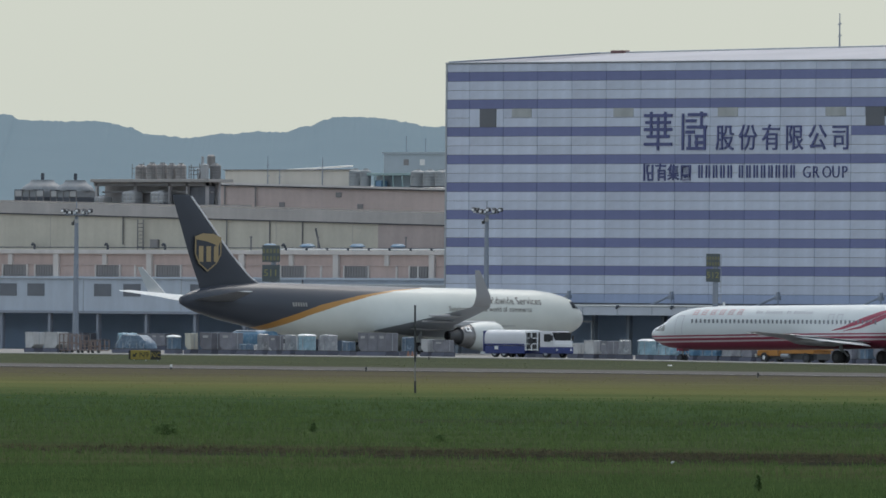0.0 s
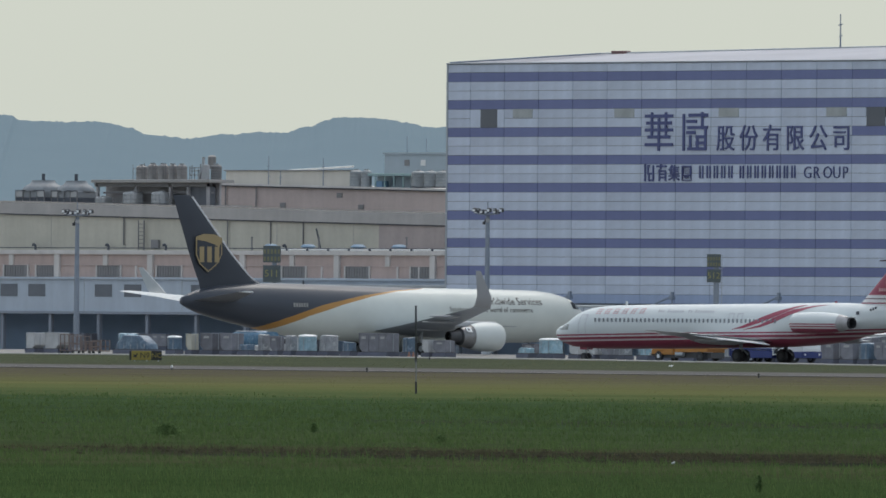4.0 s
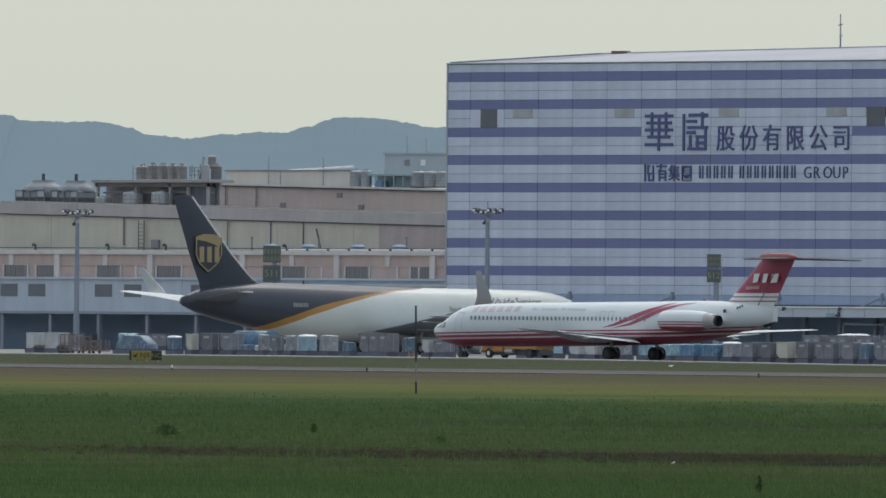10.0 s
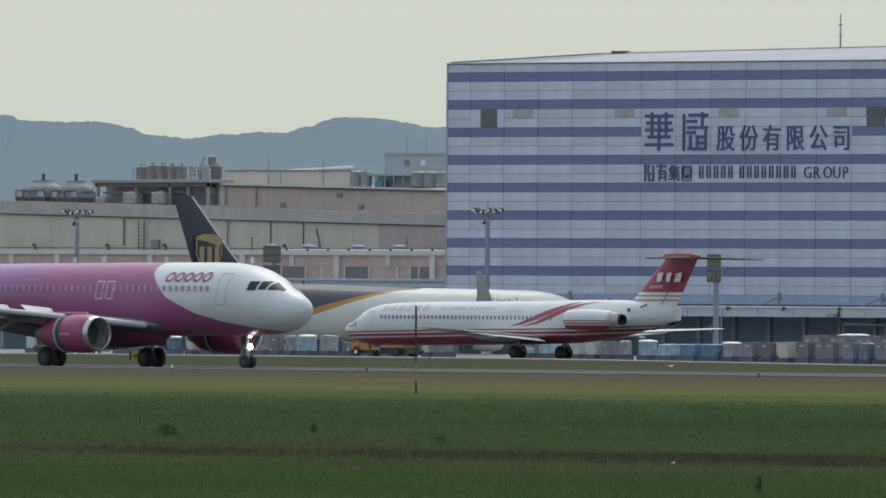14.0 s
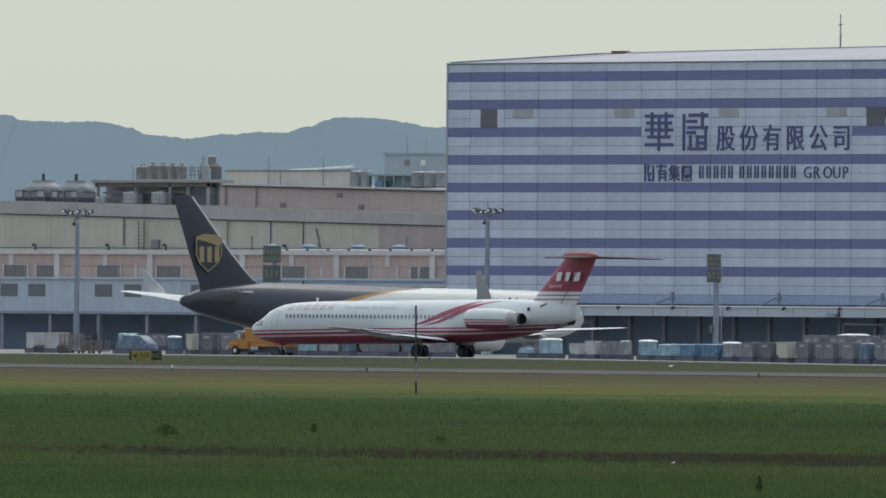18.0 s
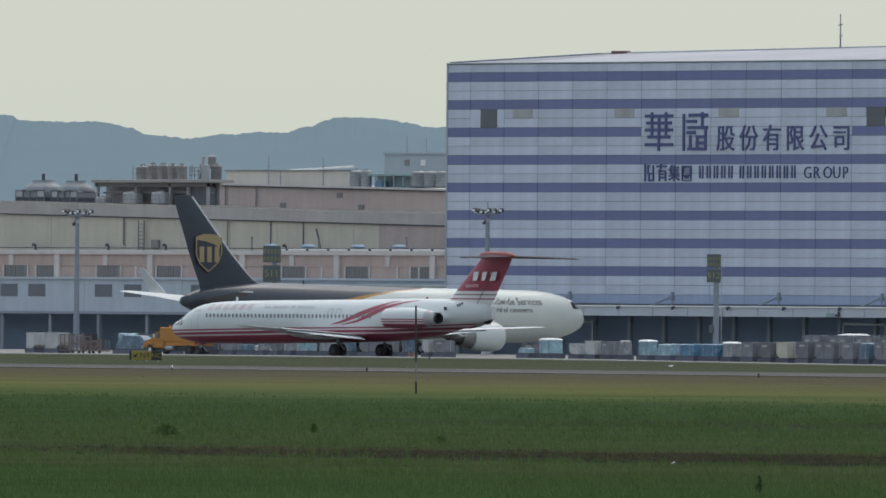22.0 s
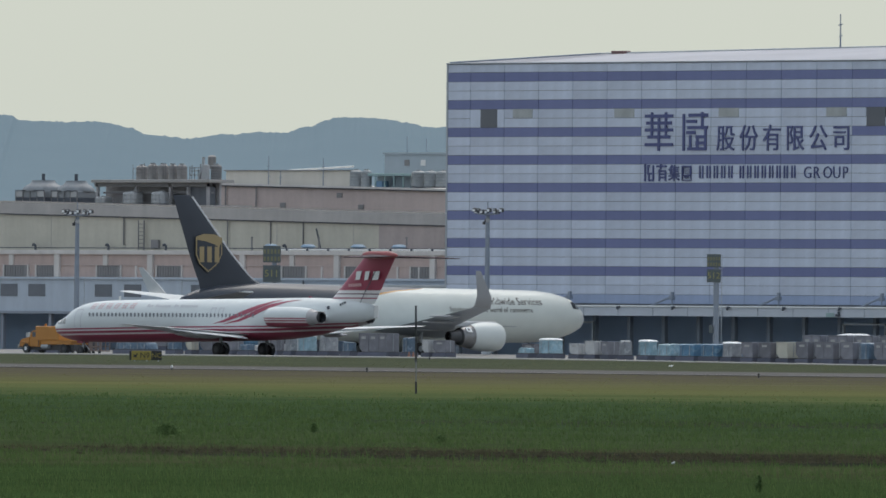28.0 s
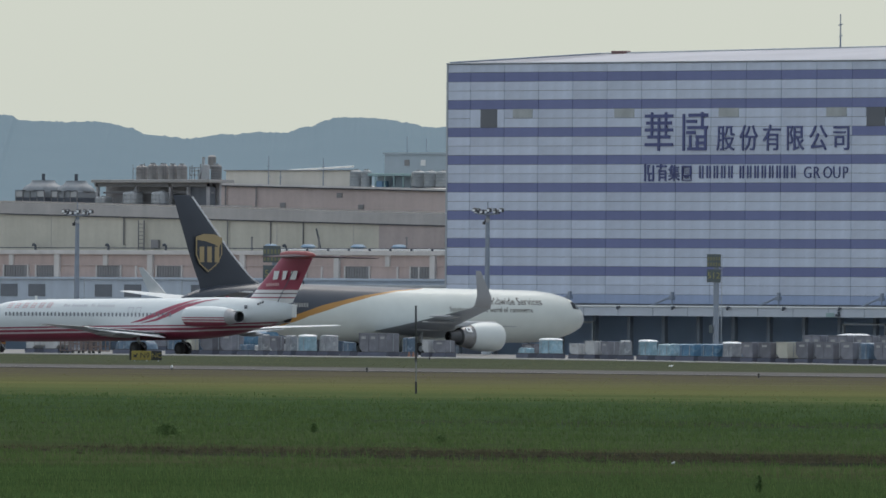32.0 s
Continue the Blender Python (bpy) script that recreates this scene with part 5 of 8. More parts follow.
def liner():
    base = 0.185
    th = thing("rear_engined_jet", "white and red twin-jet airliner taxiing with a high T-shaped tail", "airplane")
    z = lambda v: v - base
    rows = [(0, 2.34, 2.60, 0.07), (0.2, 2.05, 2.84, 0.44), (0.6, 1.79, 3.04, 0.75), (1.4, 1.51, 3.30, 1.06), (2.0, 1.38, 3.62, 1.2), (2.7, 1.3, 4.05, 1.36), (4.2, 1.22, 4.5, 1.56), (7.3, 1.2, 4.74, 1.67), (17, 1.3, 4.88, 1.67),
            (27, 1.5, 5.0, 1.67), (31, 1.72, 5.07, 1.6), (34, 2.1, 5.05, 1.42), (37.3, 2.8, 4.88, 0.95), (39.1, 3.2, 4.66, 0.5), (40.1, 3.4, 4.5, 0.14)]
    rows = [(a, z(b), z(t), w) for a, b, t, w in rows]
    dense = smooth_rows(rows, 0.6)
    hw = hull(dense)

    def paint(nt, aft, side, zz):
        mid = line_of(nt, aft, [(0, z(2.06)), (17, z(2.36)), (29, z(2.5)), (41, z(2.9))], 0.0, 4.0)
        d = math_node(nt, "SUBTRACT", zz, mid)
        red = (0.35, 0.062, 0.105)
        c = mixed(nt, math_node(nt, "LESS_THAN", d, 0.24), (0.69, 0.735, 0.745), red)
        c = mixed(nt, math_node(nt, "LESS_THAN", d, 0.12), c, (0.74, 0.72, 0.72))
        c = mixed(nt, math_node(nt, "LESS_THAN", d, 0.0), c, red)
        c = mixed(nt, math_node(nt, "LESS_THAN", d, -0.20), c, (0.70, 0.62, 0.62))
        return mixed(nt, math_node(nt, "LESS_THAN", d, -0.34), c, red)

    M_hull = livery("liner_paint", paint, 0.42, 0.35, 0.3)
    body = part("fuselage", fuselage(dense, 40), M_hull, th, smooth="all")
    part("tail_cone", boxes((-40.5, -40.0, -0.10, 0.10, z(3.42), z(4.5)), bevel=0.05), M_white, th, "flat white tail wedge")
    for s in (1, -1):
        for a0, a1, b0, b1 in ((1.35, 1.9, 2.72, 3.12), (1.95, 2.5, 2.72, 3.2)):
            hull_strip(body, "cockpit_window", lambda a: z(b1), lambda a: z(b0), a0, a1, s, hw, M_cockpit_pale, n=5)
        # swooping red ribbons
        for a0, k, n, rows in ((21.8, 0.77, 24, ((0.0, 2.84, 2.87), (1.8, 2.99, 3.2), (4.6, 3.5, 3.95), (6.6, 4.02, 4.42), (8.9, 4.68, 4.82), (10.0, 4.86, 4.9))),
                               (23.1, 0.82, 24, ((0.0, 2.82, 2.85), (2.4, 3.05, 3.25), (4.6, 3.55, 3.98), (6.4, 4.12, 4.5), (8.8, 4.7, 4.83), (10.6, 4.9, 4.93)))):
            lower, upper = polyline([(a0 + k * a, z(lo)) for a, lo, hi in rows]), polyline([(a0 + k * a, z(hi)) for a, lo, hi in rows])
            hull_strip(body, "ribbon", upper, lower, a0, a0 + k * rows[-1][0], s, hw, M_red, "red ribbon stripe", n)
        # titles
        for i in range(6):
            c = 5.6 + 1.02 * i
            for dz in (0.0, 0.17, 0.36):
                hull_strip(body, "title_bar", lambda a: z(4.10 + dz + 0.012 * i), lambda a: z(4.045 + dz + 0.012 * i), c + 0.06, c + 0.66, s, hw, M_dull_red, n=2, rows=1)
            for q in (0.12, 0.52):
                hull_strip(body, "title_bar", lambda a: z(4.46 + 0.012 * i), lambda a: z(4.02 + 0.012 * i), c + q, c + q + 0.07, s, hw, M_dull_red, n=1, rows=3)
        for c, count in ((12.9, 3), (14.0, 7), (16.4, 2), (17.2, 8)):
            for k in range(count):
                hull_strip(body, "title_bar", lambda a: z(4.44 if k == 0 else 4.38), lambda a: z(4.2), c + 0.28 * k, c + 0.28 * k + 0.15, s, hw, M_grey_title, n=1, rows=1)
        # doors: outlines
        for a0, a1, b0, b1 in ((3.9, 4.75, 2.4, 4.0), (21.3, 21.85, 3.3, 4.2), (22.3, 22.85, 3.3, 4.2)):
            for p in (a0, a1):
                hull_strip(body, "door_line", lambda a: z(b1), lambda a: z(b0), p, p + 0.06, s, hw, M_grey_title, n=1, rows=5)
            hull_strip(body, "door_line", lambda a: z(b1), lambda a: z(b1 - 0.06), a0, a1, s, hw, M_grey_title, n=2, rows=1)
        for i in range(5):
            hull_strip(body, "mark", lambda a: z(2.86), lambda a: z(2.70), 0.95 + 0.09 * i, 1.01 + 0.09 * i, s, hw, M_dark, n=1, rows=1)
        # wing
        up = 0.2 if s > 0 else 0.32
        w = part("wing", surface([(16.4, s * 0.9, z(1.72 + up), 9.4, 0.7), (17.6, s * 1.7, z(1.80 + up), 8.2, 0.65), (20.9, s * 6.0, z(2.05 + up), 5.2, 0.55), (26.55, s * 16.1, z(2.56 + up * 0.7), 1.6, 0.6), (27.0, s * 16.6, z(2.59 + up * 0.7), 1.1, 0.5)]), M_liner_wing, th, "grey swept wing", smooth=True)
        part("leading_slat", surface([(17.3, s * 1.8, z(1.76 + up), 0.7, 1.6), (20.7, s * 6.0, z(2.01 + up), 0.55, 1.6), (26.2, s * 16.0, z(2.51 + up * 0.7), 0.25, 1.6)]), M_chrome, w)
        bm = bmesh.new()
        loft(bm, [[(-a, s * y, z(q + up)), (-a - c, s * y, z(q + up - 0.30 * c)), (-a - c, s * y, z(q + up - 0.30 * c - 0.05)), (-a, s * y, z(q + up - 0.14))] for a, y, q, c in ((25.1, 1.9, 1.86, 1.35), (25.5, 6.0, 2.08, 1.1), (26.4, 11.0, 2.36, 0.7))])
        part("flap", bm, M_liner_flap, w, "pale grey lowered flap")
        for yy in (4.4, 8.2):
            aa = 21.5 + (yy - 1.7) * 0.42
            part("flap_fairing", turned([(aa, 0.03), (aa + 0.7, 0.2), (aa + 2.2, 0.22), (aa + 3.4, 0.03)], s * yy, z(1.65 + (yy - 1.7) * 0.055), 10), M_wing, w, smooth=True)
        # rear engine
        ey, ez = s * 2.72, z(3.44)

        def nac(nt, aft, side, zz):
            red = (0.35, 0.062, 0.105)
            c = mixed(nt, math_node(nt, "LESS_THAN", zz, ez - 0.05), (0.69, 0.735, 0.745), red)
            c = mixed(nt, math_node(nt, "LESS_THAN", zz, ez - 0.14), c, (0.74, 0.72, 0.72))
            c = mixed(nt, math_node(nt, "LESS_THAN", zz, ez - 0.24), c, red)
            c = mixed(nt, math_node(nt, "LESS_THAN", zz, ez - 0.34), c, (0.74, 0.70, 0.70))
            return mixed(nt, math_node(nt, "LESS_THAN", zz, ez - 0.46), c, red)

        eng = part("engine_cowl", turned([(30.15, 0.62), (30.08, 0.70), (30.2, 0.79), (30.9, 0.85), (33.0, 0.87), (34.4, 0.80), (35.3, 0.69)], ey, ez, 30, False), livery("nacelle_paint", nac), th, "white engine cowl with red stripes", smooth="all")
        part("inlet_duct", turned([(30.15, 0.62), (30.9, 0.60)], ey, ez, 24, False), M_steel, eng)
        part("fan", turned([(30.8, 0.02), (30.85, 0.6)], ey, ez, 20, False), M_soot, eng)
        part("reverser", turned([(35.2, 0.70), (35.8, 0.56), (36.35, 0.44)], ey, ez, 26, False), M_sooty, eng, "soot-stained reverser", smooth="all")
        part("exhaust", turned([(35.9, 0.03), (35.95, 0.38), (36.45, 0.40), (36.6, 0.43), (36.35, 0.45)], ey, ez, 20, False), M_black, eng, "black jet pipe", smooth=True)
        for q in (-0.50, 0.44):
            part("reverser_door", boxes((-36.7, -35.9, ey - 0.26, ey + 0.26, ez + q, ez + q + 0.06), bevel=0.02), M_sooty, eng)
        part("pylon", boxes((-35.6, -31.2, min(s * 1.2, ey), max(s * 1.2, ey), z(3.2), z(3.55)), bevel=0.08), M_white, th)
        part("strake", boxes((-35.9, -35.6, s * 1.32 - 0.03, s * 1.32 + 0.03, z(4.12), z(4.4))), M_dark, eng)
        wheel_set(th, 23.75, s * 2.54, 0.55, 0.38, 1, 0, 1.5, 0.38, M_soot)
        # three pale blocks on the fin
        for u0, u1 in ((37.85, 38.75), (38.95, 39.75), (39.95, 41.0)):
            bm = bmesh.new()
            flat(bm, [(u0 + 0.1, z(6.55)), (u1 - 0.25, z(6.6)), (u1, z(7.32)), (u0 + 0.25, z(7.28))], 0.02, lambda u, v, d: (-u, s * (0.30 + d), v))
            part("fin_block", bm, M_white, th)
        for i in range(6):
            part("mark", boxes((-(37.35 + 0.27 * i), -(37.15 + 0.27 * i), s * 0.33 - 0.01, s * 0.33 + 0.01, z(6.0 + 0.01 * i), z(6.25 + 0.01 * i))), M_dull_pink, th)
        for i in range(3):
            part("vent_slot", boxes((-(37.0 + 0.28 * i), -(36.82 + 0.28 * i), s * 0.98, s * 1.02, z(4.42 + 0.08 * i), z(4.62 + 0.08 * i))), M_dark, th)
        part("tailplane", surface([(38.9, s * 0.1, z(8.55), 3.6, 0.75), (42.8, s * 6.1, z(8.42), 1.3, 0.7)]), M_tailplane, th, "dull grey-red tailplane", smooth=True)

    def fin_paint(nt, aft, side, zz):
        red = (0.35, 0.062, 0.105)
        c = mixed(nt, math_node(nt, "GREATER_THAN", zz, z(5.02)), (0.78, 0.78, 0.78), red)
        c = mixed(nt, math_node(nt, "GREATER_THAN", zz, z(5.12)), c, (0.78, 0.76, 0.76))
        c = mixed(nt, math_node(nt, "GREATER_THAN", zz, z(5.38)), c, (0.12, 0.03, 0.06))
        c = mixed(nt, math_node(nt, "GREATER_THAN", zz, z(5.46)), c, (0.76, 0.74, 0.74))
        return mixed(nt, math_node(nt, "GREATER_THAN", zz, z(5.72)), c, red)

    fin = part("fin", surface([(34.1, 0, z(4.6), 5.9, 0.8), (34.85, 0, z(5.05), 5.5, 0.8), (38.65, 0, z(8.4), 3.85, 0.8)], True), livery("liner_fin_paint", fin_paint), th, "red tail fin with white stripes", smooth=True)
    part("bullet", turned([(38.55, 0.05), (38.7, 0.24), (39.5, 0.36), (41.8, 0.34), (42.6, 0.16), (42.8, 0.05)], 0, z(8.62), 14), M_tail_red, fin, smooth=True)
    bm = bmesh.new()
    for s in (1, -1):
        flat(bm, [(38.55, z(4.7)), (38.65, z(4.7)), (40.5, z(7.3)), (40.4, z(7.3))], 0.012, lambda u, v, d: (-u, s * (0.34 + d), v))
    part("rudder_line", bm, M_dark, fin)
    cabin_windows(th, 6.0, 0.482, 44, z(3.55), 1.655, 0.2, 0.31, skip=(), col=M_liner_window)
    wheel_set(th, 3.3, 0.0, 0.33, 0.2, 1, 0, 1.3, 0.24, M_soot)
    for q in (-0.35, 0.3):
        part("nose_gear_door", boxes((-3.7, -2.95, q, q + 0.05, z(1.12), z(1.45))), M_red, th)
    part("antenna", boxes((-8.1, -7.85, -0.02, 0.02, z(4.7), z(5.1))), M_white, th)
    part("beacon", rods(((-32, 0, z(5.05)), (-32, 0, z(5.2)), 0.1)), M_red, th)
    part("wing_fairing", turned([(15, 0.1), (17, 0.85), (22, 1.02), (26, 0.85), (28, 0.1)], 0, z(2.38), 20), M_hull, th, smooth="all")
    return th


# Pale veil over the windscreen is put into the glass colour.
M_cockpit_pale = mat("pale_veiled_glass", (0.27, 0.28, 0.27), 0.2)
M_liner_window = mat("grey_cabin_pane", (0.24, 0.26, 0.29), 0.25)
M_liner_flap = mat("pale_flap_paint", (0.66, 0.69, 0.71), 0.4, vary=0.12)
M_liner_wing = mat("pale_wing_grey", (0.60, 0.62, 0.64), 0.4, vary=0.14, scale=2)
M_tailplane = mat("dull_tailplane_grey", (0.11, 0.085, 0.095), 0.85, vary=0.2)
M_sooty = mat("soot_stained_metal", (0.44, 0.43, 0.44), 0.5, 0.1, vary=0.5, scale=0.8)
# Dark glass lightened to grey, with the haze in its colour.
M_haze_glass = mat("haze_grey_glass", (0.12, 0.13, 0.15), 0.2)
M_tail_red = mat("faded_tail_red", (0.33, 0.085, 0.085), 0.45, vary=0.25, scale=1.2)
M_dull_pink = mat("faded_pink_mark", (0.60, 0.35, 0.36), 0.5)
LINER = liner()


# -- landing narrowbody in magenta --
def landing_jet():
    base = 0.09
    th = thing("magenta_jet", "magenta and white airliner landing with flaps and spoilers out", "airplane")
    z = lambda v: v - base
    rows = [(0, 3.36, 3.6, 0.08), (0.2, 2.92, 3.94, 0.58), (0.6, 2.56, 4.2, 0.98), (1.2, 2.29, 4.5, 1.3), (2.0, 2.1, 5.0, 1.56), (3.6, 1.97, 5.72, 1.82), (5.5, 1.95, 6.05, 1.94), (8, 1.93, 6.12, 1.975), (22, 1.93, 6.08, 1.975), (25, 2.08, 6.06, 1.95),
            (29, 2.75, 6.02, 1.72), (33, 3.65, 5.88, 1.22), (36, 4.4, 5.6, 0.62), (37.7, 4.85, 5.25, 0.2)]
    rows = [(a, z(b), z(t), w) for a, b, t, w in rows]
    dense = smooth_rows(rows, 0.6)
    hw = hull(dense)

    def paint(nt, aft, side, zz):
        edge = line_of(nt, zz, [(z(1.6), -1.0), (z(2.2), 1.6), (z(2.43), 3.5), (z(2.75), 5.5), (z(3.2), 7.6), (z(4.12), 9.95), (z(5.06), 11.1), (z(5.53), 11.6), (z(6.2), 11.8)], -2.0, 14.0)
        mag = (0.37, 0.118, 0.258)
        pur = (0.36, 0.19, 0.42)
        t = math_node(nt, "MULTIPLY_ADD", math_node(nt, "ADD", aft, math_node(nt, "MULTIPLY", zz, 3.0)), 0.125, -4.35)
        t = math_node(nt, "MINIMUM", math_node(nt, "MAXIMUM", t, 0.0), 1.0)
        c = mixed(nt, t, mag, pur)
        return mixed(nt, math_node(nt, "LESS_THAN", aft, edge), c, (0.72, 0.765, 0.775))

    M_hull = livery("magenta_paint", paint, 0.42, 0.4, 0.25)
    M_mag = livery("magenta_plain", lambda nt, a, s, zz: (0.36, 0.085, 0.205), 0.38)
    body = part("fuselage", fuselage(dense, 40), M_hull, th, smooth="all")
    for s in (1, -1):
        for a0, a1, b0, b1 in ((1.34, 2.1, 4.54, 5.02), (2.2, 2.66, 4.56, 5.04), (2.76, 3.36, 4.52, 5.04)):
            hull_strip(body, "cockpit_window", lambda a: z(min(b1, 4.46 + 0.625 * (a - 1.2))), lambda a: z(min(b0, 4.36 + 0.625 * (a - 1.2))), a0, a1, s, hw, M_glass, n=8)
        for a0, a1, b0, b1, m in ((4.85, 5.6, 3.7, 5.5, M_grey_title), (14.55, 15.1, 4.05, 5.05, M_white), (15.45, 16.0, 4.05, 5.05, M_white), (30.0, 30.8, 3.7, 5.4, M_grey_title)):
            for p in (a0, a1):
                hull_strip(body, "door_line", lambda a: z(b1), lambda a: z(b0), p, p + 0.05, s, hw, m, n=1, rows=6)
            for q in (b0, b1):
                hull_strip(body, "door_line", lambda a: z(q), lambda a: z(q - 0.05), a0, a1, s, hw, m, n=2, rows=1)
        # magenta boxes on the nose
        for i in range(5):
            hull_ring(body, "name_ring", 9.92 - 0.79 * i, z(5.27), 0.35, 0.29, 0.60, s, hw, M_mag, lean=0.25)
        # wing, flaps out, spoilers up
        w = part("wing", surface([(10.6, s * 1.0, z(2.45), 7.6, 1.1), (12.0, s * 2.0, z(2.55), 6.2, 1.1), (15.0, s * 6.4, z(3.05), 3.9, 0.95), (21.3, s * 16.2, z(4.2), 1.65, 0.85), (21.6, s * 16.5, z(4.25), 1.4, 0.5)]), M_wing_dark, th, "grey swept wing", smooth=True)
        flaps = ([(17.6, s * 2.2, z(2.25), 1.9, 0.9), (18.3, s * 6.3, z(2.75), 1.5, 0.9)], [(18.4, s * 6.5, z(2.82), 1.2, 0.9), (20.5, s * 10.6, z(3.34), 0.8, 0.9)])
        for row in flaps:
            bm = bmesh.new()
            loft(bm, [[(-a, y, q), (-a - c * 0.8, y, q - 0.36 * c), (-a - c * 0.8, y, q - 0.36 * c - 0.04), (-a + 0.1, y, q - 0.16)] for a, y, q, c, k in row])
            part("flap", bm, M_wing_dark, w, "grey flap lowered for landing")
        for y0, y1, a0, a1, zz in ((4.2, 6.2, 16.9, 17.2, 3.08), (6.8, 8.9, 17.7, 18.7, 3.25), (8.95, 11.0, 18.72, 19.7, 3.50), (11.05, 13.0, 19.72, 20.7, 3.75)):
            bm = bmesh.new()
            v = [bm.verts.new(p) for p in ((-a0, s * y0, z(zz)), (-a1, s * y1, z(zz + 0.25)), (-a1 - 0.5, s * y1, z(zz + 0.58)), (-a0 - 0.5, s * y0, z(zz + 0.38)), (-a0 - 0.06, s * y0, z(zz)), (-a1 - 0.06, s * y1, z(zz + 0.25)), (-a1 - 0.56, s * y1, z(zz + 0.58)), (-a0 - 0.56, s * y0, z(zz + 0.38)))]
            for q in ((0, 1, 2, 3), (4, 7, 6, 5), (0, 4, 5, 1), (2, 6, 7, 3), (1, 5, 6, 2), (0, 3, 7, 4)):
                bm.faces.new([v[i] for i in q])
            part("spoiler", bm, M_flap, w, "raised white spoiler")
        part("leading_slat", surface([(11.3, s * 2.2, z(2.50), 0.8, 4.6), (14.3, s * 6.4, z(2.98), 0.62, 5.0), (20.85, s * 16.0, z(4.11), 0.4, 5.0)]), M_flap, w, "pale leading slat")
        for yy in (6.4, 9.7):
            aa = 15.2 + (yy - 6.4) * 0.6
            part("flap_fairing", turned([(aa, 0.03), (aa + 0.8, 0.24), (aa + 2.8, 0.26), (aa + 4.3, 0.04)], s * yy, z(2.84 + (yy - 6.4) * 0.11), 10), M_wing_dark, w, smooth=True)
        bm = bmesh.new()
        flat(bm, [(21.8, z(3.95)), (22.7, z(4.0)), (23.0, z(4.3)), (22.9, z(4.75)), (22.0, z(4.35))], 0.05, lambda u, v, d: (-u, s * (16.55 + d), v))
        part("wingtip_fence", bm, M_mag, w, "magenta wingtip fence")
        # engine
        ey, ez, ea = s * 5.75, z(2.02), 11.35
        eng = part("engine_cowl", turned([(ea + 0.25, 0.93), (ea + 0.5, 1.05), (ea + 1.2, 1.12), (ea + 1.9, 1.10), (ea + 2.35, 1.04)], ey, ez, 32, False), M_mag, th, "magenta engine cowl", smooth="all")
        part("inlet_lip", turned([(ea + 0.35, 0.83), (ea + 0.05, 0.86), (ea + 0.0, 0.90), (ea + 0.08, 0.95), (ea + 0.3, 1.0)], ey, ez, 32, False), M_chrome, eng, "bright inlet lip", smooth="all")
        part("inlet_duct", turned([(ea + 0.3, 0.84), (ea + 1.2, 0.88)], ey, ez, 28, False), M_steel, eng)
        fan = part("fan", turned([(ea + 1.1, 0.02), (ea + 1.12, 0.9)], ey, ez, 24, False), M_soot, eng)
        part("spinner", turned([(ea + 0.75, 0.02), (ea + 1.1, 0.26)], ey, ez, 16, False), M_soot, eng)
        part("reverser_sleeve", turned([(ea + 2.75, 1.08), (ea + 3.5, 0.96), (ea + 4.2, 0.8)], ey, ez, 28, False), M_mag, eng, smooth="all")
        part("reverser_cascade", turned([(ea + 2.3, 0.98), (ea + 2.8, 0.98)], ey, ez, 28, False), M_dark, eng)
        part("cascade_edge", turned([(ea + 2.72, 1.0), (ea + 2.74, 1.09), (ea + 2.79, 1.09)], ey, ez, 28, False), M_flap, eng, "pale reverser edge")
        part("placard", boxes((-(ea + 2.2), -(ea + 1.3), ey + s * 1.115 - 0.01, ey + s * 1.115 + 0.01, ez - 0.1, ez + 0.02)), M_cont_tan, eng, "tan placard on the cowl")
        part("nozzle", turned([(ea + 4.2, 0.62), (ea + 5.1, 0.42)], ey, ez, 20, False), M_nozzle, eng, smooth="all")
        part("pylon", boxes((-(ea + 5.6), -(ea + 1.0), ey - 0.18, ey + 0.18, z(2.9), z(3.25)), bevel=0.1), M_mag, th)
        wheel_set(th, 17.71, s * 3.8, 0.58, 0.42, 1, 0, 2.4, 0.46, M_soot)
        part("gear_door", boxes((-18.3, -17.2, s * 4.45 - 0.03, s * 4.45 + 0.03, z(1.35), z(2.1))), M_wing_dark, th)
        # tailplane
        part("tailplane", surface([(31.6, s * 0.9, z(4.95), 3.6, 0.8), (35.4, s * 6.2, z(5.35), 1.4, 0.7)]), M_wing, th, smooth=True)

    def fin_paint(nt, aft, side, zz):
        lead = line_of(nt, zz, [(z(5.0), 30.2), (z(6.1), 31.2), (z(8.2), 33.4), (z(11.8), 36.0)], 25.0, 40.0)
        return mixed(nt, math_node(nt, "LESS_THAN", aft, lead), (0.41, 0.065, 0.20), (0.26, 0.09, 0.34))

    FIN = [(29.2, 0, z(5.7), 6.6, 0.7), (30.2, 0, z(6.12), 5.75, 0.8), (32.5, 0, z(8.2), 4.1, 0.85), (35.2, 0, z(11.65), 2.0, 0.85), (35.4, 0, z(11.79), 1.85, 0.5)]
    fin = part("fin", surface(FIN, True), livery("magenta_fin_paint", fin_paint), th, "magenta tail fin with white rings", smooth=True)
    skin = fin_skin(FIN)
    for s in (1, -1):
        for ca, cz, r in ((35.72, 10.7, 0.84), (34.47, 9.48, 0.84), (33.4, 8.25, 0.84), (32.3, 6.92, 0.84)):
            bm = bmesh.new()
            n, rings = 36, []
            for q in (r * 0.54, r * 0.77, r):
                pts = [(ca + q * math.cos(2 * math.pi * i / n) * 0.94, z(cz) + q * math.sin(2 * math.pi * i / n)) for i in range(n)]
                rings.append([bm.verts.new((-a, s * (skin(a, v) + 0.012), v)) for a, v in pts])
            for p, q in zip(rings, rings[1:]):
                for i in range(n):
                    bm.faces.new((p[i], p[(i + 1) % n], q[(i + 1) % n], q[i]))
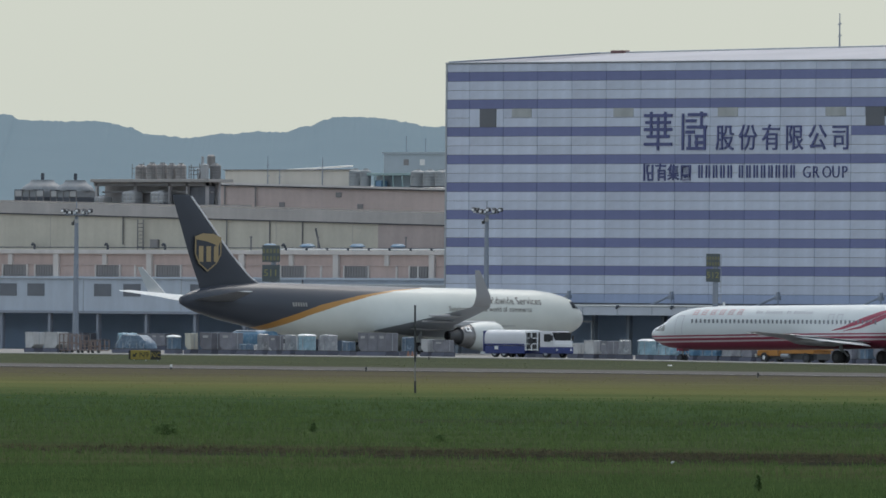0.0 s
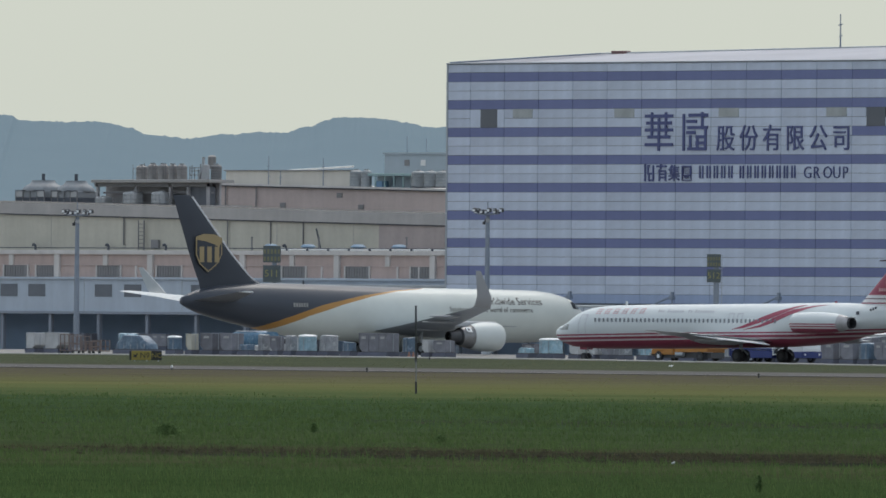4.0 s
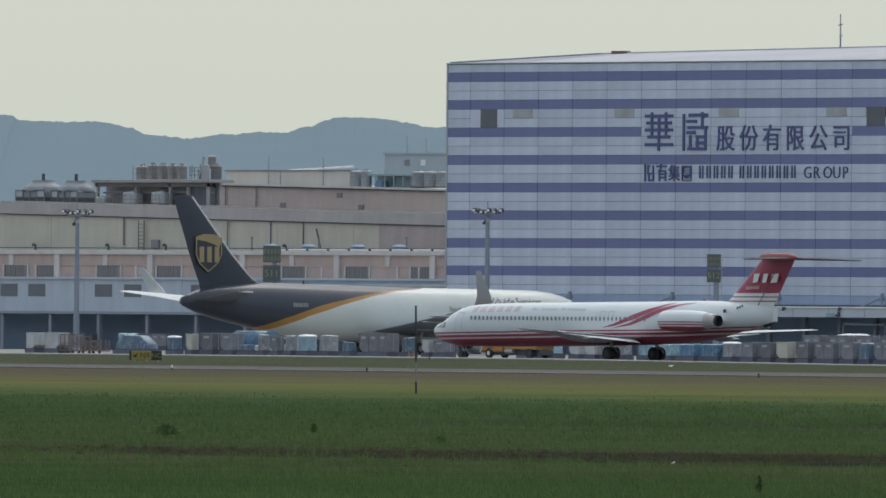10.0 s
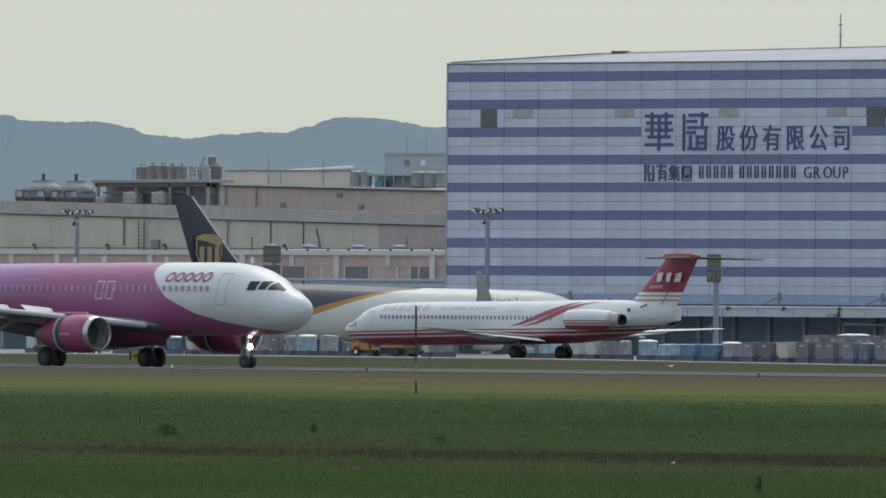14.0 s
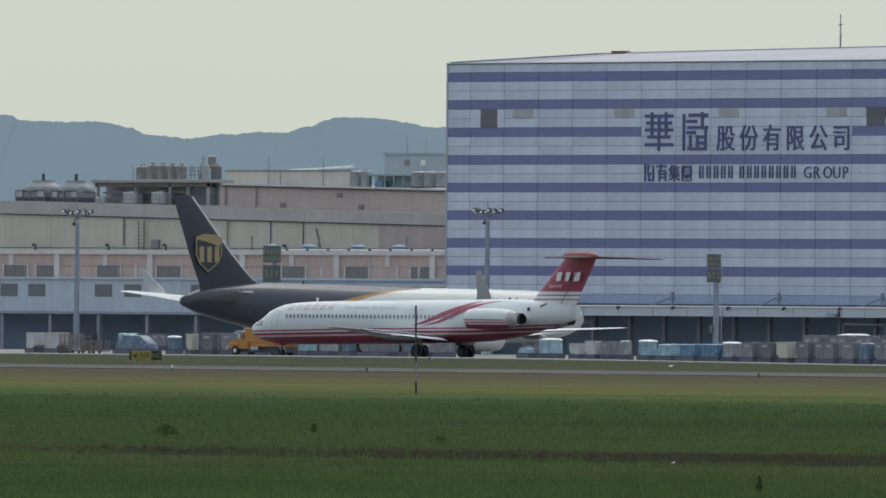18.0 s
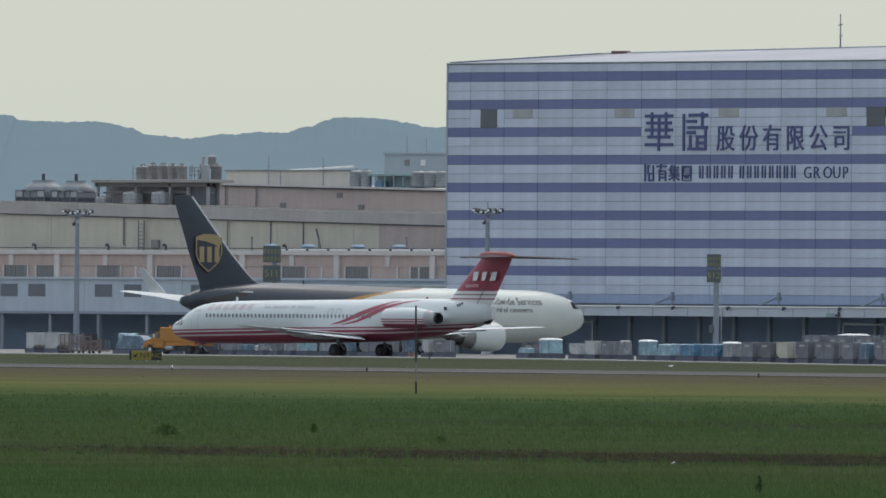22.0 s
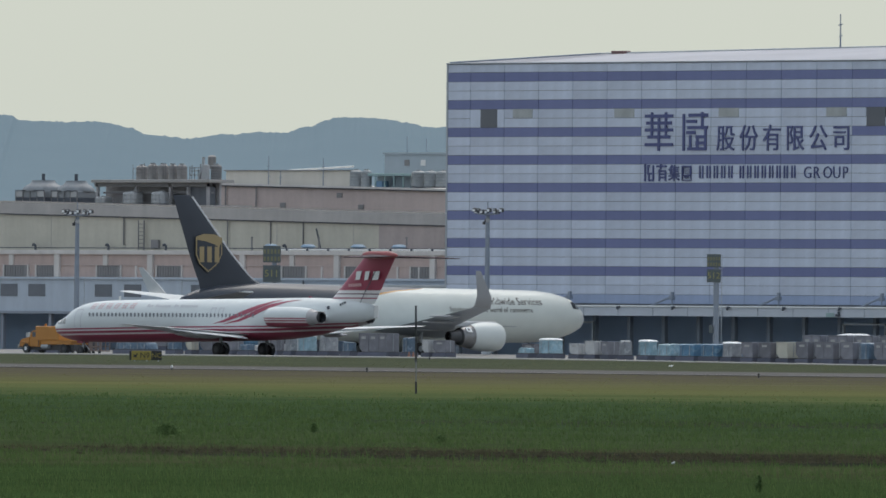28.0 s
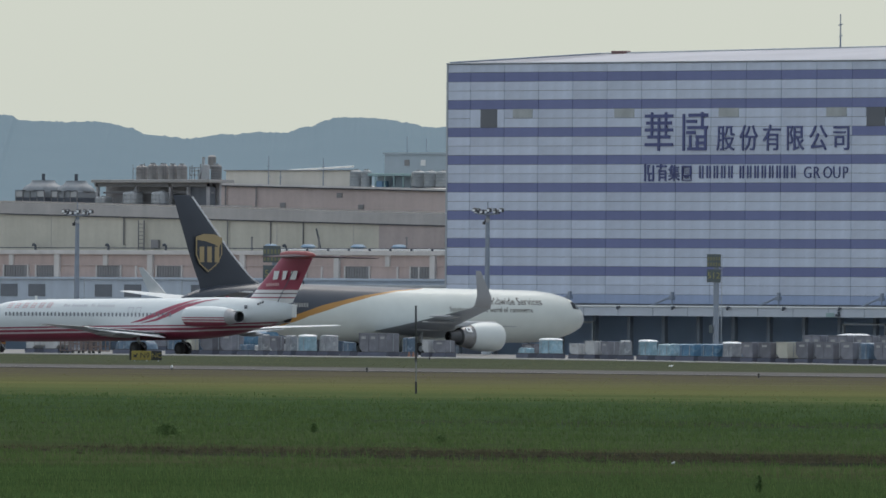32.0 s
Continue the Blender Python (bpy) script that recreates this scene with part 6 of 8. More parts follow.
            part("fin_ring", bm, M_white, fin, "white ring")
        for (a0, z0), (a1, z1), wd in (((36.75, 10.1), (35.75, 11.72), 0.40), ((33.3, 5.2), (30.95, 6.85), 0.45), ((32.6, 4.7), (31.0, 6.2), 0.42)):
            for lo, hi, side_of in ((0.0, 5.92, hw), (6.2, 20.0, skin)):
                pts = [(a0 + (a1 - a0) * k / 12, z0 + (z1 - z0) * k / 12) for k in range(13)]
                pts = [p for p in pts if lo <= p[1] <= hi]
                if len(pts) < 2:
                    continue
                bm = bmesh.new()
                rail = [[bm.verts.new((-b, s * (side_of(b, z(v + e)) + 0.015), z(v + e))) for b, e in ((a, 0.0), (a - wd * 0.5, 0.05), (a - wd, 0.1))] for a, v in pts]
                for p, q in zip(rail, rail[1:]):
                    for i in (0, 1):
                        bm.faces.new((p[i], q[i], q[i + 1], p[i + 1]))
                part("fin_bar", bm, M_white, fin, "white slanting bar")
    cabin_windows(th, 6.4, 0.533, 47, z(4.62), 1.945, 0.23, 0.33, skip=(16, 17, 18), col=M_pale_window)
    leg = wheel_set(th, 5.07, 0.0, 0.38, 0.22, 1, 0, 2.0, 0.26, M_soot)
    part("landing_light", turned([(4.86, 0.02), (4.84, 0.17)], 0.0, z(1.32), 14), M_lamp, leg, "lit white landing light")
    part("taxi_light", turned([(4.86, 0.02), (4.84, 0.10)], 0.0, z(1.92), 12), M_lamp_dim, leg, "lit white taxi light")
    for q in (-0.5, 0.46):
        part("nose_gear_door", boxes((-5.7, -5.15, q, q + 0.04, z(1.6), z(2.05))), M_mag, th)
    part("belly_fairing", turned([(10.5, 0.1), (13, 1.3), (17, 1.6), (20, 1.3), (22.5, 0.1)], 0, z(2.7), 20), M_hull, th, smooth="all")
    for a in (4.6, 12.0, 17.5, 20.0):
        part("antenna", boxes((-a - 0.25, -a, -0.02, 0.02, z(6.05), z(6.42))), M_white, th)
    return th


M_cont_tan = mat("tan_placard", (0.50, 0.36, 0.26), 0.5)
M_wing_dark = mat("dark_wing_grey", (0.20, 0.21, 0.24), 0.45, vary=0.2, scale=1.5)
M_flap = mat("pale_flap", (0.54, 0.56, 0.58), 0.4, vary=0.08)
# Reflection on the cabin panes is painted as a pale base colour.
M_pale_window = mat("reflection_tinted_pane", (0.50, 0.39, 0.49), 0.15, vary=0.3, scale=1.0)
M_lamp = mat("lamp_glow", (1.0, 0.95, 0.85), 0.3, glow=14.0)
M_lamp_dim = mat("small_lamp_glow", (1.0, 0.9, 0.8), 0.3, glow=6.0)
JET = landing_jet()


# ---- freight waiting on the apron ----
def sheeting(name, col, glint, vary=0.45, amount=0.5):
    """Crumpled plastic or tarpaulin: blotched colour, glints painted in as pale creases, deep crinkle."""
    m = mat(name, col, 0.35, vary=vary, scale=0.6, fine=4, island=0.25)
    nt = m.node_tree
    b = nt.nodes["Principled BSDF"]
    base = b.inputs["Base Color"].links[0].from_socket
    tc = nt.nodes.new("ShaderNodeTexCoord")
    nz = nt.nodes.new("ShaderNodeTexNoise")
    nz.inputs["Scale"].default_value, nz.inputs["Detail"].default_value, nz.inputs["Distortion"].default_value = 1.9, 7, 1.6
    nt.links.new(tc.outputs["Object"], nz.inputs[0])
    mr = nt.nodes.new("ShaderNodeMapRange")
    mr.inputs["From Min"].default_value, mr.inputs["From Max"].default_value, mr.inputs["To Max"].default_value = 0.53, 0.66, amount
    nt.links.new(nz.outputs[0], mr.inputs["Value"])
    nt.links.new(mixed(nt, mr.outputs[0], base, glint), b.inputs["Base Color"])
    bp = nt.nodes.new("ShaderNodeBump")
    bp.inputs["Strength"].default_value, bp.inputs["Distance"].default_value = 0.8, 0.12
    nt.links.new(nz.outputs[0], bp.inputs["Height"])
    nt.links.new(bp.outputs[0], b.inputs["Normal"])
    return m


M_wrap_grey = sheeting("grey_plastic_wrap", (0.27, 0.285, 0.31), (0.58, 0.60, 0.62))
M_wrap_blue = sheeting("pale_blue_plastic_wrap", (0.27, 0.42, 0.50), (0.58, 0.68, 0.72))
M_tarp_blue = sheeting("blue_tarpaulin", (0.075, 0.18, 0.29), (0.24, 0.36, 0.45))
M_tarp_navy = sheeting("dusty_blue_tarpaulin", (0.095, 0.155, 0.225), (0.28, 0.37, 0.45))
M_cont_white = mat("dull_white_container", (0.47, 0.48, 0.49), 0.5, vary=0.3, scale=0.8, island=0.2, streak=0.2)
M_cont_grey = mat("grey_aluminium_container", (0.185, 0.19, 0.22), 0.5, 0.1, vary=0.4, scale=0.7, island=0.45, streak=0.25)
M_label = mat("faded_label", (0.38, 0.385, 0.38), 0.6, vary=0.3)
M_cont_cream = mat("cream_container", (0.50, 0.49, 0.42), 0.5, vary=0.12, scale=0.8)
M_rust = mat("rusty_cage", (0.21, 0.165, 0.15), 0.7, vary=0.3)


M_skirt = mat("dull_navy_dolly_skirt", (0.11, 0.12, 0.165), 0.7, vary=0.3, island=0.4)


def dolly(u, y, z, w, d):
    th = thing("cargo_dolly", "low dark steel cargo dolly on small wheels", "dolly", pose(u, y, z), group="cargo dollies")
    part("deck", boxes((-0.05, w + 0.05, -0.05, d + 0.05, 0.30, 0.40), bevel=0.02), M_soot, th)
    # navy rails run down as skirts, filling in the shade beneath the deck
    part("side_rail", boxes((-0.08, w + 0.08, -0.09, -0.04, 0.03, 0.44), bevel=0.01), M_skirt, th)
    for x in (0.15, w - 0.15):
        for q in (0.12, d - 0.12):
            part("wheel", rods(((x, q - 0.06, 0.16), (x, q + 0.06, 0.16), 0.16)), M_black, th)
    part("end_rail", boxes((w + 0.04, w + 0.09, -0.09, d + 0.05, 0.03, 0.44)), M_skirt, th)
    part("tow_bar", rods(((-0.05, d / 2, 0.3), (-0.75, d / 2, 0.16), 0.04)), M_steel, th)
    return th


def container(u, y, z, w, d, h, material, label, marks=True, flip=False):
    """Aircraft unit load: a box with one lower edge cut away, ribs, door edge and label panels."""
    th = thing("cargo_container", label, "container", pose(u, y, z), group="air cargo containers")
    c = min(0.4, h * 0.25)
    bm = bmesh.new()
    loft(bm, [[(0.0, q, c), (0.0, q, h), (w, q, h), (w, q, 0.02), (min(c, w * 0.4), q, 0.02)] for q in (0.0, d)])
    if flip:
        for v in bm.verts:
            v.co.x = w - v.co.x
    bmesh.ops.bevel(bm, geom=list(bm.edges), offset=0.03, segments=1, affect="EDGES")
    part("shell", bm, material, th)
    part("base", boxes((-0.02, w + 0.02, -0.02, d + 0.02, -0.06, 0.03)), M_soot, th)
    n = max(1, int(w / 1.1))
    for i in range(n + 1):
        x = 0.05 + (w - 0.1) * i / n
        part("rib", boxes((x - 0.03, x + 0.03, -0.035, 0.0, c + 0.03 if i in (0, n) else 0.08, h - 0.04)), material, th)
    part("top_rail", boxes((0.0, w, -0.04, 0.02, h - 0.08, h + 0.01)), material, th)
    part("side_rib", boxes((w - 0.01, w + 0.03, d / 2 - 0.03, d / 2 + 0.03, 0.1, h - 0.05)), M_steel, th)
    if marks:
        for i in range(n):
            x = (w / n) * (i + 0.28)
            part("label_panel", boxes((x, x + 0.42 * w / n, -0.02, 0.0, h * 0.70, h * 0.83)), M_label, th)
    return th


def heap(u, y, z, w, d, h, material, label, cap=False, seed=1, slump=0.0):
    """Freight stacked on a pallet under sheeting: a bulging, slumped block with a net."""
    th = thing("wrapped_pallet", label, "cargo", pose(u, y, z), group="wrapped cargo pallets")
    bm = bmesh.new()
    nx, nz = 8, 6
    rings = []
    for k in range(nz + 3):
        f = min(1.0, k / nz)
        zz = 0.06 + (h - 0.06) * f
        inset = [0.0, 0.14, 0.45][max(0, k - nz)]
        zz += [0.0, 0.05, 0.08][max(0, k - nz)] * h * 0.6
        ring = []
        for i in range(24):
            t = 2 * math.pi * i / 24
            cx, cy = math.cos(t), math.sin(t)
            sx, sy = math.copysign(abs(cx) ** 0.28, cx), math.copysign(abs(cy) ** 0.28, cy)
            b = 0.10 * noise.noise(Vector((cx * 1.5 + seed * 3.1, cy * 1.5, zz * 1.6 + seed)))
            k2 = (1 - inset + b * (0.7 if k else 0.2)) * (0.98 - 0.05 * f)
            lean = 1 - slump * f * f * (1.0 if cx > 0 else 0.75)
            ring.append((w / 2 + sx * w / 2 * k2 * lean, d / 2 + sy * d / 2 * k2, zz + 0.12 * f * noise.noise(Vector((cx * 2 + seed, cy * 2, 3.3)))))
        rings.append(ring)
    loft(bm, rings)
    part("sheeting", bm, material, th, smooth=True)
    part("pallet", boxes((-0.03, w + 0.03, -0.03, d + 0.03, -0.05, 0.06)), M_soot, th)
    for i in range(max(2, int(w))):
        x = w * (i + 0.5) / max(2, int(w))
        part("net_strap", boxes((x - 0.025, x + 0.025, -0.06, -0.02, 0.05, h * (0.92 if slump == 0 else 0.45))), M_wrap_grey, th)
    if cap:
        bm = bmesh.new()
        loft(bm, [[(w / 2 + math.copysign(abs(math.cos(t)) ** 0.35, math.cos(t)) * w / 2 * k, d / 2 + math.copysign(abs(math.sin(t)) ** 0.35, math.sin(t)) * d / 2 * k, zz) for t in [2 * math.pi * i / 20 for i in range(20)]] for zz, k in ((h - 0.02, 1.05), (h + 0.05, 1.05), (h + 0.14, 0.86), (h + 0.19, 0.4))])
        part("top_sheet", bm, M_cap, th, "white top sheet", smooth=True)
    return th


def on_dolly(kind, u, w, d, top, y=1040.0, material=None, label="", **k):
    z = level(y, u) + 0.03
    dolly(u, y, z, w, d)
    h = max(0.5, top - 0.56 - (z - 0.13))
    f = container if kind == "c" else heap
    return f(u, y, z + 0.46, w, d, h, material, label, **k)


L_WHITE = "dull white aluminium air cargo container with a cut-away edge"
L_GREY = "grey aluminium air cargo container with pale labels"
L_WRAP = "freight under grey plastic sheeting on a pallet"
L_BLUE = "freight under pale blue plastic sheeting on a pallet"
L_TARP = "freight under a creased blue tarpaulin"
on_dolly("c", -1208.1, 1.1, 0.9, 1.75, material=M_cont_grey, label=L_GREY, y=1046)
on_dolly("c", -1205.9, 1.25, 1.4, 1.93, material=M_cont_white, label=L_WHITE, marks=False, flip=True)
on_dolly("c", -1203.1, 1.95, 1.4, 1.95, material=M_cont_white, label=L_WHITE, marks=False, flip=True)
on_dolly("h", -1193.0, 5.0, 1.6, 1.68, material=M_tarp_navy, label="large slumped mound under a dusty blue tarpaulin", seed=2, slump=0.5)
on_dolly("h", -1200.6, 1.6, 1.5, 1.85, material=M_wrap_blue, label=L_BLUE, seed=9, y=1047)
on_dolly("c", -1187.6, 1.6, 1.5, 2.02, material=M_cont_grey, label=L_GREY, y=1048)
on_dolly("c", -1185.6, 1.3, 1.5, 1.98, material=M_cont_grey, label=L_GREY, y=1048)
on_dolly("h", -1185.3, 1.3, 0.9, 1.58, material=M_tarp_navy, label="dark sheeted bundle with a white top", cap=True, seed=3)
on_dolly("c", -1182.5, 0.85, 0.9, 1.95, material=M_cont_cream, label="cream air cargo container with a cut-away edge", marks=False)
on_dolly("c", -1180.4, 1.75, 1.5, 2.04, material=M_cont_grey, label=L_GREY)
on_dolly("c", -1177.5, 1.7, 1.5, 2.06, material=M_cont_grey, label=L_GREY)
on_dolly("h", -1174.9, 1.5, 0.9, 0.95, material=M_tarp_navy, label="low heap under a dusty blue tarpaulin", seed=23)
on_dolly("h", -1172.2, 0.9, 0.9, 1.86, material=M_wrap_grey, label=L_WRAP, seed=4)
on_dolly("c", -1170.4, 1.1, 0.9, 1.82, material=M_cont_grey, label=L_GREY)
on_dolly("h", -1168.3, 0.95, 0.9, 1.80, material=M_wrap_grey, label=L_WRAP, seed=5)
on_dolly("h", -1166.5, 1.3, 1.5, 1.80, material=M_wrap_blue, label="freight under pale blue sheeting with a white top", cap=True, seed=6)
on_dolly("h", -1163.5, 1.4, 1.5, 1.86, material=M_wrap_grey, label=L_WRAP, seed=7)
on_dolly("h", -1160.2, 1.3, 0.9, 1.25, material=M_tarp_navy, label="low heap under a dusty blue tarpaulin", seed=8)
on_dolly("c", -1157.7, 4.0, 1.5, 2.16, material=M_cont_grey, label="long grey freight box with pale labels on a dolly")
on_dolly("h", -1151.7, 0.9, 1.2, 1.70, material=M_tarp_navy, label="upright bundle under a dark sheet", seed=10)
on_dolly("c", -1148.8, 0.9, 0.9, 1.60, material=M_cont_white, label=L_WHITE, marks=False)
on_dolly("c", -1147.2, 1.7, 1.2, 1.55, material=M_cont_grey, label=L_GREY)
on_dolly("c", -1143.6, 1.8, 1.2, 1.3, material=M_cont_grey, label=L_GREY, y=1048)
on_dolly("h", -1135.5, 1.5, 0.9, 0.85, material=M_wrap_blue, label="small low bundle in pale blue plastic", seed=11)
on_dolly("h", -1132.7, 2.05, 1.5, 1.68, material=M_wrap_blue, label=L_BLUE, cap=True, seed=12)
on_dolly("c", -1128.3, 1.25, 0.9, 1.38, material=M_cont_white, label=L_WHITE)
on_dolly("c", -1126.2, 1.35, 1.0, 1.64, material=M_cont_white, label=L_WHITE, marks=False)
on_dolly("c", -1124.0, 1.0, 1.5, 1.60, material=M_cont_grey, label=L_GREY)
on_dolly("h", -1121.6, 0.9, 1.0, 1.62, material=M_wrap_grey, label=L_WRAP, seed=13)
on_dolly("h", -1119.0, 1.5, 1.3, 1.62, material=M_wrap_blue, label="freight under pale blue sheeting with a white top", cap=True, seed=14)
on_dolly("h", -1116.4, 1.9, 1.5, 1.36, material=M_wrap_blue, label=L_BLUE, seed=15)
on_dolly("h", -1113.6, 2.3, 1.5, 1.36, material=M_tarp_blue, label=L_TARP, seed=16)
on_dolly("h", -1110.6, 2.5, 1.5, 1.40, material=M_tarp_blue, label=L_TARP, seed=17)
on_dolly("h", -1107.6, 1.3, 1.5, 1.50, material=M_wrap_grey, label="grey wrapped freight under a white top sheet", cap=True, seed=18)
on_dolly("c", -1104.9, 1.5, 1.5, 1.66, material=M_cont_grey, label=L_GREY)
on_dolly("c", -1102.6, 1.6, 1.5, 1.66, material=M_cont_grey, label=L_GREY)
on_dolly("c", -1100.2, 1.5, 1.5, 1.70, material=M_cont_cream, label="cream freight box on a dark blue base", marks=False)
on_dolly("c", -1097.6, 1.6, 1.5, 1.75, material=M_cont_grey, label=L_GREY)
on_dolly("c", -1095.2, 2.6, 1.5, 1.75, material=M_cont_grey, label=L_GREY)
on_dolly("c", -1091.7, 1.7, 1.5, 1.75, material=M_cont_grey, label=L_GREY)
on_dolly("h", -1089.3, 1.4, 1.5, 1.62, material=M_tarp_navy, label="bundle under a dark sheet", seed=19)
on_dolly("c", -1087.2, 2.2, 1.5, 1.75, material=M_cont_grey, label=L_GREY)
on_dolly("c", -1084.0, 2.2, 1.5, 1.75, material=M_cont_grey, label=L_GREY)
# taller second rank and stacks inside the bays
for u, w in ((-1104.6, 2.4), (-1101.2, 2.6), (-1097.6, 2.4), (-1094.3, 2.2)):
    on_dolly("c", u, w, 1.5, 2.35, y=1047.5, material=M_cont_grey, label="tall grey freight box with pale labels")
on_dolly("h", -1102.3, 3.2, 1.4, 2.34, y=1049.6, material=M_wrap_grey, label="tall wrapped freight under a white top sheet", cap=True, seed=22)
for u, w, top in ((-1330.5, 5.0, 1.9), (-1308.0, 5.0, 1.8), (-1345.0, 6.0, 1.9)):
    on_dolly("c", u, w, 2.0, top, y=1163.0, material=M_cont_grey, label="grey freight boxes stacked inside the loading bay")


def cage(u, y, w, h):
    th = thing("cargo_cage", "rusty brown wire cargo cage trolley", "trolley", pose(u, y, level(y, u) + 0.03), group="cage trolleys")
    part("deck", boxes((0, w, 0, 1.2, 0.25, 0.35)), M_rust, th)
    for x in (0.03, w / 2, w - 0.03):
        for q in (0.03, 1.17):
            part("post", boxes((x - 0.04, x + 0.04, q - 0.04, q + 0.04, 0.3, h)), M_rust, th)
    for zz in (h * 0.55, h):
        part("rail", boxes((0, w, -0.03, 0.03, zz - 0.04, zz + 0.04)), M_rust, th)
        part("rail", boxes((0, w, 1.17, 1.23, zz - 0.04, zz + 0.04)), M_rust, th)
    for x in (0.2, w - 0.2):
        part("wheel", rods(((x, -0.04, 0.16), (x, 0.08, 0.16), 0.16)), M_black, th)


for u, h in ((-1200.9, 1.85), (-1199.2, 1.7), (-1197.7, 1.2), (-1196.2, 1.3)):
    cage(u, 1040, 1.3, h)


def parked_car(u, y, body, label, rz):
    th = thing("parked_van", label, "van", pose(u, y, level(y, u) + 0.03, 0, 0, rz))
    bm = bmesh.new()
    prof = [(0, 0.35), (0, 0.95), (0.9, 1.1), (1.5, 1.75), (4.1, 1.8), (4.2, 0.35)]
    loft(bm, [[(x, q, zz) for x, zz in prof] for q in (0.0, 1.65)])
    bmesh.ops.bevel(bm, geom=list(bm.edges), offset=0.07, segments=2, affect="EDGES")
    part("body", bm, body, th, smooth=True)
    part("windscreen", boxes((1.0, 1.42, 0.12, 1.53, 1.15, 1.62), bevel=0.05), M_glass, th)
    for q in (-0.012, 1.652):
        part("side_window", boxes((1.6, 2.5, q - 0.01, q + 0.01, 1.15, 1.6)), M_glass, th)
        part("side_window", boxes((2.6, 3.9, q - 0.01, q + 0.01, 1.15, 1.6)), M_glass, th)
    part("bumper", boxes((-0.08, 0.1, 0.05, 1.6, 0.32, 0.55), bevel=0.03), M_white, th)
    for x in (0.8, 3.4):
        for q in (0.05, 1.6):
            w = part("wheel", rods(((x, q - 0.1, 0.3), (x, q + 0.1, 0.3), 0.3), n=16), M_black, th)
            part("hub", rods(((x, q - 0.12, 0.3), (x, q + 0.12, 0.3), 0.16)), M_steel, w)
    return th


parked_car(-1177.2, 1044.4, M_cont_white, "small white van with a pale roof parked among cargo", 60)
# blue canopy truck body behind the van
th = thing("blue_canopy_lorry", "parked lorry with a rounded blue canopy top", "truck", pose(-1183.2, 1046.5, level(1046.5, -1183.2) + 0.03))
part("chassis", boxes((0, 4.6, 0.2, 1.8, 0.45, 0.75)), M_soot, th)
bm = bmesh.new()
loft(bm, [[(x, 1.0 + 0.95 * math.copysign(abs(math.cos(t)) ** 0.5, math.cos(t)), 1.55 + 0.75 * math.copysign(abs(math.sin(t)) ** 0.6, math.sin(t))) for t in [2 * math.pi * i / 20 for i in range(20)]] for x in (0, 0.3, 4.3, 4.6)])
part("canopy", bm, M_tarp_blue, th, "rounded blue canopy", smooth=True)
part("roof_sheet", boxes((0.2, 3.2, 0.3, 1.7, 2.28, 2.36), bevel=0.03), M_cap, th)
for x in (0.8, 3.8):
    for q in (0.15, 1.85):
        part("wheel", rods(((x, q - 0.12, 0.42), (x, q + 0.12, 0.42), 0.42), n=16), M_black, th)
for u in (-1146.2, -1145.6):
    th = thing("traffic_cone", "small orange traffic cone on the apron", "cone", pose(u, 1036.0, level(1036, u) + 0.03), group="cones")
    part("cone", turned([(0.03, 0.17), (0.55, 0.04)], axis="z", n=12), mat("cone_orange", (0.30, 0.16, 0.12), 0.6), th)
    part("foot", boxes((-0.25, 0.25, -0.25, 0.25, 0, 0.04)), M_black, th)


# ---- moving vehicles ----
def road_wheel(th, x, y, r, w, hub=None, size=0.58):
    bm = bmesh.new()
    n = 18
    loft(bm, [[(x + math.cos(2 * math.pi * i / n) * q, y + d, r + math.sin(2 * math.pi * i / n) * q) for i in range(n)] for d, q in ((-w / 2, r * 0.6), (-w / 2, r * 0.92), (-w * 0.3, r), (w * 0.3, r), (w / 2, r * 0.92), (w / 2, r * 0.6))])
    t = part("wheel", bm, M_black, th, smooth=True)
    part("hub", rods(((x, y - w * 0.53, r), (x, y + w * 0.53, r), r * size), n=16), hub or M_steel, t)


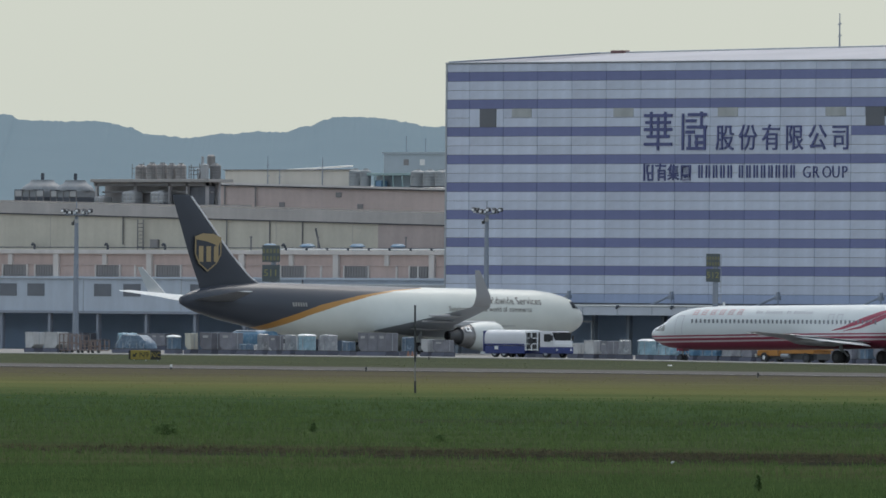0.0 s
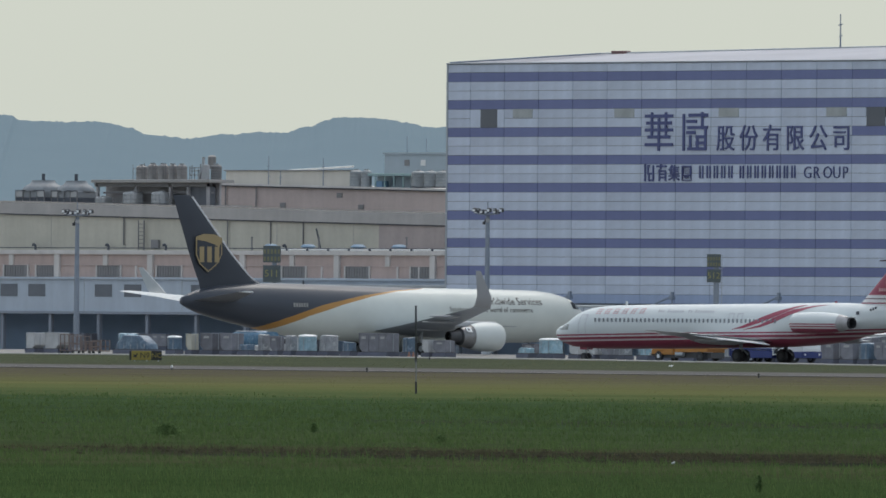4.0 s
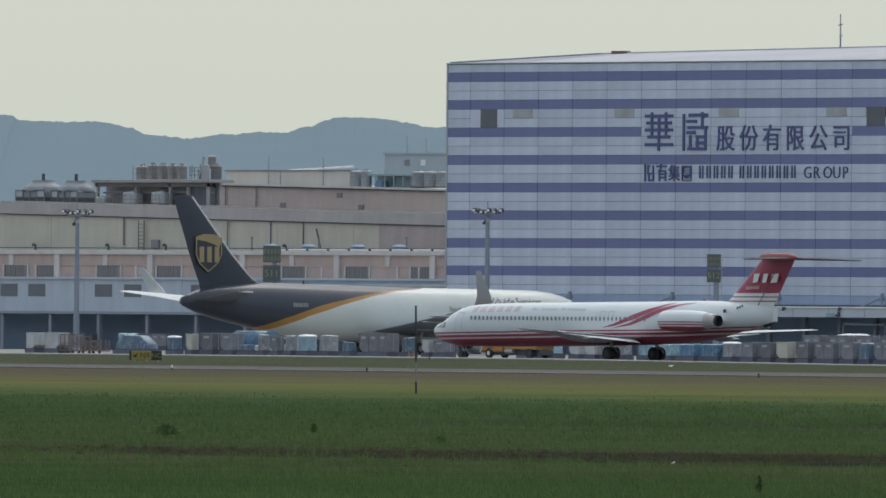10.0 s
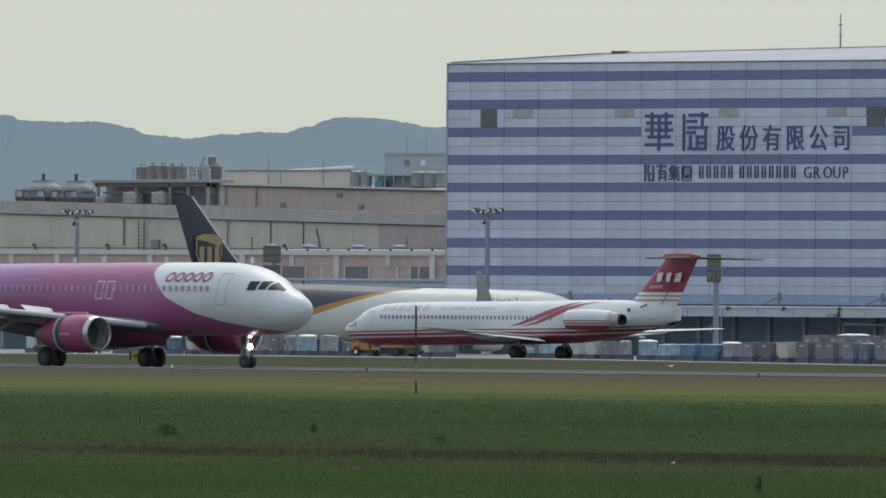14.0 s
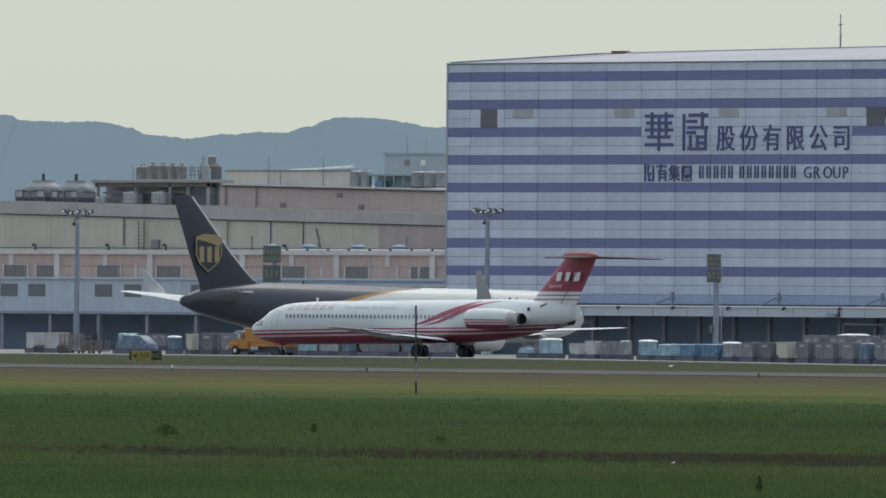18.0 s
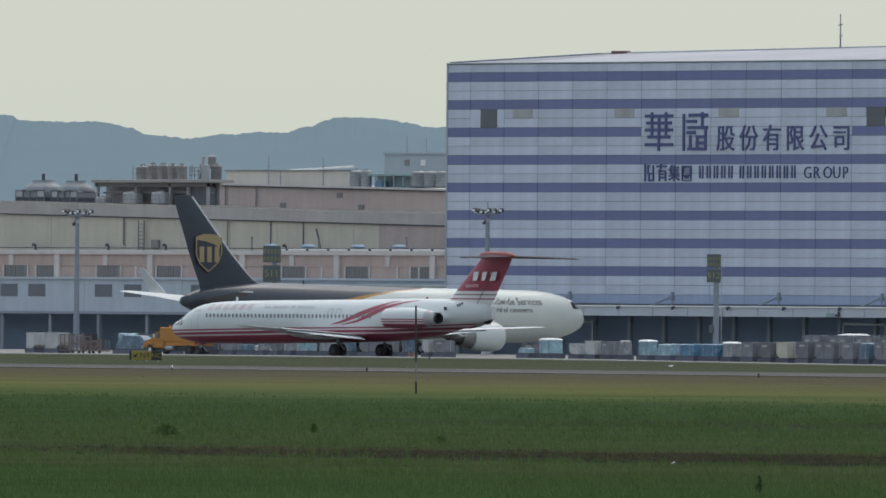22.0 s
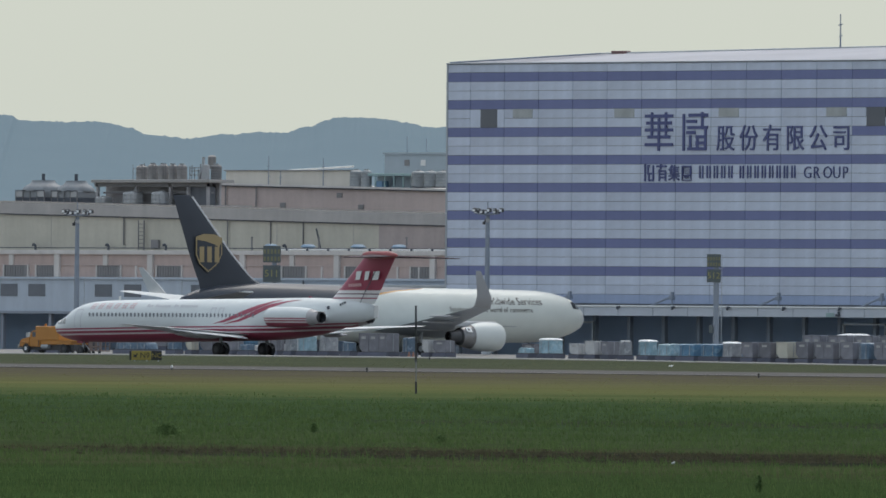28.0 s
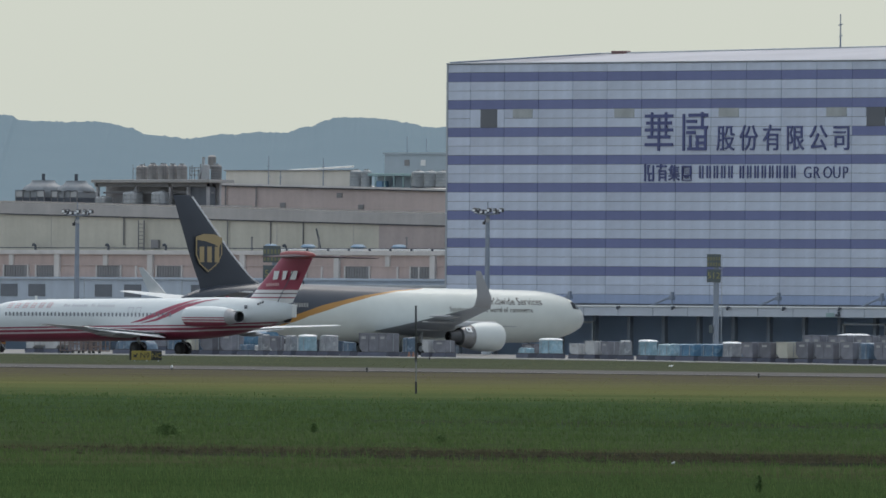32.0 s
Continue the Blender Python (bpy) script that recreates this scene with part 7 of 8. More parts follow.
def orange_truck():
    """Bonneted service lorry, front at x = 0, heading along -x."""
    th = thing("orange_lorry", "orange bonneted service lorry driving along the taxiway", "truck")
    # chassis box made deep, its dark bulk standing in for underside shade
    part("chassis", boxes((0.5, 7.5, 0.35, 1.95, 0.30, 0.8)), M_soot, th)
    bm = bmesh.new()
    prof = [(0.0, 0.62), (0.05, 1.05), (0.35, 1.32), (1.35, 1.5), (1.5, 1.5), (1.5, 0.62)]
    loft(bm, [[(x, q, zz) for x, zz in prof] for q in (0.12, 2.18)])
    bmesh.ops.bevel(bm, geom=list(bm.edges), offset=0.08, segments=2, affect="EDGES")
    part("bonnet", bm, M_orange_paint, th, smooth=True)
    for q in (0.1, 2.2):
        part("wheel_arch", boxes((0.45, 1.55, q - 0.06, q + 0.06, 0.93, 1.12), bevel=0.04), M_orange_paint, th)
    bm = bmesh.new()
    prof = [(1.45, 0.6), (1.45, 1.5), (1.85, 2.12), (3.0, 2.15), (3.0, 0.6)]
    loft(bm, [[(x, q, zz) for x, zz in prof] for q in (0.1, 2.2)])
    bmesh.ops.bevel(bm, geom=list(bm.edges), offset=0.07, segments=2, affect="EDGES")
    cab = part("cab", bm, M_orange_paint, th, smooth=True)
    part("windscreen", boxes((1.5, 1.8, 0.2, 2.1, 1.55, 2.02), bevel=0.06), M_glass, cab)
    for q in (0.085, 2.215):
        part("side_window", boxes((1.95, 2.7, q - 0.012, q + 0.012, 1.5, 1.98)), M_haze_glass, cab)
        part("door_line", boxes((2.78, 2.81, q - 0.014, q + 0.014, 0.7, 2.0)), M_dark, cab)
        part("mirror", boxes((1.55, 1.63, q - 0.16, q + 0.1, 1.5, 1.9), bevel=0.02), M_cap, cab)
    part("equipment_box", boxes((2.35, 5.6, 0.05, 2.25, 1.18, 2.5), bevel=0.07), M_orange_paint, th, "tall orange equipment box")
    part("side_locker", boxes((3.1, 7.3, 0.08, 2.22, 0.82, 1.2), bevel=0.03), M_orange_paint, th)
    part("rear_deck", boxes((5.5, 7.6, 0.05, 2.25, 1.1, 1.22), bevel=0.02), M_orange_paint, th)
    part("fuel_tank", rods(((3.2, 0.2, 0.62), (4.2, 0.2, 0.62), 0.22)), M_steel, th)
    part("beacon", rods(((2.6, 1.1, 2.5), (2.6, 1.1, 2.72), 0.11)), M_orange_paint, th)
    part("bumper", boxes((-0.12, 0.05, 0.05, 2.25, 0.5, 0.78), bevel=0.03), M_white_dull, th)
    for q in (0.35, 1.95):
        part("headlamp", boxes((-0.03, 0.04, q - 0.14, q + 0.14, 0.85, 1.05), bevel=0.02), M_cap, th)
    for x in (1.0, 6.3):
        for q in (0.22, 2.08):
            road_wheel(th, x, q, 0.46, 0.28, M_cap if x < 2 else M_soot, 0.4)
    for q in (0.1, 1.8):
        part("mud_flap", boxes((6.9, 6.95, q, q + 0.4, 0.2, 0.7)), M_black, th)
    return th


def fuel_truck():
    """Aircraft refueller, front at x = 9, heading along +x."""
    th = thing("refuelling_truck", "white and navy aircraft refuelling tanker truck driving", "truck")
    part("chassis", boxes((0.3, 8.6, 0.4, 1.9, 0.4, 0.7)), M_navy, th)
    bm = bmesh.new()
    prof = [(1.15 + 1.15 * math.copysign(abs(math.cos(t)) ** 0.6, math.cos(t)), 1.62 + 0.78 * math.copysign(abs(math.sin(t)) ** 0.6, math.sin(t))) for t in [2 * math.pi * i / 24 for i in range(24)]]
    loft(bm, [[(x, 1.15 + (a - 1.15) * k, 1.62 + (b - 1.62) * k) for a, b in prof] for x, k in ((0.0, 0.75), (0.12, 0.97), (0.3, 1.0), (5.2, 1.0), (5.4, 0.95))])
    part("tank", bm, M_cont_white_bright, th, "white elliptical tank", smooth=True)
    part("tank_stripe", boxes((0.3, 5.2, -0.03, 0.05, 1.08, 1.2), bevel=0.02), M_navy, th)
    part("rear_frame", boxes((-0.06, 0.1, 0.0, 2.3, 0.5, 2.3), bevel=0.05), M_navy, th)
    part("side_skirt", boxes((0.2, 5.3, -0.02, 2.32, 0.35, 1.02), bevel=0.05), M_navy, th, "navy lower panels")
    part("hazard_panel", boxes((1.5, 1.95, -0.05, -0.02, 0.7, 1.0)), M_cap, th)
    frame_ = part("pump_module", boxes((5.45, 6.9, 0.15, 2.15, 0.6, 2.15), bevel=0.04), M_soot, th)
    for zz in (0.7, 1.2, 1.7, 2.2):
        part("rail", boxes((5.4, 6.95, -0.03, 0.05, zz - 0.04, zz + 0.04)), M_cap, frame_)
    for x in (5.42, 6.15, 6.92):
        part("post", boxes((x - 0.05, x + 0.05, -0.04, 0.06, 0.6, 2.3)), M_cap, frame_)
    part("hose_reel", rods(((6.1, -0.05, 1.45), (6.1, 0.2, 1.45), 0.3), n=16), M_black, frame_)
    part("deck_rail", boxes((5.4, 7.0, 0.1, 2.2, 2.22, 2.3)), M_cap, frame_)
    bm = bmesh.new()
    prof = [(7.1, 0.4), (7.1, 2.2), (7.3, 2.3), (8.55, 2.3), (8.95, 1.4), (9.0, 0.4)]
    loft(bm, [[(x, q, zz) for x, zz in prof] for q in (0.05, 2.25)])
    bmesh.ops.bevel(bm, geom=list(bm.edges), offset=0.07, segments=2, affect="EDGES")
    cab = part("cab", bm, M_cont_white_bright, th, smooth=True)
    part("cab_skirt", boxes((7.08, 9.03, 0.02, 2.28, 0.38, 0.95), bevel=0.04), M_navy, cab)
    part("windscreen", boxes((8.66, 8.90, 0.18, 2.12, 1.45, 2.12), bevel=0.05), M_glass, cab)
    part("sun_visor", boxes((8.6, 8.95, 0.1, 2.2, 2.12, 2.22), bevel=0.03), M_soot, cab)
    part("side_window", boxes((7.7, 8.5, 0.02, 0.06, 1.4, 2.05)), M_glass, cab)
    part("grille", boxes((9.0, 9.05, 0.3, 2.0, 0.95, 1.25), bevel=0.02), M_cap, cab)
    for q in (0.32, 1.98):
        part("headlamp", boxes((9.0, 9.07, q - 0.1, q + 0.1, 0.62, 0.78), bevel=0.02), M_cap, cab)
        part("mirror", boxes((8.75, 8.85, q - 0.5 if q < 1 else q + 0.3, q - 0.3 if q < 1 else q + 0.5, 1.5, 1.95)), M_black, cab)
    for x in (1.4, 2.6, 7.9):
        for q in (0.18, 2.12):
            road_wheel(th, x, q, 0.44, 0.28)
    return th


M_white_dull = mat("dull_white_paint", (0.62, 0.62, 0.58), 0.5)
M_cont_white_bright = mat("tank_white", (0.74, 0.75, 0.78), 0.35, vary=0.1)
LORRY = orange_truck()
TANKER = fuel_truck()


# ---- masts, stand signs and field furniture ----
def flood_mast(u, y, top):
    z0 = level(y, u) + 0.03
    th = thing("floodlight_mast", "tall grey steel apron floodlight mast", "lamp post", pose(u, y, 0), group="apron masts")
    part("pole", rods(((0, 0, z0), (0, 0, top - 0.6), 0.34, 0.2), n=14), M_pole, th)
    part("base", turned([(z0, 0.55), (z0 + 0.4, 0.5)], axis="z", n=14), M_steel, th)
    part("head_frame", turned([(top - 0.55, 0.25), (top - 0.45, 1.1), (top - 0.35, 1.1)], axis="z", n=16), M_pole, th)
    for i in range(10):
        t = 2 * math.pi * i / 10
        r = 1.15 + 0.3 * (i % 2)
        x, q = r * math.cos(t), r * math.sin(t)
        up = 0.16 * (i % 2)
        lamp = part("floodlight", boxes((x - 0.24, x + 0.24, q - 0.18, q + 0.18, top - 0.4 + up, top + 0.02 + up), bevel=0.08), M_soot, th)
        part("lens", boxes((x - 0.14, x + 0.2, q - 0.21, q - 0.17, top - 0.34 + up, top - 0.1 + up)), M_cap, lamp, "pale lamp glass")
    part("spike", rods(((0, 0, top - 0.3), (0, 0, top + 0.9), 0.05)), M_pole, th)
    part("camera_arm", rods(((-0.5, 0, top - 1.3), (-0.1, 0, top - 0.7), 0.08), ((-0.55, 0, top - 1.2), (-0.55, 0, top - 1.5), 0.15)), M_soot, th)
    part("camera_dome", turned([(top - 1.3, 0.05), (top - 1.2, 0.22), (top - 0.9, 0.2)], 0.35, -0.3, axis="z", n=12), M_tank, th)


flood_mast(-1261.9, 1095.0, 14.35)
flood_mast(-1249.4, 1140.0, 15.0)


def flat_words(words, size, parent, m, material, depth=0.02):
    cu = bpy.data.curves.new("words", "FONT")
    cu.body, cu.size, cu.resolution_u, cu.extrude = words, size, 2, depth
    cu.align_x, cu.align_y = "CENTER", "CENTER"
    tmp = bpy.data.objects.new("words", cu)
    scene.collection.objects.link(tmp)
    dg = bpy.context.evaluated_depsgraph_get()
    dg.update()
    me = bpy.data.meshes.new_from_object(tmp.evaluated_get(dg))
    bpy.data.objects.remove(tmp)
    me.transform(m)
    me.materials.clear()
    me.materials.append(material)
    ob = new("lettering", me)
    ob.parent = parent
    return ob


M_amber = mat("amber_digits", (0.29, 0.28, 0.12), 0.5)
M_board = mat("dark_slate_sign_board", (0.10, 0.122, 0.13), 0.6, vary=0.25, scale=0.6)


def stand_sign(u, y, z0, z1, w, words, lower_only=False):
    th = thing("stand_number_sign", "dark parking stand number board with amber digits on a post", "sign", pose(u, y, 0, 0, 0, 40), group="stand signs")
    g = level(y, u) + 0.03
    part("post", rods(((0.2, 0.35, g), (0.2, 0.35, z1), 0.3, 0.26), n=12), M_pole, th)
    h = z1 - z0
    part("number_board", boxes((-w / 2, w / 2, -0.12, 0.1, z0, z0 + h * 0.46), bevel=0.03), M_board, th)
    part("display_board", boxes((-w / 2, w / 2, -0.12, 0.1, z0 + h * 0.54, z1), bevel=0.03), M_board, th)
    for i in range(2):
        for j in range(5):
            x = -w / 2 + w * (j + 0.5) / 5
            zz = z0 + h * (0.64 + 0.2 * i)
            part("display_bar", boxes((x - w * 0.06, x + w * 0.06, -0.15, -0.12, zz - h * 0.06, zz + h * 0.06)), M_amber_dull, th)
    flat_words(words, h * (0.27 if h > 3 else 0.31), th, Matrix.Translation((0, -0.14, z0 + h * 0.23)) @ Matrix.Rotation(radians(90), 4, "X"), M_amber)
    part("ladder", boxes((0.35, 0.4, 0.5, 0.55, g + 1, z1), (0.7, 0.75, 0.5, 0.55, g + 1, z1), *[(0.4, 0.7, 0.51, 0.54, g + 1.2 + 0.45 * i, g + 1.25 + 0.45 * i) for i in range(int((z1 - g - 1.4) / 0.45))]), M_steel, th)
    part("junction_box", boxes((-0.45, -0.1, -0.1, 0.25, g + 2.6, g + 3.4), bevel=0.03), M_board, th)


M_amber_dull = mat("dull_amber_bars", (0.20, 0.20, 0.12), 0.6)
stand_sign(-1282.95, 1140.2, 7.45, 11.25, 1.85, "511")
stand_sign(-1167.35, 1095.0, 7.46, 10.2, 1.35, "512")


def field_post():
    th = thing("marker_post", "thin black and grey marker post standing in the grass", "post", pose(-426.9, 386.2, 0, 0, -0.8, 0))
    part("upper_tube", rods(((0, 0, 1.15), (0, 0, 3.08), 0.034)), M_black, th)
    part("lower_tube", rods(((0, 0, 0.3), (0, 0, 1.15), 0.022)), M_louvre, th)
    part("foot", rods(((0, 0, 0.0), (0, 0, 0.42), 0.038)), M_black, th)
    part("collar", rods(((0, 0, 1.1), (0, 0, 1.2), 0.042)), M_soot, th)


field_post()


def taxi_sign():
    y = 732.0
    th = thing("taxiway_sign", "low yellow and black taxiway guidance sign in the grass", "sign", pose(-836.3, y, level(y), 0, 0, 47.8))
    M_sign_yellow = mat("sign_yellow", (0.34, 0.27, 0.06), 0.5, vary=0.15)
    a = part("yellow_board", boxes((-1.02, 0.30, -0.1, 0.1, 0.08, 0.70), bevel=0.02), M_sign_yellow, th)
    b = part("black_board", boxes((0.32, 1.02, -0.1, 0.1, 0.08, 0.70), bevel=0.02), M_board_black, th)
    c = part("end_board", boxes((-1.16, -1.03, -0.1, 0.1, 0.08, 0.70), bevel=0.02), M_board_black, th)
    rot = Matrix.Rotation(radians(90), 4, "X")
    flat_words("N9", 0.52, th, Matrix.Translation((-0.12, -0.115, 0.38)) @ rot, M_board_black, 0.004)
    flat_words("NC", 0.46, th, Matrix.Translation((0.67, -0.115, 0.38)) @ rot, M_sign_yellow, 0.004)
    bm = bmesh.new()
    flat(bm, [(-0.88, 0.25), (-0.62, 0.25), (-0.70, 0.33), (-0.58, 0.48), (-0.66, 0.54), (-0.77, 0.40), (-0.88, 0.48)], 0.008, lambda u, v, d: (u, -0.106 - d, v))
    part("arrow", bm, M_board_black, th)
    for x in (-0.8, 0.0, 0.8):
        part("leg", boxes((x - 0.04, x + 0.04, -0.04, 0.04, 0.0, 0.1)), M_steel, th)


M_board_black = mat("sign_black", (0.03, 0.03, 0.03), 0.5)
taxi_sign()


def edge_light(u, y, material, label):
    th = thing("runway_light", label, "light", pose(u, y, level(y, u)), group="runway edge lights")
    part("stem", rods(((0, 0, 0), (0, 0, 0.18), 0.04)), M_soot, th)
    part("lens", turned([(0.14, 0.06), (0.22, 0.065), (0.26, 0.03)], axis="z", n=10), material, th)


edge_light(-664.0, 583.0, M_cap, "small white runway edge light")
for u, y in ((-650.0, 584.5), (-608.0, 573.5), (-895.0, 811.0)):
    edge_light(u, y, M_soot, "small dark runway edge light")
th = thing("litter_scrap", "small white plastic scrap lying in the rutted soil", "litter", pose(-193.9, 181.0, 0.0))
bm = bmesh.new()
loft(bm, [[(0.04 * k * math.cos(t) + 0.05 * zz, 0.03 * k * math.sin(t), 0.005 + zz * 0.045) for t in [2 * math.pi * i / 8 for i in range(8)]] for zz, k in ((0, 0.9), (0.4, 1.0), (0.8, 0.55), (1.0, 0.1))])
part("scrap", bm, M_cap, th)
th = thing("litter_scrap", "crumpled white sheet lying on the grass strip", "litter", pose(-800.0, 746.5, level(746.5, -800.0)))
bm = bmesh.new()
loft(bm, [[(0.2 * k * math.cos(t) + 0.1 * zz, 0.14 * k * math.sin(t), 0.01 + zz * 0.06 + 0.03 * math.sin(3 * t)) for t in [2 * math.pi * i / 10 for i in range(10)]] for zz, k in ((0, 0.9), (0.4, 1.0), (0.8, 0.55), (1.0, 0.1))])
part("scrap", bm, M_cap, th)


# ---- grass and weeds of the near field ----
def blade_material(name, lo, hi):
    m = bpy.data.materials.new(name)
    m.use_nodes = True
    nt = m.node_tree
    nt.nodes.remove(nt.nodes["Principled BSDF"])
    g = nt.nodes.new("ShaderNodeNewGeometry")
    r = nt.nodes.new("ShaderNodeValToRGB")
    r.color_ramp.elements[0].color, r.color_ramp.elements[1].color = (*lo, 1), (*hi, 1)
    tc = nt.nodes.new("ShaderNodeTexCoord")
    mp = nt.nodes.new("ShaderNodeMapping")
    mp.inputs["Scale"].default_value = (1.0, 0.25, 1.0)
    nt.links.new(tc.outputs["Object"], mp.inputs[0])
    clump = nt.nodes.new("ShaderNodeTexNoise")
    clump.inputs["Scale"].default_value, clump.inputs["Detail"].default_value = 0.7, 4
    nt.links.new(mp.outputs[0], clump.inputs[0])
    patch = math_node(nt, "MULTIPLY_ADD", clump.outputs[0], 2.2, -0.85)
    nt.links.new(math_node(nt, "ADD", math_node(nt, "MULTIPLY", g.outputs["Random Per Island"], 0.4), patch), r.inputs[0])
    mix = nt.nodes.new("ShaderNodeMixShader")
    for i, kind in enumerate(("ShaderNodeBsdfDiffuse", "ShaderNodeBsdfTranslucent")):
        b = nt.nodes.new(kind)
        nt.links.new(r.outputs[0], b.inputs["Color"])
        nt.links.new(b.outputs[0], mix.inputs[1 + i])
    nt.links.new(mix.outputs[0], nt.nodes["Material Output"].inputs[0])
    return m


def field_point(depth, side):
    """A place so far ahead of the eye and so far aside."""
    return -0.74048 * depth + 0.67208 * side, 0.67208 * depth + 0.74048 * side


def grass(name, label, count, d0, d1, hmin, hmax, material, power, seed, keep=None, wide=1.0, thin=False):
    """Fine upright blades in tufts, their colours lifted to match the sward's brightness."""
    rng = random.Random(seed)
    verts, faces = [], []
    for _ in range(count):
        d = d0 + (d1 - d0) * rng.random() ** power
        x, y = field_point(d, (rng.random() * 2 - 1) * (d * 0.031 + 1.5))
        n = noise.noise(Vector((x * 0.16, y * 0.05, seed)))
        if keep and not keep(x, y, n, rng):
            continue
        z = level(y, x)
        tuft = 1.0 + 0.7 * noise.noise(Vector((x * 0.9, y * 0.5, seed + 3)))
        for _ in range(4):
            h = rng.uniform(hmin, hmax) * (1.0 + 0.6 * n) * tuft * (min(1.0, max(0.45, (450 - y) / 130)) if thin else 1.0)
            a = rng.uniform(-0.9, 0.9) + 0.75
            w = rng.uniform(0.003, 0.006) * d / 250 * wide
            bx, by = x + rng.uniform(-0.15, 0.15), y + rng.uniform(-0.3, 0.3)
            lx, ly = rng.uniform(-0.4, 0.4) * h, rng.uniform(-0.4, 0.4) * h
            i = len(verts)
            ca, sa = math.cos(a) * w, math.sin(a) * w
            verts += [(bx - ca, by - sa, z), (bx + ca, by + sa, z), (bx + lx * 0.5 + ca * 0.6, by + ly * 0.5 + sa * 0.6, z + h * 0.6), (bx + lx, by + ly, z + h)]
            faces += [(i, i + 1, i + 2), (i, i + 2, i + 3)]
    me = bpy.data.meshes.new(name)
    me.from_pydata(verts, [], faces)
    me.materials.append(material)
    tagged(new(name, me), label, "grass", kind="stuff")


def patchy(x, y, n, rng):
    return rng.random() < 0.45 + 1.6 * noise.noise(Vector((x * 0.35, y * 0.22, 2.0))) and (abs(y - 191.5 + 4 * n) > 7 or rng.random() < 0.05)


# Blade colours exceed the ground's to make up for light upright blades miss.
M_blade = blade_material("grass_blades", (0.070, 0.118, 0.042), (0.118, 0.172, 0.066))
M_dead = blade_material("dead_stubble", (0.055, 0.054, 0.034), (0.135, 0.125, 0.075))
M_straw = blade_material("mown_blades", (0.15, 0.155, 0.065), (0.23, 0.22, 0.10))
M_mown = blade_material("strip_blades", (0.12, 0.14, 0.08), (0.19, 0.20, 0.12))
grass("lush_grass", "lush green grass on the near airfield", 27000, 196, 560, 0.035, 0.12, M_blade, 1.25, 3, lambda x, y, n, rng: patchy(x, y, n, rng) and rng.random() < (380 + 90 * n - y) / 130, 1.7, True)
M_coarse = blade_material("coarse_blades", (0.070, 0.105, 0.042), (0.090, 0.130, 0.053))
grass("coarse_grass", "darker coarse grass tufts in the near field", 5000, 196, 470, 0.04, 0.15, M_coarse, 1.2, 13, lambda x, y, n, rng: noise.noise(Vector((x * 0.45, y * 0.16, 7.0))) > 0.08 and abs(y - 191.5) > 6, 1.8)
grass("dry_grass", "yellowing mown grass beside the runway", 6000, 500, 880, 0.015, 0.04, M_straw, 1.0, 5, patchy)
grass("strip_grass", "patchy mown grass between runway and taxiway", 5000, 985, 1300, 0.02, 0.055, M_mown, 1.0, 6, patchy)
grass("track_stubble", "dead brown stubble along the rutted track", 4200, 262, 305, 0.02, 0.085, M_dead, 1.0, 8, lambda x, y, n, rng: abs(y - 191.5 + 4 * n) < 7 and x > -222)


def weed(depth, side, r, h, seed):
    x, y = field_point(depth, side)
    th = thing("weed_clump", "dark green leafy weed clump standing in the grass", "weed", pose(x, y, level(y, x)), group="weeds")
    rng = random.Random(seed)
    bm = bmesh.new()
    for _ in range(9):
        a = rng.uniform(0, 6.28)
        rod(bm, (0, 0, 0), (math.cos(a) * r * 0.6, math.sin(a) * r * 0.6, h * rng.uniform(0.3, 0.7)), 0.010, 0.004, 5)
    part("stems", bm, M_weed, th)
    bm = bmesh.new()
    for _ in range(520 if r > 0.3 else 240 if r > 0.1 else 90):
        a, q, zz = rng.uniform(0, 6.28), r * rng.random() ** 0.6, h * rng.random()
        q *= 1.0 - 0.75 * (zz / h) ** 2
        c = Vector((math.cos(a) * q, math.sin(a) * q, zz + 0.02))
        s = rng.uniform(0.02, 0.05)
        e = Euler((rng.uniform(-1, 1), rng.uniform(-1, 1), rng.uniform(0, 6.28)))
        vs = [bm.verts.new(c + Vector(p).copy() @ e.to_matrix().transposed()) for p in ((-s, 0, 0), (0, -s * 0.4, 0), (s, 0, s * 0.2), (0, s * 0.4, 0))]
        bm.faces.new(vs)
    part("leaves", bm, M_weed, th)


M_weed = blade_material("weed_leaves", (0.095, 0.155, 0.065), (0.135, 0.205, 0.085))
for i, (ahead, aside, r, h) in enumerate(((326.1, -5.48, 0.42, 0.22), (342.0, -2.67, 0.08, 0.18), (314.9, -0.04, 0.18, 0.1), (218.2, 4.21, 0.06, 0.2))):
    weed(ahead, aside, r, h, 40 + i)


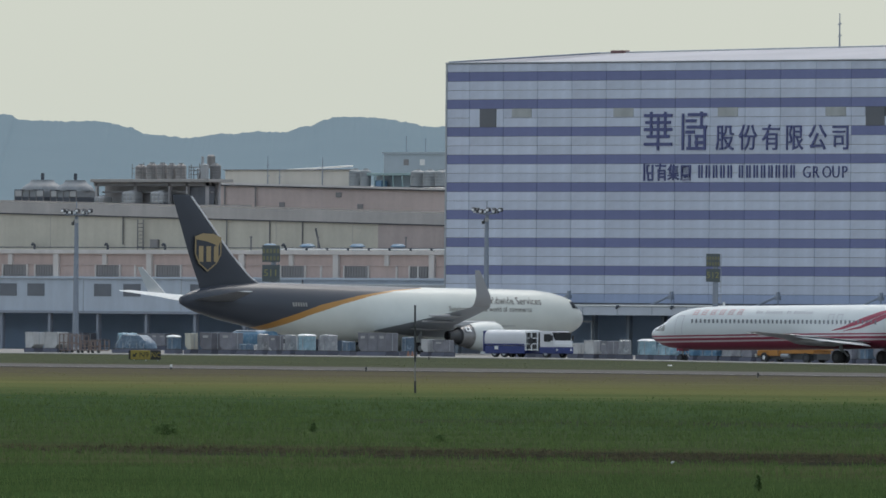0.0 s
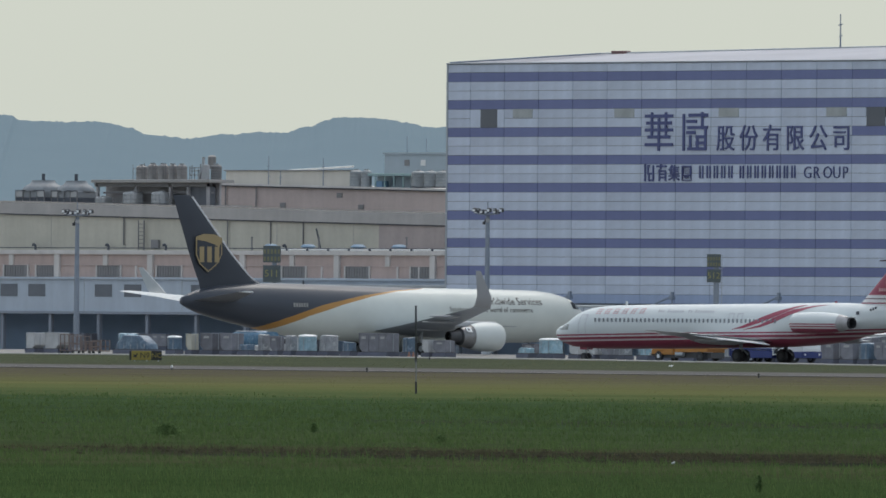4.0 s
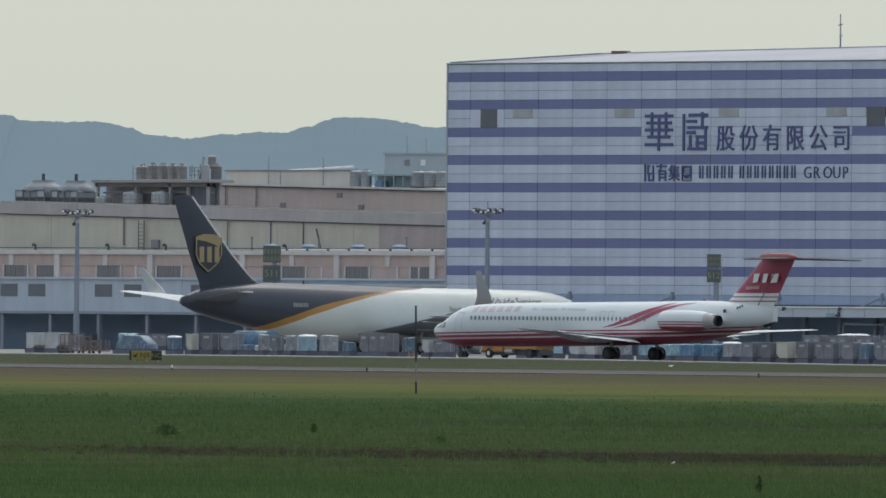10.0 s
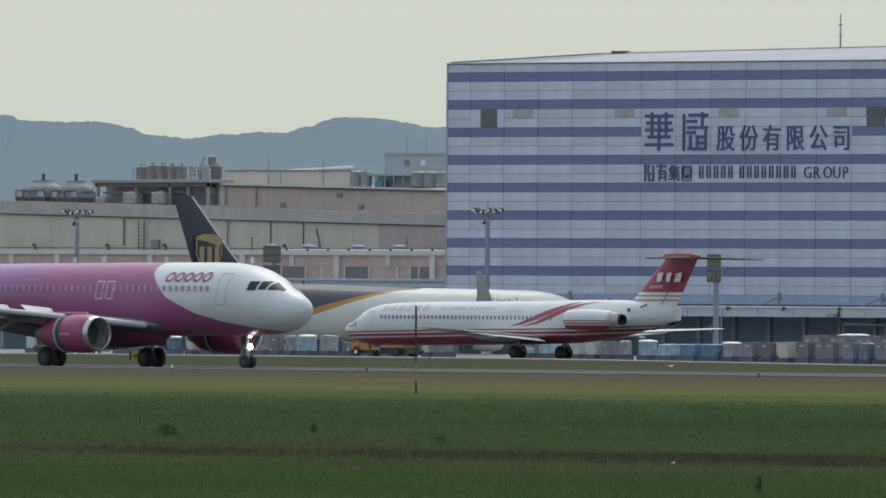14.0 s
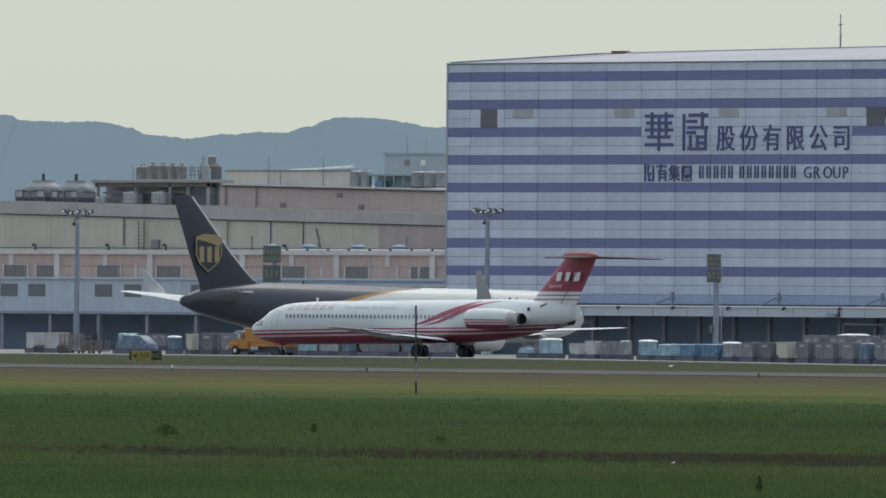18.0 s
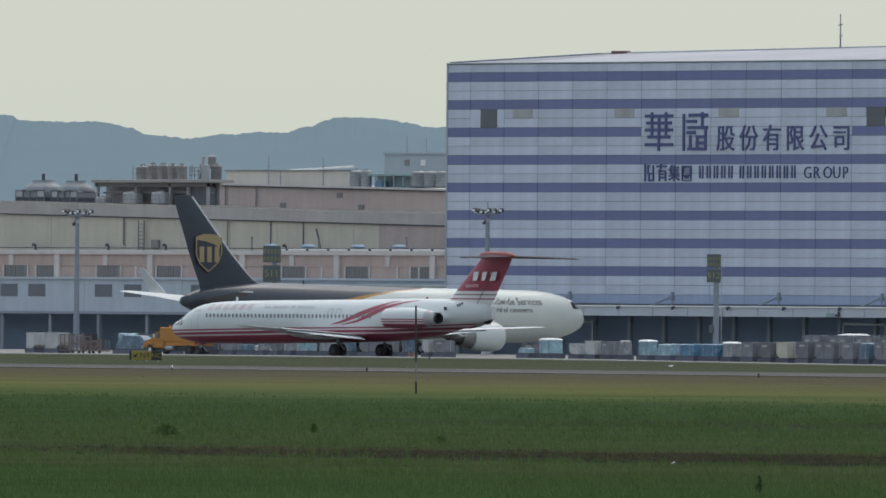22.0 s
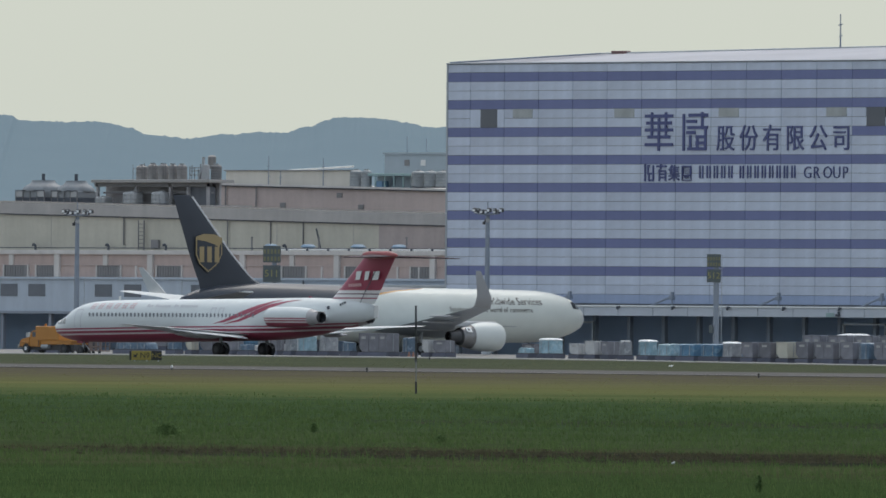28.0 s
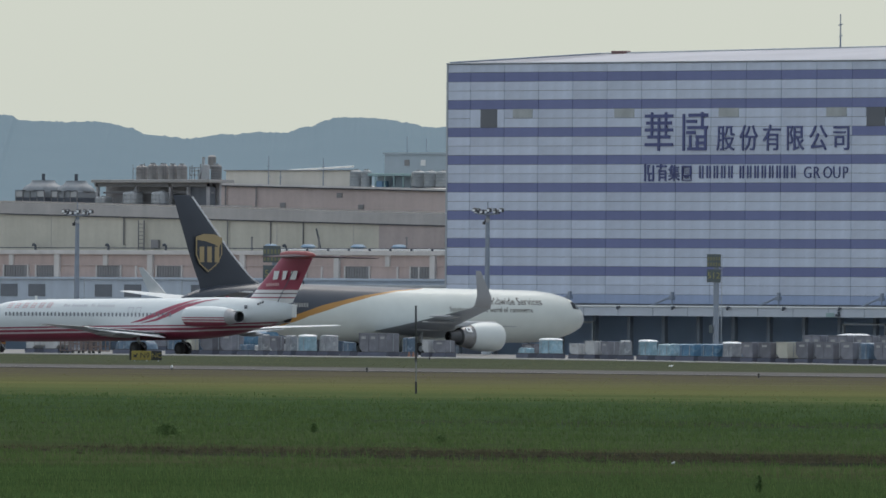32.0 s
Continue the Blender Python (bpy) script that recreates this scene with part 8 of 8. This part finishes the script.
def clods(name, label, count, centre, spread, x0, x1, hmin, hmax, material, seed):
    """Broken clods of bare soil strewn along a rut, denser where the rut is deep."""
    rng = random.Random(seed)
    verts, faces = [], []
    for _ in range(count):
        x = x0 + (x1 - x0) * rng.random() ** 0.6
        y = centre + rng.gauss(0, spread) + 4 * noise.noise(Vector((x * 0.25, 3.0, seed)))
        h, r = rng.uniform(hmin, hmax), rng.uniform(0.03, 0.10)
        z, turn = level(y, x), rng.uniform(0, 6.28)
        i = len(verts)
        for k in range(5):
            t = turn + 2 * math.pi * k / 5
            q = r * rng.uniform(0.7, 1.2)
            verts.append((x + math.cos(t) * q, y + math.sin(t) * q, z))
        for k in range(5):
            t = turn + 2 * math.pi * k / 5
            q = r * rng.uniform(0.3, 0.6)
            verts.append((x + math.cos(t) * q, y + math.sin(t) * q, z + h * rng.uniform(0.7, 1.0)))
        faces += [(i + k, i + (k + 1) % 5, i + 5 + (k + 1) % 5, i + 5 + k) for k in range(5)] + [tuple(range(i + 5, i + 10))]
    me = bpy.data.meshes.new(name)
    me.from_pydata(verts, [], faces)
    me.materials.append(material)
    tagged(new(name, me), label, "soil", kind="stuff")


M_clod = blade_material("dark_soil_clods", (0.058, 0.055, 0.040), (0.115, 0.105, 0.075))
clods("soil_clods", "dark broken soil clods along the rutted track", 1300, 190.5, 3.6, -221, -196, 0.008, 0.034, M_clod, 31)
clods("far_soil_clods", "dark broken soil patch in the grass", 240, 267.0, 15.0, -290, -274, 0.01, 0.03, M_clod, 32)


def motions():
    nose = [(0, -977.6, 1.97), (1, -980.6, 1.9), (2, -983.52, 1.82), (3, -986.43, 1.72), (6, -994.32, 1.2), (8, -999.2, 0.82), (9, -1001.58, 0.65), (11, -1006.55, 0.32), (13, -1011.96, -0.01), (14, -1014.95, -0.16), (16.5, -1022.45, -0.52), (18, -1026.62, -0.69), (19, -1029.26, -0.78), (20, -1031.76, -0.87), (22, -1036.67, -0.79), (24, -1041.51, -0.61), (25, -1044.01, -0.5), (28, -1051.7, 0.03), (30, -1057.03, 0.39), (32, -1062.62, 0.9)]
    walk(LINER, [(t, pose(u, 910.5, 0.185 - fall(u + 18.0, 910.5), 0, 0, 180 + turn)) for t, u, turn in nose])
    # glide path, touchdown and roll-out
    jet = [(0, -1650.0, 28.0, 3.0), (6, -1240.0, 9.0, 3.5), (11, -899.0, 1.2, 4.0), (13, -763.5, 0.10, 2.5), (13.8, -709.5, 0, 0.35), (14.2, -682.4, 0, 0.15), (14.5, -662.05, 0, 0.05), (16.5, -530.0, 0, 0), (20, -330.0, 0, 0), (25, -110.0, 0, 0), (32, 90.0, 0, 0)]
    walk(JET, [(t, pose(u, 621.25, 0.09 + h, 0, -p, 0)) for t, u, h, p in jet])
    # lorry keeps abreast of the taxiing jet, tanker drives off the other way
    lorry = [(0, -1044.6), (0.5, -1046.32), (7, -1068.73), (9, -1076.27), (12, -1089.03), (14.5, -1100.21), (17, -1110.6), (19, -1117.72), (21, -1123.27), (25, -1134.68), (28, -1143.29), (32, -1154.85)]
    walk(LORRY, [(t, pose(u, 985.0, level(984, u + 4.0) + 0.03)) for t, u in lorry])
    tanker = [(0, -1046.96), (0.5, -1042.47), (1, -1038.17), (1.5, -1034.35), (3.0, -1023.28), (6, -1002.08), (10, -973.34), (16, -930.0), (24, -873.0), (32, -816.0)]
    walk(TANKER, [(t, pose(u, 955.0, level(954, u) + 0.03)) for t, u in tanker])


motions()
